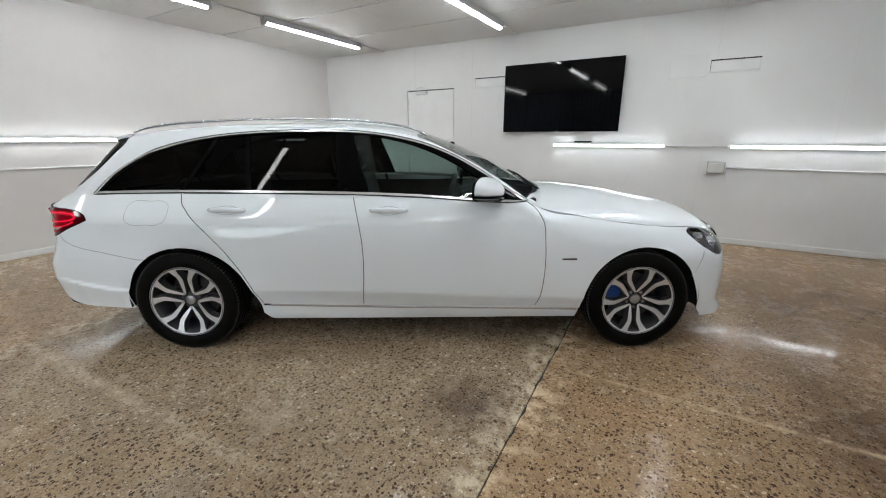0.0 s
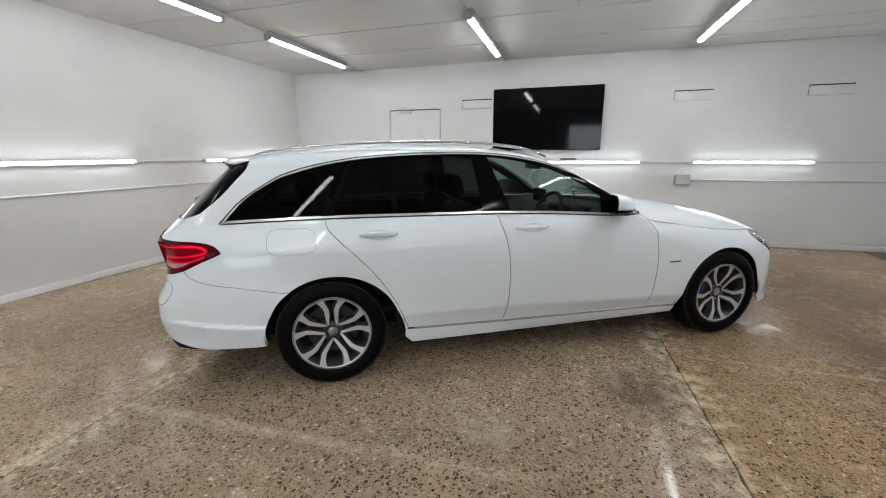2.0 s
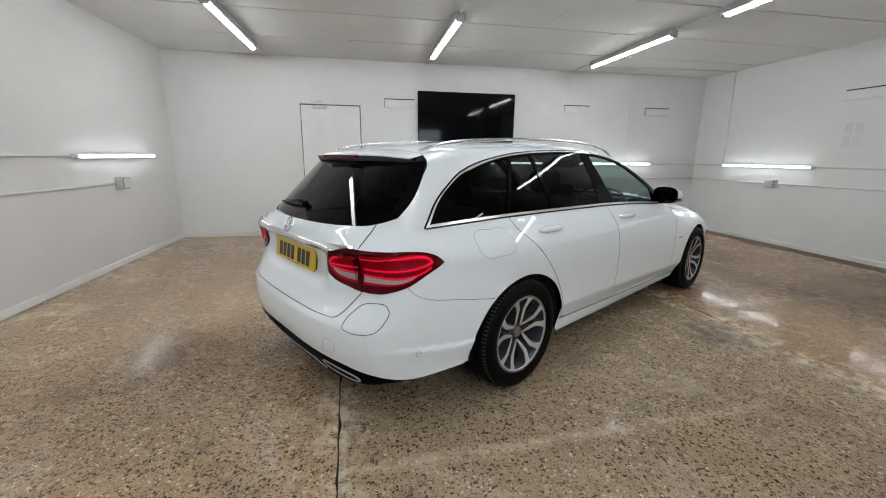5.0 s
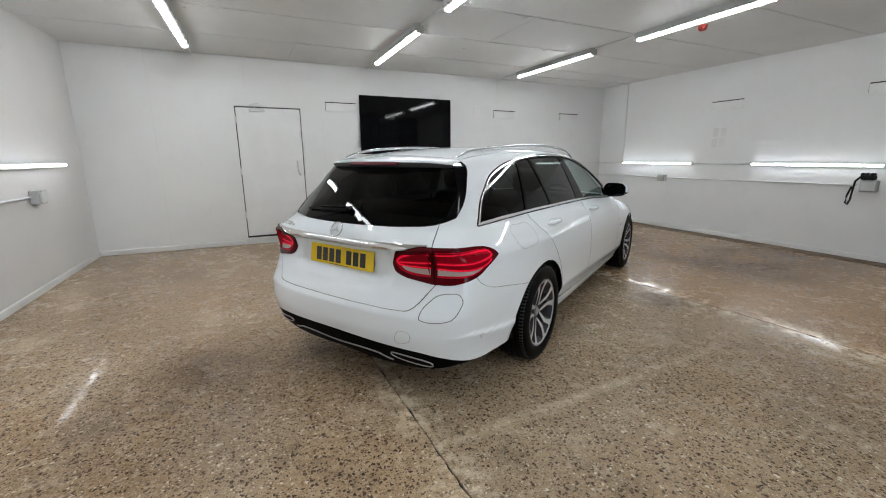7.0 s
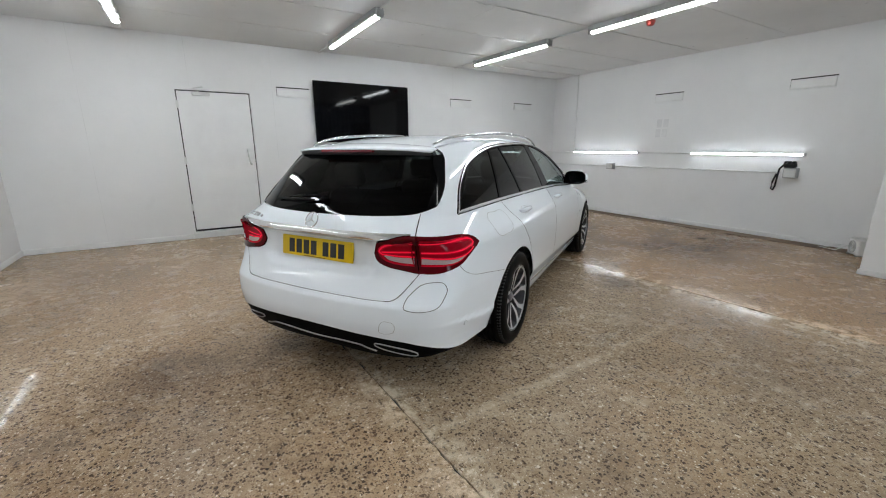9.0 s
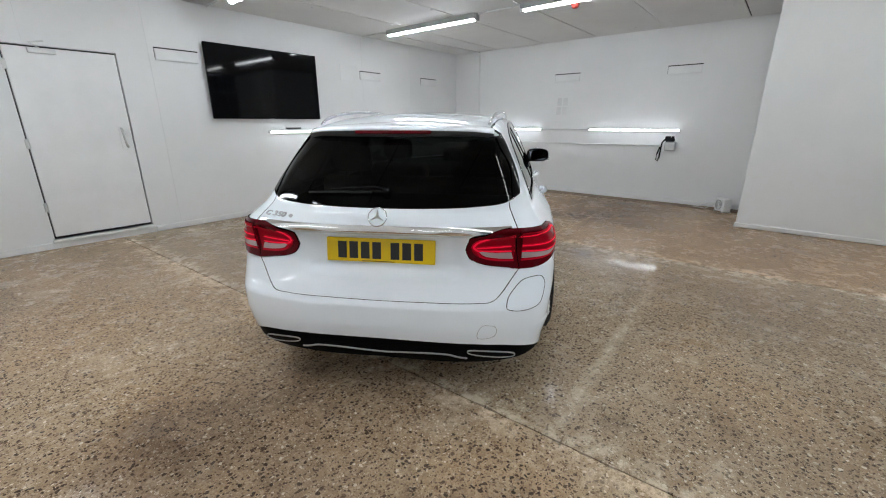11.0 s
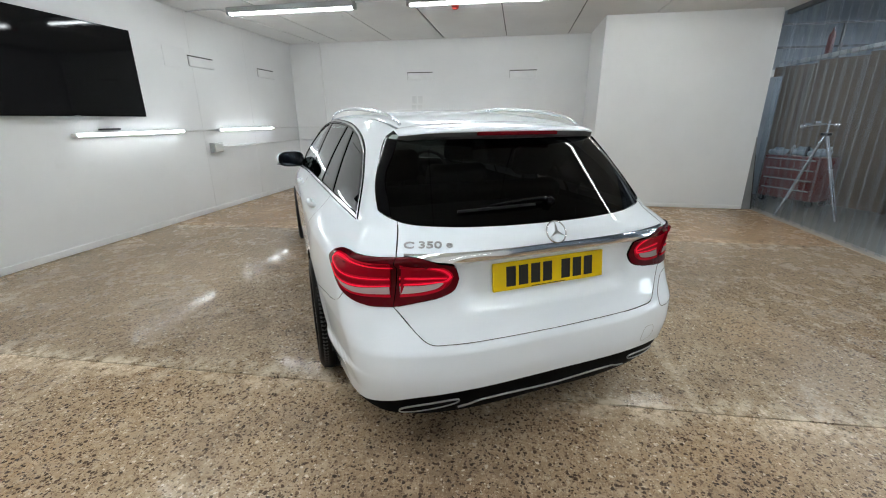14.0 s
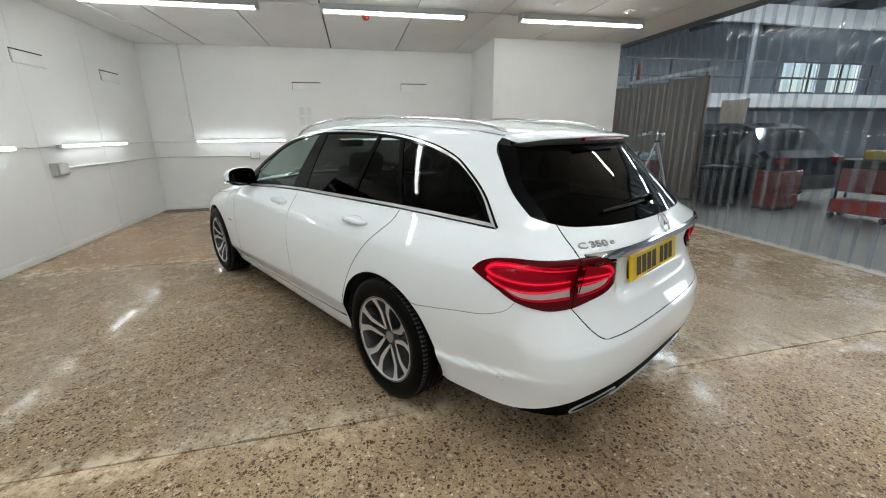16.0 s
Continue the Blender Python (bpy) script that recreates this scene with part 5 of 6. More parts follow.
C = lambda pts, **k: curve(on_side(pts), **k)
AX_R, AX_F = 0.02, 2.855
arch_r = [(0.445, 0.262), (0.432, 0.32)] + [(AX_R + 0.385 * math.cos(a), 0.330 + 0.345 * math.sin(a)) for a in np.radians(np.linspace(22, 158, 15))] + [(-0.375, 0.36), (-0.372, 0.262)]
arch_f = [(2.492, 0.254), (2.503, 0.36)] + [(AX_F - 0.355 * math.cos(a) + 0.01, 0.330 + 0.345 * math.sin(a)) for a in np.radians(np.linspace(25, 155, 15))] + [(3.235, 0.36), (3.26, 0.25)]
split_r = next(i for i, p in enumerate(arch_r) if p[0] < -0.22)

# The edge between roof and body side, seen from above: (x, y).
eaves = [(-0.425, 0.480), (-0.2, 0.497), (0.0, 0.511), (0.19, 0.527), (0.6, 0.560), (0.95, 0.574), (1.25, 0.576), (1.45, 0.582), (1.65, 0.612), (1.85, 0.652), (2.0, 0.690), (2.12, 0.725)]
bonnet_edge = [(2.12, 0.725), (2.22, 0.765), (2.45, 0.797), (2.75, 0.802), (3.02, 0.772), (3.2, 0.720), (3.32, 0.680), (3.42, 0.615)]
gate_seam = np.concatenate([on_top([(-0.425, 0.480)]), on_side([(-0.434, 1.30), (-0.500, 1.215), (-0.577, 1.13)]), on_tail([(0.640, 1.035), (0.612, 1.017), (0.588, 1.008), (0.600, 0.965), (0.616, 0.935), (0.630, 0.908)])])
lamp_top = np.concatenate([on_tail([(0.630, 0.908)]), on_side([(-0.80, 0.900), (-0.70, 0.893), (-0.625, 0.880), (-0.578, 0.857), (-0.562, 0.835)])])
lamp_low = np.concatenate([on_side([(-0.562, 0.835), (-0.60, 0.818), (-0.68, 0.785), (-0.76, 0.745)]), on_tail([(0.730, 0.716), (0.645, 0.714)])])
bumper_line = np.concatenate([on_side([(-0.76, 0.745), (-0.735, 0.712), (-0.683, 0.684), (-0.469, 0.637), (-0.262, 0.598)])])
gate_low = on_tail([(0.645, 0.714), (0.605, 0.658), (0.570, 0.611), (0.545, 0.587), (0.522, 0.577), (0.471, 0.5745), (0.25, 0.573), (0.0, 0.571)])
lamp_in_top = on_tail([(0.630, 0.908), (0.56, 0.905), (0.49, 0.886), (0.437, 0.876), (0.413, 0.843), (0.402, 0.806)])
lamp_in_low = on_tail([(0.402, 0.806), (0.420, 0.768), (0.470, 0.745), (0.560, 0.729), (0.645, 0.714)])
glass_low = on_tail([(0.640, 1.035), (0.574, 1.004), (0.43, 0.993), (0.25, 0.990), (0.0, 0.988)])
glass_side = np.concatenate([on_side([(-0.434, 1.30), (-0.500, 1.215), (-0.577, 1.13)]), on_tail([(0.640, 1.035)])])

side_outline = joined(
    curve(gate_seam[:5]), curve(gate_seam[4:7]), curve(gate_seam[6:]), curve(lamp_top), curve(lamp_low[:4]), curve(bumper_line),
    C(arch_r[: split_r + 1][::-1]), C(seam_d[::-1]), C(belt_low[2::-1]), C(arc_out), curve(on_top(eaves[::-1])))
pair("body_side", side_outline, PAINT, car, gap=0.0018, cell=0.022)
pair("rear_door", joined(C(seam_d), C([seam_d[-1], seam_b[-1]], straight=True), C(seam_b[::-1]), C(belt_low[4:1:-1])), PAINT, car, cell=0.022)
pair("front_door", joined(C(seam_b), C([seam_b[-1], seam_f[-1]], straight=True), C(seam_f[::-1]), C(belt_low[7:3:-1])), PAINT, car, cell=0.022)
fender = joined(C(seam_f), C([seam_f[-1], (2.492, 0.254)], straight=True), C(arch_f[:-3]), C([arch_f[-3], (3.245, 0.664)]), C([(3.245, 0.664), (3.19, 0.705), (3.145, 0.752), (3.185, 0.773)]), curve(on_top(bonnet_edge[5::-1])), curve(on_top([(2.12, 0.725), (2.125, 0.76)])))
pair("front_wing", fender, PAINT, car, gap=0.002, cell=0.022)
sill = joined(C([(0.440, 0.283), (1.096, 0.268), (2.19, 0.252), (2.488, 0.244)]), C([(2.488, 0.244), (2.478, 0.19)]), C([(2.478, 0.186), (1.3, 0.176), (0.49, 0.173)]), C([(0.49, 0.173), (0.442, 0.222)]))
pair("sill", sill, PAINT, car, depth=0.03)
for s in (1, -1):
    line = C([(0.50, 0.286), (1.096, 0.272), (2.19, 0.2565), (2.47, 0.249)])
    ribbon("sill_strip", line * (s, 1), 0.013, BRIGHT, car, 0.004, "thin chrome strip")

for s in (1, -1):
    for line in (C(seam_d), C(seam_b), C(seam_f), curve(gate_seam[:4]), curve(gate_seam[6:]), curve(gate_low), C([seam_d[-1], seam_b[-1], seam_f[-1]])):
        ribbon("shut_line", line * (s, 1), 0.022, GAP, car, -0.007)
    for line in (curve(bumper_line), C([arch_f[-3], (3.245, 0.664)])):
        ribbon("bumper_joint", line * (s, 1), 0.016, GREY_PLASTIC, car, -0.0025)

# Rear bumper, white above and black below.
white_low = np.concatenate([on_tail([(0.0, 0.380), (0.25, 0.377), (0.488, 0.368), (0.606, 0.357), (0.69, 0.335)]), on_side([(-0.84, 0.30), (-0.74, 0.272), (-0.55, 0.262), (-0.375, 0.262)])])
gate_line, arch_part = curve(gate_low[::-1]), C(arch_r[split_r:])
left = np.concatenate([gate_line, curve(lamp_low[3:][::-1]), curve(bumper_line), arch_part, curve(white_low[::-1])])
right = mirrored(left)
panel("rear_bumper", joined(left, right), PAINT, car, gap=0.0012, cell=0.016)
black_low = np.concatenate([on_tail([(0.0, 0.240), (0.40, 0.231), (0.58, 0.240), (0.68, 0.256)]), on_side([(-0.83, 0.270), (-0.77, 0.268)])])
left = np.concatenate([curve(white_low[:7]), curve(black_low[::-1])])
panel("rear_valance", joined(left, mirrored(left)), VALANCE, car, lift=-0.004, depth=0.03, label="black lower bumper insert")
line = curve(on_tail([(0.42, 0.272), (0.375, 0.282), (0.33, 0.298), (0.30, 0.300), (0.0, 0.291), (-0.30, 0.300), (-0.33, 0.298), (-0.375, 0.282), (-0.42, 0.272)]))
ribbon("valance_strip", line, 0.0058, BRIGHT, car, 0.003, "thin chrome strip")
for s in (1, -1):
    sensor = lathe([(0.0, 0.003), (0.011, 0.003), (0.013, 0.0), (0.0, 0.0)], 20, "y")
    ob = part("parking_sensor", sensor, PAINT, car)
    p = skin(*on_side([(-0.712, 0.411)]).T)[0]
    m = normals_of(p[None])[0]
    ob.matrix_basis = Matrix.Translation((p[0], s * p[1], p[2])) @ Vector((m[0], s * m[1], m[2])).to_track_quat("Y", "Z").to_matrix().to_4x4()
    ring = part("sensor_ring", lathe([(0.0125, 0.0006), (0.0150, 0.0006), (0.0150, 0.0), (0.0125, 0.0)], 20, "y"), GREY_PLASTIC, ob)

# Exhaust trims: a bright flattened ring round a dark mouth.
def closed(points, step=0.012):
    """A smooth closed line through the points."""
    p = np.array(points, float)
    c = curve(np.concatenate([p[-3:], p, p[:4]]), step)
    d0, d1 = np.linalg.norm(c - p[0], axis=1), np.linalg.norm(c - p[0], axis=1)
    i = int(np.argmin(d0[: len(c) // 2]))
    j = len(c) // 2 + int(np.argmin(d1[len(c) // 2 :]))
    return c[i:j]


oval = []
for a in np.linspace(0, 2 * math.pi, 32, endpoint=False):
    ca, sa = math.cos(a), math.sin(a)
    u = math.copysign(abs(ca) ** 0.75, ca)
    oval.append((0.535 + 0.112 * u, 0.301 - 0.019 * u + (0.0195 + 0.002 * u) * math.copysign(abs(sa) ** 0.7, sa)))
oval = on_tail(oval)
for s in (1, -1):
    ring = np.concatenate([oval, oval[:1]]) * (s, 1)
    trim = ribbon("exhaust_trim", ring, 0.0042, BRIGHT, car, 0.003, "flat chrome exhaust surround")
    mouth = inside(oval, 0.985, 0.92)
    panel("exhaust_mouth", mouth if s > 0 else mirrored(mouth), VALANCE, trim, lift=-0.0005, depth=0.004, gap=0.0, cell=0.02)

# Tailgate.
left = np.concatenate([curve(np.concatenate([glass_low[:0:-1], gate_seam[6:7]])), curve(gate_seam[6:]), curve(lamp_in_top), curve(lamp_in_low), curve(gate_low)])
gate = panel("tailgate", joined(left, mirrored(left)), PAINT, car, cell=0.022)
top_edge = on_tail([(0.50, 1.297), (0.27, 1.297), (0.0, 1.296)])
left = np.concatenate([curve(glass_low[::-1]), curve(glass_side[::-1]), curve(top_edge)])
panel("rear_window", joined(left, mirrored(left)), GLASS_REAR, gate, lift=-0.003, depth=0.004, label="dark tinted rear window")
for s in (1, -1):
    outer = np.concatenate([curve(glass_side), curve(on_tail([(0.640, 1.035), (0.605, 1.018)])), curve(np.concatenate([on_tail([(0.605, 1.018), (0.60, 1.06)]), on_side([(-0.592, 1.17), (-0.553, 1.235), (-0.510, 1.288)])]))])
    o = joined(outer)
    panel("window_edge", o if s > 0 else mirrored(o), BLACK_GLOSS, gate, lift=0.001, depth=0.004, gap=0.001)
strip_up = on_tail([(0.0, 0.914), (0.24, 0.914), (0.44, 0.914), (0.56, 0.915), (0.602, 0.916)])
strip_dn = on_tail([(0.602, 0.910), (0.56, 0.906), (0.50, 0.892), (0.44, 0.887), (0.24, 0.8865), (0.0, 0.886)])
left = np.concatenate([curve(strip_dn[::-1]), curve(strip_up[::-1])])
panel("chrome_strip", joined(left, mirrored(left)), CHROME, gate, lift=0.0055, depth=0.008, gap=0.0, label="wide chrome strip")

# Spoiler with the high brake light.
cols = []
for y in np.linspace(-0.50, 0.50, 41):
    ay = abs(y)
    xf = np.interp(ay, [0, 0.3, 0.48, 0.5], [-0.44, -0.435, -0.425, -0.42])
    xr = np.interp(ay, [0, 0.2, 0.4, 0.47, 0.5], [-0.652, -0.642, -0.592, -0.552, -0.518])
    zf = float(top_skin(np.array([xf]), np.array([y]))[0, 2]) + 0.001
    zr = 1.331 - 0.010 * (ay / 0.5) ** 2 - 0.008 * max(0, ay - 0.4) / 0.1
    zm = 0.5 * (zf + zr) + 0.010
    und = float(skin(*on_tail([(y, 1.297)]).T)[0, 0])
    cols.append([(xf, y, zf), (0.6 * xf + 0.4 * xr, y, 0.55 * zf + 0.45 * zr + 0.009), (0.25 * xf + 0.75 * xr, y, 0.2 * zf + 0.8 * zr + 0.007), (xr, y, zr), (xr - 0.002, y, zr - 0.005), (xr + 0.003, y, zr - 0.008), (xr + 0.012, y, zr - 0.030), (und - 0.004, y, 1.293), (und + 0.05, y, 1.289)])


def spoiler_skin(cols):
    """One smooth sheet through columns of points, closed at both ends."""
    bm = bmesh.new()
    grid = [[bm.verts.new(v) for v in col] for col in cols]
    for a, b in zip(grid, grid[1:]):
        for k in range(len(a) - 1):
            bm.faces.new((a[k], a[k + 1], b[k + 1], b[k]))
    bm.faces.new(grid[0])
    bm.faces.new(grid[-1][::-1])
    return bm


spoiler = part("spoiler", spoiler_skin([c[:6] for c in cols]), PAINT, gate, smooth=True)
# The underside is coloured dark grey, apart from the white top.
part("spoiler_underside", spoiler_skin([c[5:] for c in cols]), worn("dark_grey_underside", (0.055, 0.056, 0.058), 0.4), spoiler, "dark grey underside of the spoiler", smooth=True)
bm = bmesh.new()
add_box(bm, (-0.6535, -0.195, 1.3075), (-0.627, 0.195, 1.3235), 0.004, 2)
part("brake_light", bm, BRAKE_RED, spoiler, "unlit red high-level brake light")


for s in (1, -1):
    ribbon("shut_line", curve(gate_seam[:2]) * (s, 1), 0.005, GAP, car, 0.004)

# Tail lamps: an outer one on the body and an inner one on the tailgate.
outer = joined(curve(lamp_top), curve(lamp_low), curve(np.concatenate([lamp_low[-1:], lamp_top[:1]])))
inner = joined(curve(lamp_in_top), curve(lamp_in_low), curve(np.concatenate([lamp_in_low[-1:], lamp_in_top[:1]])))


def bar(path, width):
    c = curve(path)
    way = np.gradient(c, axis=0)
    way /= np.linalg.norm(way, axis=1, keepdims=True)
    n = np.stack([-way[:, 1], way[:, 0]], -1) * width / 2
    return joined(c + n, (c - n)[::-1])


out_bars = [
    [on_tail([(0.650, 0.878)])[0], *on_side([(-0.80, 0.872), (-0.70, 0.868), (-0.645, 0.858), (-0.632, 0.843), (-0.66, 0.832)])],
    [*on_side([(-0.66, 0.832), (-0.75, 0.822)]), on_tail([(0.650, 0.823)])[0]],
    [*on_side([(-0.64, 0.822), (-0.70, 0.800), (-0.76, 0.790)]), on_tail([(0.650, 0.797)])[0]],
    [*on_side([(-0.70, 0.800), (-0.765, 0.768)]), *on_tail([(0.70, 0.756), (0.650, 0.757)])],
]
in_bars = [
    on_tail([(0.618, 0.877), (0.56, 0.870), (0.49, 0.858), (0.452, 0.842), (0.437, 0.822), (0.455, 0.806)]),
    on_tail([(0.618, 0.826), (0.53, 0.822), (0.45, 0.818)]),
    on_tail([(0.618, 0.801), (0.53, 0.802), (0.452, 0.806)]),
    on_tail([(0.618, 0.757), (0.52, 0.765), (0.468, 0.780), (0.452, 0.806)]),
]
for s in (1, -1):
    turned = (lambda o: o) if s > 0 else mirrored
    for which, outline, bars in (("tail_lamp", outer, out_bars), ("tailgate_lamp", inner, in_bars)):
        lamp = panel(which, turned(outline), LAMP_DARK, car if which == "tail_lamp" else gate, lift=0.006, depth=0.03, gap=0.0015, cell=0.025, label="lit red rear lamp")
        if which == "tail_lamp":
            zone = joined(curve([on_tail([(0.652, 0.885)])[0], *on_side([(-0.80, 0.882), (-0.70, 0.877), (-0.645, 0.864), (-0.635, 0.845), (-0.69, 0.810), (-0.76, 0.772)]), *on_tail([(0.70, 0.752), (0.652, 0.750)])]))
            white = joined(curve([on_tail([(0.652, 0.792)])[0], *on_side([(-0.76, 0.785), (-0.705, 0.796), (-0.775, 0.768)]), *on_tail([(0.70, 0.763), (0.652, 0.764)])]))
        else:
            zone = joined(curve(on_tail([(0.617, 0.885), (0.56, 0.878), (0.49, 0.865), (0.443, 0.848), (0.428, 0.818), (0.446, 0.785), (0.50, 0.762), (0.617, 0.751)])))
            white = joined(curve(on_tail([(0.617, 0.795), (0.53, 0.795), (0.463, 0.799), (0.48, 0.784), (0.53, 0.771), (0.617, 0.764)])))
        panel("red_lens", turned(zone), LAMP_RED, lamp, lift=0.0075, depth=0.003, gap=0.0, cell=0.025)
        panel("reversing_lens", turned(white), LAMP_CLEAR, lamp, lift=0.009, depth=0.003, gap=0.0, cell=0.02, label="clear reversing lens")
        for k, b in enumerate(bars):
            # A wider, dimmer band under each bar paints the soft glow around it.
            panel("soft_glow_band", turned(bar(np.array(b), (0.018, 0.014, 0.012, 0.008)[k])), LAMP_SOFT, lamp, lift=0.0083, depth=0.002, gap=0.0, cell=0.02)
            panel("light_bar", turned(bar(np.array(b), (0.0065, 0.0045, 0.0045, 0.0035)[k])), LAMP_SOFT if k == 3 else LAMP_GLOW, lamp, lift=0.010, depth=0.003, gap=0.0, cell=0.02, label="glowing red light bar")

# Number plate, with plain bars for its characters.
plate = part("number_plate", block((-0.012, -0.262, -0.057), (0.0, 0.262, 0.057), 0.004, 2), PLATE_YELLOW, gate, "yellow number plate")
plate.matrix_basis = pose(-0.9375, 0, 0.787, 0, 7, 0)
x = -0.205
for k in range(7):
    if k == 4:
        x += 0.032
    part("plate_bar", block((-0.0135, -x - 0.042, -0.040), (-0.0122, -x, 0.040)), PLATE_BLACK, plate, "plain dark bar")
    x += 0.056
part("plate_bar", block((-0.0135, -0.07, -0.0525), (-0.0122, 0.09, -0.0500)), PLATE_BLACK, plate, "plain dark bar")
part("plate_recess", block((-0.936, -0.255, 0.735), (-0.905, 0.255, 0.825), 0.004, 1), GAP, gate)

# Round maker's badge: a ring and three rays.
badge = part("badge", lathe([(0.0405, 0.0), (0.041, 0.004), (0.0433, 0.006), (0.0455, 0.004), (0.046, 0.0)], 40, "x"), CHROME, gate, "round chrome badge", smooth=True)
at = skin(*on_tail([(0.0, 0.952)]).T)[0]
facing = Vector(normals_of(at[None])[0])
badge.matrix_basis = Matrix.Translation(Vector(at) + 0.001 * facing) @ pose(0, 0, 0, 0, 0, 180) @ pose(0, 0, 0, 0, -math.degrees(math.asin(facing.z)), 0)
for k in range(3):
    a = math.radians(90 + 120 * k)
    ca, sa = math.cos(a), math.sin(a)
    pts = [(0.040 * ca, 0.040 * sa), (0.0068 * math.cos(a + 1.05), 0.0068 * math.sin(a + 1.05)), (0.0, 0.0), (0.0068 * math.cos(a - 1.05), 0.0068 * math.sin(a - 1.05))]
    part("badge_ray", prism(pts, 0.006, "x", 0.0), CHROME, badge)


def lettering(text, size, material, parent, m, label=""):
    data = bpy.data.curves.new("lettering", "FONT")
    data.body, data.size, data.extrude, data.offset = text, size, 0.0018, 0.0006
    tmp = new("lettering", data)
    bpy.context.view_layer.update()
    me = bpy.data.meshes.new_from_object(tmp.evaluated_get(bpy.context.evaluated_depsgraph_get()))
    bpy.data.objects.remove(tmp)
    me.materials.clear()
    ob = part("lettering", me, material, parent, label)
    ob.matrix_basis = m
    return ob


for text, y, size in (("C", 0.598, 0.041), ("350", 0.548, 0.041), ("e", 0.450, 0.036)):
    p = skin(*on_tail([(y - 0.02, 0.945)]).T)[0]
    m = normals_of(p[None])[0]
    yaw = math.degrees(math.atan2(m[1], m[0]))
    p0 = skin(*on_tail([(y, 0.932)]).T)[0] + 0.002 * m
    tilt = math.degrees(math.asin(m[2]))
    lettering(text, size, STEEL, gate, pose(*p0, 0, 0, yaw + 90) @ pose(0, 0, 0, 90 - tilt, 0, 0) @ Matrix.Diagonal((1.42, 1, 1, 1)), "raised silver model lettering")

# Rear wiper.
def off_glass(points):
    """Points a little way off the rear window: (y, z, how far)."""
    out = []
    for y, z, d in points:
        p = skin(*on_tail([(y, z)]).T)
        out.append(tuple(p[0] + d * normals_of(p)[0]))
    return out


wiper = part("rear_wiper", tube(off_glass([(-0.025, 1.052, 0.018), (0.03, 1.055, 0.024), (0.12, 1.053, 0.022), (0.25, 1.047, 0.018)]), [0.008, 0.010, 0.007, 0.004], 8), BLACK_GLOSS, gate, "black rear wiper", smooth=True)
part("wiper_pivot", lathe([(0.0, -0.024), (0.014, -0.024), (0.018, -0.012), (0.018, 0.01), (0.0, 0.01)], 18, "x"), BLACK_GLOSS, wiper, smooth=True).location = off_glass([(-0.02, 1.052, 0.008)])[0]
part("wiper_blade", tube(off_glass([(0.05, 1.044, 0.010), (0.20, 1.040, 0.012), (0.37, 1.034, 0.008)]), 0.006, 6), BLACK_PLASTIC, wiper)

# Side windows with bright trim.
upper = joined(C(arc_out), C([arc_out[-1], (1.985, 0.966)], straight=True), C(arc_in[::-1]), C([arc_in[0], arc_out[0]], straight=True))
pair("window_seal", upper, BLACK_GLOSS, car, lift=0.0015, depth=0.01, gap=0.0, cell=0.02)


mid_a = [(x + (0.004 if x < 0 else 0.0), z - 0.005) for x, z in arc_out]
mid_b = [(x + (0.015 if x < 0 else -0.003 if x > 1.3 else 0.0), z - (0.005 if x < -0.2 else 0.0145)) for x, z in arc_out]
mid_b[0], mid_b[-1] = (-0.558, 0.984), (2.09, 0.955)
pair("window_trim", joined(C(mid_a), C([mid_a[-1], mid_b[-1]], straight=True), C(mid_b[::-1]), C([mid_b[0], mid_a[0]], straight=True)), BRIGHT, car, lift=0.004, depth=0.008, gap=0.0, cell=0.02, label="bright window trim")
trim_low, trim_high = [(x, z + 0.0045) for x, z in belt_low], [(x, z - 0.003) for x, z in belt_high]
pair("belt_trim", joined(C(trim_low), C([trim_low[-1], trim_high[-1]], straight=True), C(trim_high[::-1]), C([trim_high[0], trim_low[0]], straight=True)), BRIGHT, car, lift=0.004, depth=0.010, gap=0.0, cell=0.02, label="bright waistline trim")

arc = pchip([p[0] for p in arc_in], [p[1] for p in arc_in])
belt = pchip([p[0] for p in belt_high], [p[1] for p in belt_high])


def pane(x0, x1, y0, y1):
    """A window's outline between two slanted ends: x at the waist and at the top of each."""
    lower = [(x, float(belt(x)) - 0.004) for x in np.linspace(x0, x1, 14)]
    upper_ = [(x, float(arc(x)) + 0.004) for x in np.linspace(y1, y0, 22)]
    return joined(C(lower), C([lower[-1], upper_[0]], straight=True), C(upper_), C([upper_[-1], lower[0]], straight=True))


quarter = joined(C([(x, float(belt(x)) - 0.004) for x in np.linspace(-0.53, -0.012, 12)]), C([(-0.012, 1.007), (0.168, 1.318)], straight=True), C([(x, float(arc(x)) + 0.004) for x in np.linspace(0.168, -0.53, 22)]))
pair("quarter_window", quarter, GLASS_DARK, car, lift=-0.003, depth=0.004, gap=0.0, label="dark tinted quarter window")
pair("rear_door_window", pane(0.012, 0.968, 0.192, 0.935), GLASS_DARK, car, lift=-0.003, depth=0.004, gap=0.0, label="dark tinted rear door window")
pair("front_door_window", pane(1.152, 1.975, 1.034, 1.90), GLASS_FRONT, car, lift=-0.003, depth=0.004, gap=0.0, label="lightly tinted front door window")
pair("door_pillar", pane(0.966, 1.154, 0.933, 1.036), BLACK_GLOSS, car, lift=0.0, depth=0.006, gap=0.0)
pair("rear_pillar", joined(C([(-0.016, 1.006), (0.014, 1.006)]), C([(0.014, 1.006), (0.196, 1.325)], straight=True), C([(0.196, 1.325), (0.164, 1.32)]), C([(0.164, 1.32), (-0.016, 1.006)], straight=True)), BLACK_GLOSS, car, lift=0.001, depth=0.006, gap=0.0, cell=0.02)
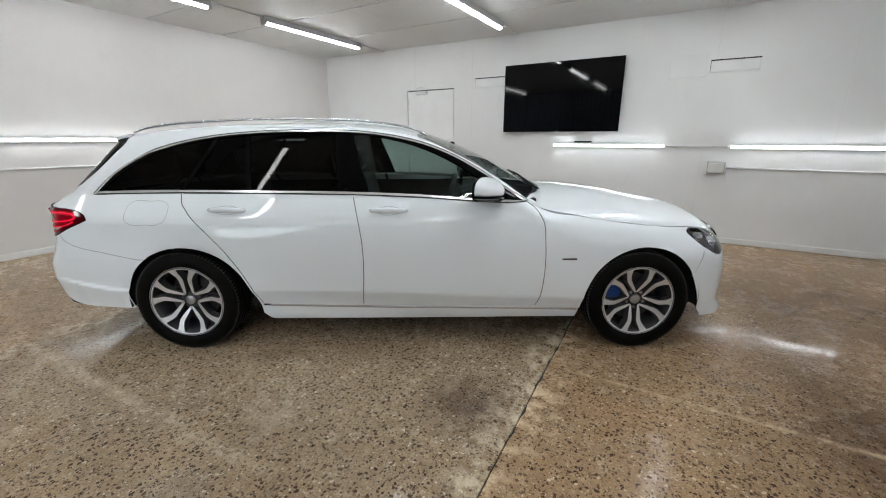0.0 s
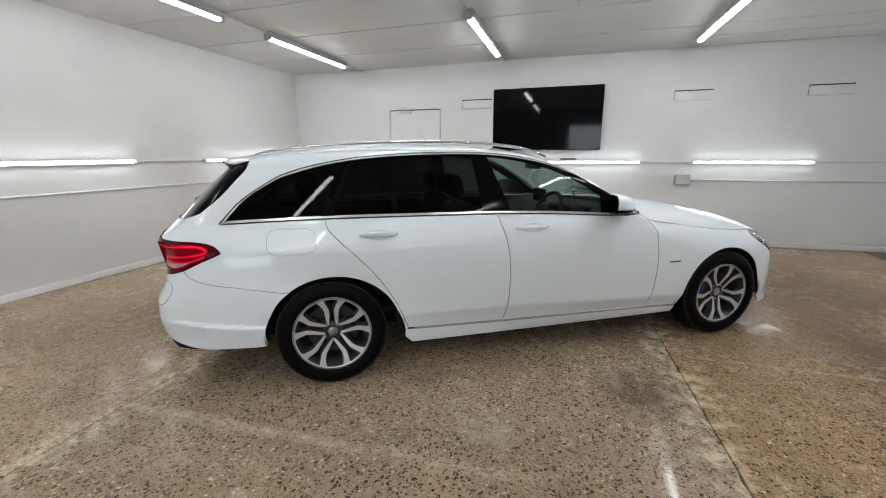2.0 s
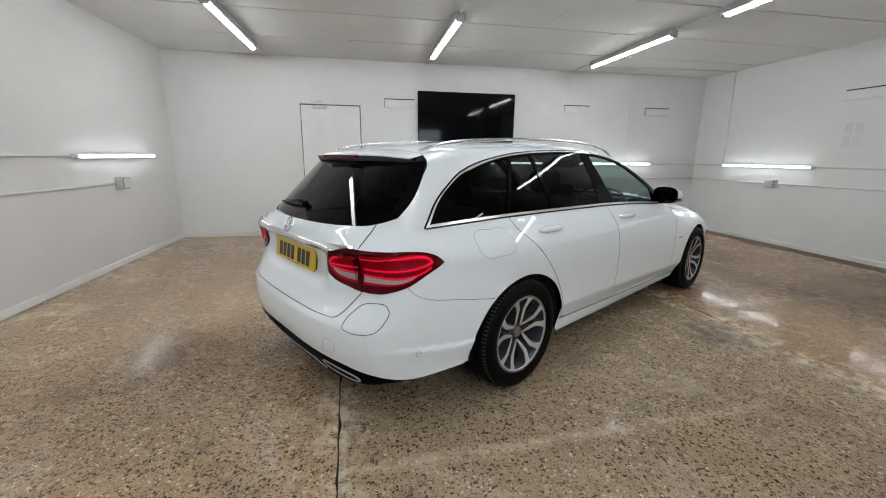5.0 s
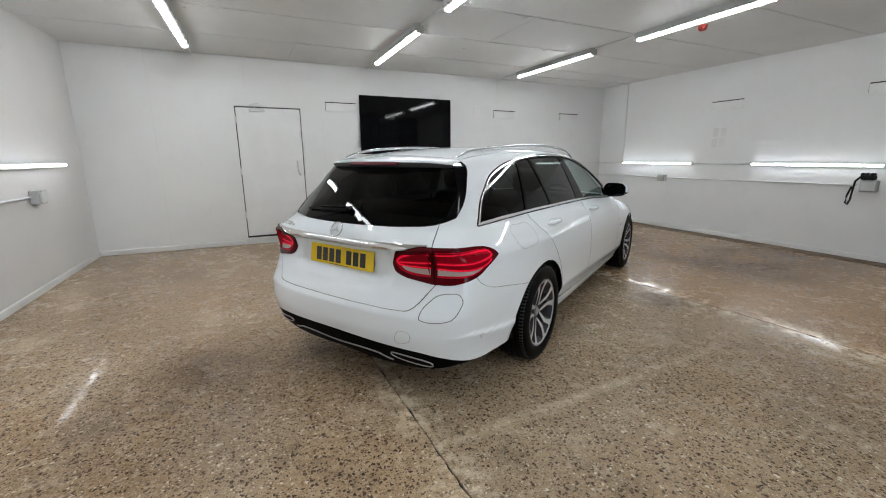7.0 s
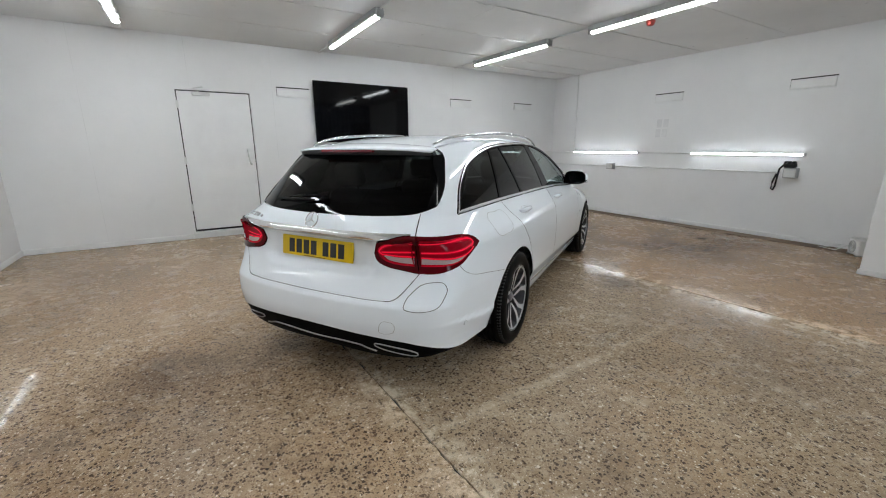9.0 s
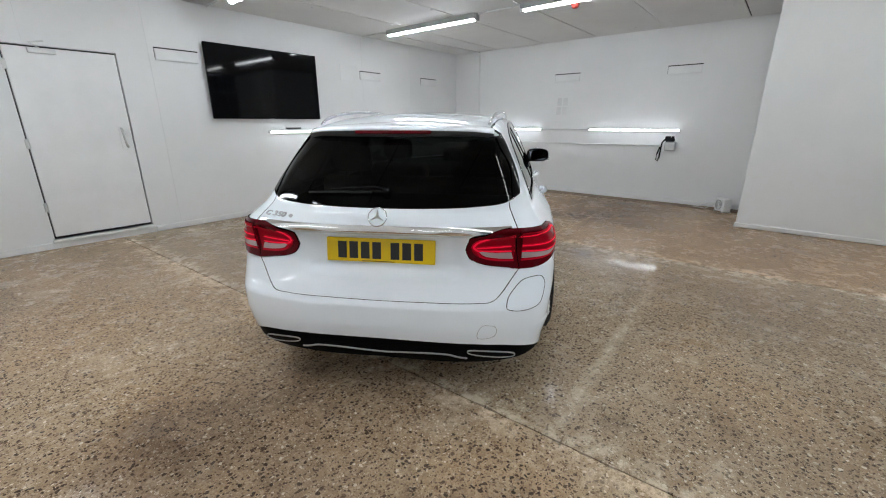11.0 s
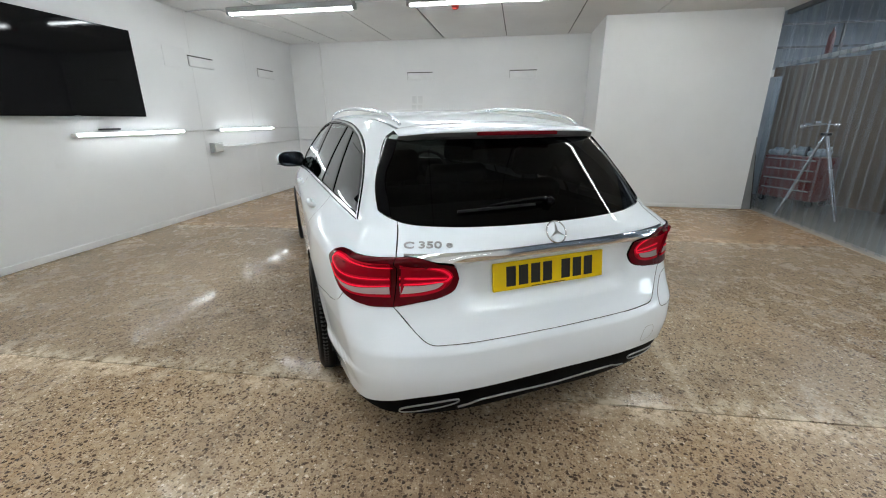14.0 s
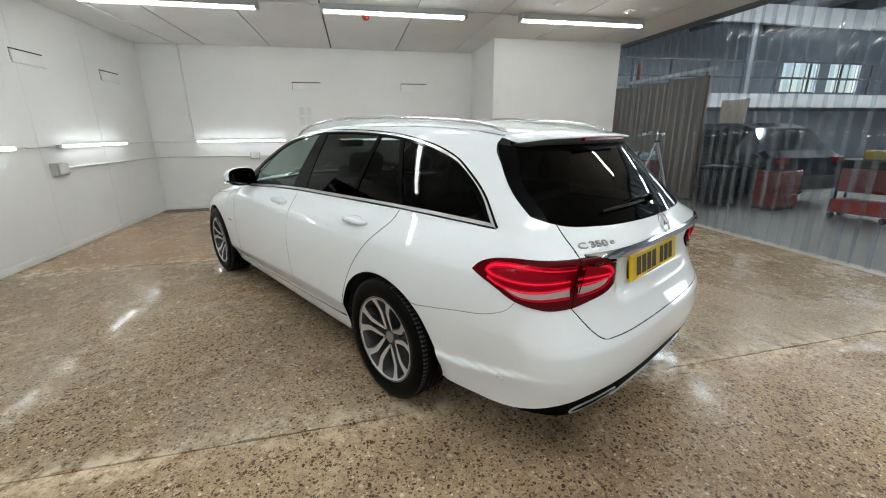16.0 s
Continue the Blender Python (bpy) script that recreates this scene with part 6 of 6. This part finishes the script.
pair("window_divider", joined(C([(0.398, 1.008), (0.428, 1.008)]), C([(0.428, 1.008), (0.388, 1.337)], straight=True), C([(0.388, 1.337), (0.358, 1.334)]), C([(0.358, 1.334), (0.398, 1.008)], straight=True)), BLACK_GLOSS, car, lift=0.001, depth=0.006, gap=0.0, cell=0.02)
pair("mirror_triangle", joined(C([(1.80, 0.962), (2.02, 0.955)]), C([(2.02, 0.955), (1.815, 1.085)], straight=True), C([(1.815, 1.085), (1.80, 0.962)], straight=True)), BLACK_GLOSS, car, lift=0.002, depth=0.006, gap=0.0, cell=0.02)

# Roof, windscreen and bonnet.
half = curve(eaves[:8])
front = curve([(1.45, 0.582), (1.44, 0.50), (1.465, 0.25), (1.475, 0.0)])
back = curve([(-0.455, 0.0), (-0.445, 0.30), (-0.425, 0.480)])
left = np.concatenate([half, front])
panel("roof", joined(np.concatenate([back, left]), mirrored(np.concatenate([back, left]), True)), PAINT, car, over=True, depth=0.012)
screen_side = curve(eaves[7:])
foot = curve([(2.12, 0.725), (2.170, 0.60), (2.210, 0.50), (2.262, 0.30), (2.288, 0.0)])
head = front[::-1]
left = np.concatenate([head, screen_side, foot])
panel("windscreen", joined(left, mirrored(left, True)), GLASS_SCREEN, car, over=True, lift=-0.003, depth=0.004)
lip = curve([(2.330, 0.0), (2.300, 0.30), (2.230, 0.50), (2.178, 0.60), (2.150, 0.67), (2.13, 0.724)])
left = np.concatenate([foot[::-1], lip[::-1]])
panel("scuttle", joined(left, mirrored(left, True)), BLACK_PLASTIC, car, over=True, lift=-0.022)
nose_edge = curve([(3.42, 0.615), (3.50, 0.40), (3.545, 0.20), (3.555, 0.0)])
left = np.concatenate([lip, curve([(2.13, 0.724)] + bonnet_edge[1:]), nose_edge])
panel("bonnet", joined(left, mirrored(left, True)), PAINT, car, over=True)
for s in (1, -1):
    arm_line = [Vector(p) + Vector((0, 0, d)) for p, d in zip(top_skin(np.array([2.30, 2.24, 2.19, 2.15]), np.array([0.34, 0.28, 0.05, -0.15]) * s), (-0.004, 0.006, 0.010, 0.008))]
    part("front_wiper", tube(arm_line, 0.008, 8), BLACK_PLASTIC, car, smooth=True)

# Nose: headlights, grille and bumper.
head_out = joined(C([(3.145, 0.752), (3.185, 0.773)]), curve(on_top(bonnet_edge[5:])), C([(3.445, 0.68), (3.43, 0.635), (3.385, 0.612), (3.33, 0.622), (3.245, 0.664), (3.19, 0.705), (3.145, 0.752)]))
for ob in pair("headlight", head_out, HEAD_LENS, car, lift=0.002, depth=0.01, cell=0.03):
    ob["label"] = "clear headlight lens over dark lamps"
for s in (1, -1):
    o = inside(head_out, 0.97, 0.95)
    panel("headlight_bowl", o if s > 0 else mirrored(o), worn("headlight_inside_%s" % ("left" if s > 0 else "right"), (0.10, 0.10, 0.11), 0.2, 0.7), car, lift=-0.03, depth=0.01)
    for x, z in ((3.25, 0.712), (3.36, 0.675)):
        p = skin(*on_side([(x, z)]).T)[0]
        bm = bmesh.new()
        bmesh.ops.create_icosphere(bm, subdivisions=3, radius=0.033)
        part("lamp_lens", bm, SATIN, car, smooth=True).location = (p[0] - 0.02, s * (p[1] - 0.035), p[2])
mid = np.array([[Q_NOSE + Q_SIDE, 0.66], [Q_NOSE + Q_SIDE, 0.20]])
front_out = joined(C([arch_f[-3], arch_f[-2], arch_f[-1], (3.30, 0.195)]), curve(np.array([on_side([(3.30, 0.195)])[0], mid[1]])), curve(mid[::-1]), curve(np.array([mid[0], on_side([(3.43, 0.625)])[0], on_side([(3.385, 0.608)])[0], on_side([(3.33, 0.618)])[0], on_side([(3.245, 0.664)])[0]])))
pair("front_bumper", front_out, PAINT, car, gap=0.0005, cell=0.022)
grille = part("grille", lathe([(0.0, 0.0), (0.30, 0.0), (0.31, 0.02), (0.0, 0.03)], 32, "x"), BLACK_GLOSS, car)
grille.matrix_basis = Matrix.Translation((3.60, 0, 0.62)) @ Matrix.Diagonal((1, 1.25, 0.33, 1))
for s in (1, -1):
    part("wing_badge", block((2.335, s * 0.884 - 0.006, 0.598), (2.43, s * 0.884 + 0.006, 0.611), 0.004, 2), DISC, car, "small dark badge on the front wing")

# Flaps and handles.
flap = on_side([(-0.325, 0.878), (-0.318, 0.925), (-0.285, 0.943), (-0.19, 0.944), (-0.10, 0.942), (-0.068, 0.925), (-0.060, 0.880), (-0.068, 0.838), (-0.100, 0.820), (-0.19, 0.814), (-0.285, 0.818), (-0.316, 0.838)])
line = closed(flap) * (-1, 1)
ribbon("filler_flap_line", np.concatenate([line, line[:1]]), 0.0022, GREY_PLASTIC, car, 0.0004)
flap = on_tail([(-0.772, 0.640), (-0.755, 0.667), (-0.71, 0.672), (-0.665, 0.662), (-0.628, 0.628), (-0.598, 0.575), (-0.600, 0.546), (-0.63, 0.536), (-0.70, 0.535), (-0.748, 0.549), (-0.768, 0.59)])
line = closed(flap)
ribbon("charge_flap_line", np.concatenate([line, line[:1]]), 0.0028, GAP, car, 0.0005)
flap = on_tail([(-0.545, 0.467), (-0.49, 0.470), (-0.477, 0.455), (-0.47, 0.405)])
ribbon("tow_eye_line", curve(np.concatenate([flap, on_tail([(-0.545, 0.415), (-0.555, 0.45), (-0.545, 0.467)])])), 0.002, GREY_PLASTIC, car, 0.0004)
for s in (1, -1):
    for x0 in (0.298, 1.277):
        pts = []
        for u in np.linspace(-1, 1, 13):
            xx = x0 + 0.112 * u
            zz = 0.898 + 0.006 * (1 - u * u)
            base = skin(*on_side([(xx, zz)]).T)[0]
            pts.append((xx, s * (base[1] - 0.006 + 0.034 * (1 - abs(u) ** 3.2)), zz))
        hb = tube(pts, [0.009 + 0.008 * (1 - abs(u) ** 4) for u in np.linspace(-1, 1, 13)], 10, True, 1.0)
        h = part("door_handle", hb, PAINT, car, "white door handle", smooth=True)
        cup = on_side([(x0 + 0.075 * math.cos(a), 0.897 + 0.024 * math.sin(a)) for a in np.linspace(0, 2 * math.pi, 20, endpoint=False)]) * (s, 1)
        ribbon("handle_cup_line", np.concatenate([cup, cup[:1]]), 0.002, GREY_PLASTIC, h, 0.0004)

# Roof rails.
for s in (1, -1):
    rail_pts = [(-0.425, 0.470, 1.352), (-0.36, 0.478, 1.372), (-0.2, 0.490, 1.398), (0.1, 0.508, 1.421), (0.5, 0.528, 1.436), (0.85, 0.540, 1.434), (1.15, 0.547, 1.418), (1.35, 0.550, 1.390), (1.45, 0.551, 1.362), (1.50, 0.551, 1.340)]
    c = curve(rail_pts, 0.04)
    radii = [0.007 + 0.005 * min(1, 8 * min(i, len(c) - 1 - i) / len(c)) for i in range(len(c))]
    part("roof_rail", tube([(x, s * y, z) for x, y, z in c], radii, 10, True, 0.85), SATIN, car, "satin silver roof rail", smooth=True)

# Door mirrors.
for s in (1, -1):
    k = lambda t, e: math.copysign(abs(t) ** e, t)

    def shell(z0, z1, grow=1.0):
        """A slice of the mirror's rounded housing between two heights."""
        bm = bmesh.new()
        bmesh.ops.create_uvsphere(bm, u_segments=28, v_segments=22, radius=1.0)
        for v in bm.verts:
            x, y, z = v.co
            x, y, z = max(k(x, 0.85), -0.10), k(y, 0.72), min(max(k(z, 0.82), z0), z1)
            v.co = (-0.052 + (0.128 + 0.008 * y) * grow * x * (1 - 0.28 * max(0, y)) * (1 - 0.16 * max(0, z)), 0.120 * grow * y, (0.070 - 0.008 * y) * z)
        return bm

    mir = part("door_mirror", shell(-0.34, 1.0), PAINT, car, "white door mirror with a black foot", smooth=True)
    mir.matrix_basis = Matrix.Translation((1.880, s * 0.930, 1.030)) @ Matrix.Diagonal((1, s, 1, 1)) @ pose(0, 0, 0, 0, 0, 24)
    part("indicator", shell(-0.60, -0.35, 0.985), BLACK_GLOSS, mir, "dark indicator strip", smooth=True)
    part("lower_band", shell(-0.74, -0.61), PAINT, mir, smooth=True)
    part("lower_shell", shell(-1.0, -0.75, 0.99), BLACK_GLOSS, mir, smooth=True)
    glass = prism([(0.099 * math.copysign(abs(math.cos(a)) ** 0.7, math.cos(a)), 0.052 * math.copysign(abs(math.sin(a)) ** 0.7, math.sin(a))) for a in np.linspace(0, 2 * math.pi, 28, endpoint=False)], -0.004, "x", -0.0735)
    part("mirror_glass", glass, MIRROR, mir, "mirror glass")
    rimo = prism([(0.119 * math.copysign(abs(math.cos(a)) ** 0.7, math.cos(a)), 0.067 * math.copysign(abs(math.sin(a)) ** 0.7, math.sin(a))) for a in np.linspace(0, 2 * math.pi, 28, endpoint=False)], 0.014, "x", -0.0740)
    part("mirror_surround", rimo, BLACK_GLOSS, mir)
    arm = tube([(1.94, s * 0.79, 0.965), (1.93, s * 0.85, 0.968), (1.92, s * 0.90, 0.985)], [0.035, 0.028, 0.034], 10, True, 0.6)
    part("mirror_foot", arm, BLACK_GLOSS, car, smooth=True)


# Wheels.
def wheel(x, s, front):
    hub = part("wheel", lathe([(0.205, -0.105), (0.222, -0.105), (0.226, -0.09), (0.212, -0.07), (0.205, 0.0), (0.206, 0.06), (0.217, 0.083), (0.225, 0.094), (0.229, 0.099), (0.229, 0.104), (0.222, 0.106), (0.214, 0.098), (0.203, 0.07), (0.197, 0.0), (0.198, -0.09)], 72, "y", True), RIM_GREY, car, "alloy wheel with five twin spokes", smooth=True)
    hub.matrix_basis = Matrix.Translation((x, s * 0.782, 0.325)) @ Matrix.Diagonal((1, s, 1, 1)) @ pose(0, 0, 0, 0, 0 if s < 0 else 4, 0)
    tread = [(0.224, -0.100), (0.235, -0.112), (0.262, -0.117), (0.295, -0.113), (0.312, -0.101), (0.319, -0.085)]
    for a in (-0.06, -0.02, 0.02, 0.06):
        tread += [(0.3235, a - 0.017), (0.3245, a), (0.3235, a + 0.0145), (0.317, a + 0.0155), (0.317, a + 0.0205)]
    tread += [(0.319, 0.085), (0.312, 0.101), (0.295, 0.113), (0.262, 0.117), (0.235, 0.112), (0.224, 0.100)]
    part("tyre", lathe(tread, 80, "y"), TYRE, hub, "black tyre", smooth=True)
    bm = bmesh.new()
    for k in range(90):
        for e in (-1, 1):
            a = 2 * math.pi * (k + (0.25 if e > 0 else 0)) / 90
            m = Matrix.Rotation(-a, 4, "Y") @ Matrix.Translation((0.3148, e * 0.086, 0)) @ Matrix.Rotation(e * 0.35, 4, "Y")
            bmesh.ops.create_cube(bm, size=1.0, matrix=m @ Matrix.Diagonal((0.006, 0.026, 0.013, 1)))
    tb = part("tread", bm, TREAD, hub)
    tb["kind"] = "stuff"
    part("rim_edge", lathe([(0.214, 0.1045), (0.2285, 0.1050), (0.2295, 0.102), (0.2285, 0.099), (0.213, 0.100)], 72, "y", True), RIM_FACE, hub, "bright rim edge", smooth=True)
    part("brake_disc", lathe([(0.0, -0.02), (0.155, -0.02), (0.155, 0.006), (0.085, 0.006), (0.075, 0.03), (0.0, 0.03)], 48, "y"), DISC, hub)
    part("wheel_back", lathe([(0.0, -0.07), (0.200, -0.07), (0.200, -0.066), (0.0, -0.066)], 32, "y"), LINER, hub)
    # Each spoke: a grey body and a bright machined face.
    for k in range(5):
        for e in (-1, 1):
            base = math.radians(72 * k + (90 if front and s < 0 else -90))
            stations = [(0.045, 0.055, 0.0062, 0.062), (0.0686, 0.250, 0.0095, 0.068), (0.0936, 0.349, 0.0118, 0.074), (0.119, 0.402, 0.0134, 0.079), (0.1445, 0.432, 0.0148, 0.084), (0.170, 0.398, 0.0162, 0.089), (0.192, 0.360, 0.0185, 0.094), (0.207, 0.338, 0.0235, 0.097), (0.219, 0.325, 0.0340, 0.099)]
            body, face = bmesh.new(), bmesh.new()
            rows, tops = [], []
            for r_, da, w_, y_ in stations:
                a = base + e * da
                c_, t_ = Vector((math.cos(a), 0, math.sin(a))), Vector((-math.sin(a), 0, math.cos(a)))
                o = c_ * r_
                back = w_ + 0.0075
                rows.append([body.verts.new(o - t_ * back + Vector((0, y_ - 0.045, 0))), body.verts.new(o - t_ * w_ + Vector((0, y_, 0))), body.verts.new(o + t_ * w_ + Vector((0, y_, 0))), body.verts.new(o + t_ * back + Vector((0, y_ - 0.045, 0)))])
                tops.append([face.verts.new(o - t_ * w_ * 0.90 + Vector((0, y_ + 0.0012, 0))), face.verts.new(o + t_ * w_ * 0.90 + Vector((0, y_ + 0.0012, 0)))])
            for a_, b_ in zip(rows, rows[1:]):
                for i in range(4):
                    body.faces.new((a_[i], a_[(i + 1) % 4], b_[(i + 1) % 4], b_[i]))
            for a_, b_ in zip(tops, tops[1:]):
                face.faces.new((a_[0], a_[1], b_[1], b_[0]))
            sp = part("spoke", body, RIM_GREY, hub)
            part("spoke_face", face, RIM_FACE, sp)
    part("hub_boss", lathe([(0.0, 0.056), (0.036, 0.056), (0.044, 0.050), (0.058, 0.050), (0.066, 0.040), (0.070, 0.0), (0.0, 0.0)], 40, "y"), RIM_GREY, hub, smooth=False)
    for k in range(5):
        a = math.radians(72 * k + 54)
        part("bolt", lathe([(0.0, 0.052), (0.009, 0.052), (0.010, 0.066), (0.0, 0.068)], 8, "y"), STEEL, hub).location = (0.055 * math.cos(a), 0.0, 0.055 * math.sin(a))
    part("centre_cap", lathe([(0.0, 0.069), (0.026, 0.069), (0.031, 0.066), (0.032, 0.055), (0.0, 0.055)], 32, "y"), STEEL, hub, "round grey centre cap", smooth=True)
    if front:
        bm = bmesh.new()
        inner, outer_ = [], []
        for side_y in (0.0, 0.046):
            for a in np.radians(np.linspace(135, 190, 9) if s < 0 else np.linspace(-10, 45, 9)):
                inner.append(bm.verts.new((0.098 * math.cos(a), side_y, 0.098 * math.sin(a))))
                outer_.append(bm.verts.new((0.180 * math.cos(a), side_y, 0.180 * math.sin(a))))
        n_ = 9
        for i in range(n_ - 1):
            bm.faces.new((inner[i], inner[i + 1], outer_[i + 1], outer_[i]))
            bm.faces.new((inner[n_ + i], outer_[n_ + i], outer_[n_ + i + 1], inner[n_ + i + 1]))
            bm.faces.new((outer_[i], outer_[i + 1], outer_[n_ + i + 1], outer_[n_ + i]))
            bm.faces.new((inner[i], inner[n_ + i], inner[n_ + i + 1], inner[i + 1]))
        for i in (0, n_ - 1):
            bm.faces.new((inner[i], outer_[i], outer_[n_ + i], inner[n_ + i]))
        part("brake_caliper", bm, CALIPER, hub, "blue brake caliper")
    return hub


for s in (1, -1):
    wheel(AX_R - 0.02, s, False)
    wheel(AX_F - 0.015, s, True)

# What closes the car inside: arch liners, floor pan and dark inner walls.
for cx in (AX_R - 0.01, AX_F):
    for s in (1, -1):
        bm = bmesh.new()
        rings = []
        for y in (0.50, 0.845):
            rings.append([bm.verts.new((cx + 0.395 * math.cos(a), s * y, 0.33 + 0.362 * math.sin(a))) for a in np.linspace(math.radians(-9), math.radians(189), 24)])
        for i in range(23):
            bm.faces.new((rings[0][i], rings[0][i + 1], rings[1][i + 1], rings[1][i]))
        bm.faces.new(rings[0])
        part("arch_liner", bm, LINER, car)
bm = block((0.46, -0.72, 0.19), (2.46, 0.72, 0.22))
add_box(bm, (-0.86, -0.60, 0.235), (-0.33, 0.60, 0.27))
add_box(bm, (-0.40, -0.50, 0.20), (3.3, 0.50, 0.25))
add_box(bm, (3.2, -0.60, 0.20), (3.45, 0.60, 0.26))
part("floor_pan", bm, LINER, car)


def inner_wall(name, z0, z1, q0, q1, inset_):
    q, z = np.meshgrid(np.linspace(q0, q1, 60), np.linspace(z0, z1, 10))
    p = skin(q.ravel(), z.ravel())
    p = p - inset_ * normals_of(p)
    f = [(j * 60 + i, j * 60 + i + 1, j * 60 + 61 + i, j * 60 + 60 + i) for j in range(9) for i in range(59)]
    return part(name, mesh_of(name, p.tolist(), f), CABIN, car)


for s in (1, -1):
    inner_wall("door_lining", 0.66, 0.955, s * 0.02, s * (Q_SIDE + 2.15 - FAN_R), 0.045)
    inner_wall("lower_lining", 0.30, 0.66, s * (Q_SIDE + 0.46 - FAN_R), s * (Q_SIDE + 2.42 - FAN_R), 0.045)
inner_wall("bumper_beam", 0.30, 0.56, -0.75, 0.75, 0.05)
bm = bmesh.new()
cols = []
for x in np.linspace(-0.40, 1.40, 16):
    w_ = float(np.interp(x, [-0.4, 0.2, 1.0, 1.45], [0.44, 0.50, 0.545, 0.55]))
    cols.append([bm.verts.new((x, y, float(roof_line(x)) - 0.045 * (y / 0.6) ** 2 - 0.028)) for y in np.linspace(-w_, w_, 9)])
for a, b in zip(cols, cols[1:]):
    for i in range(8):
        bm.faces.new((a[i], a[i + 1], b[i + 1], b[i]))
part("headlining", bm, HEADLINER, car, smooth=True)

# Cabin.
part("cabin_floor", block((-0.75, -0.70, 0.36), (2.2, 0.70, 0.40)), CABIN, car)
part("load_cover", block((-0.80, -0.62, 0.90), (-0.12, 0.62, 0.925), 0.008, 1), CABIN, car)


def shaped(lo, hi, bevel, m, name, material, parent):
    ob = part(name, block(lo, hi, bevel, 4), material, parent, smooth=True)
    ob.matrix_basis = m
    return ob


def seat(x, y, width, head):
    base = shaped((-0.26, -width / 2, 0.0), (0.26, width / 2, 0.17), 0.06, pose(x, y, 0.44, 0, -5, 0), "seat_cushion", LEATHER, car)
    back = shaped((-0.07, -width / 2, 0.0), (0.07, width / 2, 0.56), 0.055, pose(x - 0.24, y, 0.48, 0, -16, 0), "seat_back", LEATHER, car)
    for yy in head:
        h = shaped((-0.05, -0.13, 0.0), (0.05, 0.13, 0.17), 0.05, pose(0.0, yy, 0.60, 0, 4, 0), "headrest", LEATHER, back)
        for d in (-0.05, 0.05):
            part("headrest_rod", tube([(0, d, -0.08), (0, d, 0.02)], 0.006, 6), CHROME, h)


seat(1.30, 0.37, 0.52, (0.0,))
seat(1.30, -0.37, 0.52, (0.0,))
seat(0.30, 0.0, 1.28, (-0.42, 0.42))
dash = prism([(1.72, 0.62), (1.70, 0.84), (1.80, 0.93), (2.02, 0.955), (2.20, 0.95), (2.24, 0.60)], 1.38, "y", -0.69)
part("dashboard", dash, CABIN, car)
part("instrument_hood", block((1.72, -0.56, 0.90), (1.90, -0.20, 0.985), 0.03, 3), CABIN, car)
part("centre_screen", block((1.74, -0.10, 0.96), (1.765, 0.10, 1.07), 0.006, 2), BLACK_GLOSS, car)
part("centre_console", block((1.0, -0.13, 0.40), (1.75, 0.13, 0.66), 0.03, 2), CABIN, car)
ring_pts = [(0.185 * math.cos(a), 0.185 * math.sin(a)) for a in np.linspace(0, 2 * math.pi, 33)]
steer = part("steering_wheel", tube([(0, a, b) for a, b in ring_pts], 0.015, 8, False), LEATHER, car, smooth=True)
steer.matrix_basis = pose(1.62, -0.37, 0.90, 0, 24, 0)
part("steering_boss", block((-0.01, -0.07, -0.06), (0.05, 0.07, 0.05), 0.02, 2), CABIN, steer)
for a in (-1, 1):
    part("steering_spoke", block((0.0, min(0, a * 0.18), -0.02), (0.016, max(0, a * 0.18), 0.02), 0.004, 1), SATIN, steer)
part("inside_mirror", block((1.66, -0.12, 1.235), (1.70, 0.12, 1.295), 0.014, 3), BLACK_PLASTIC, car)
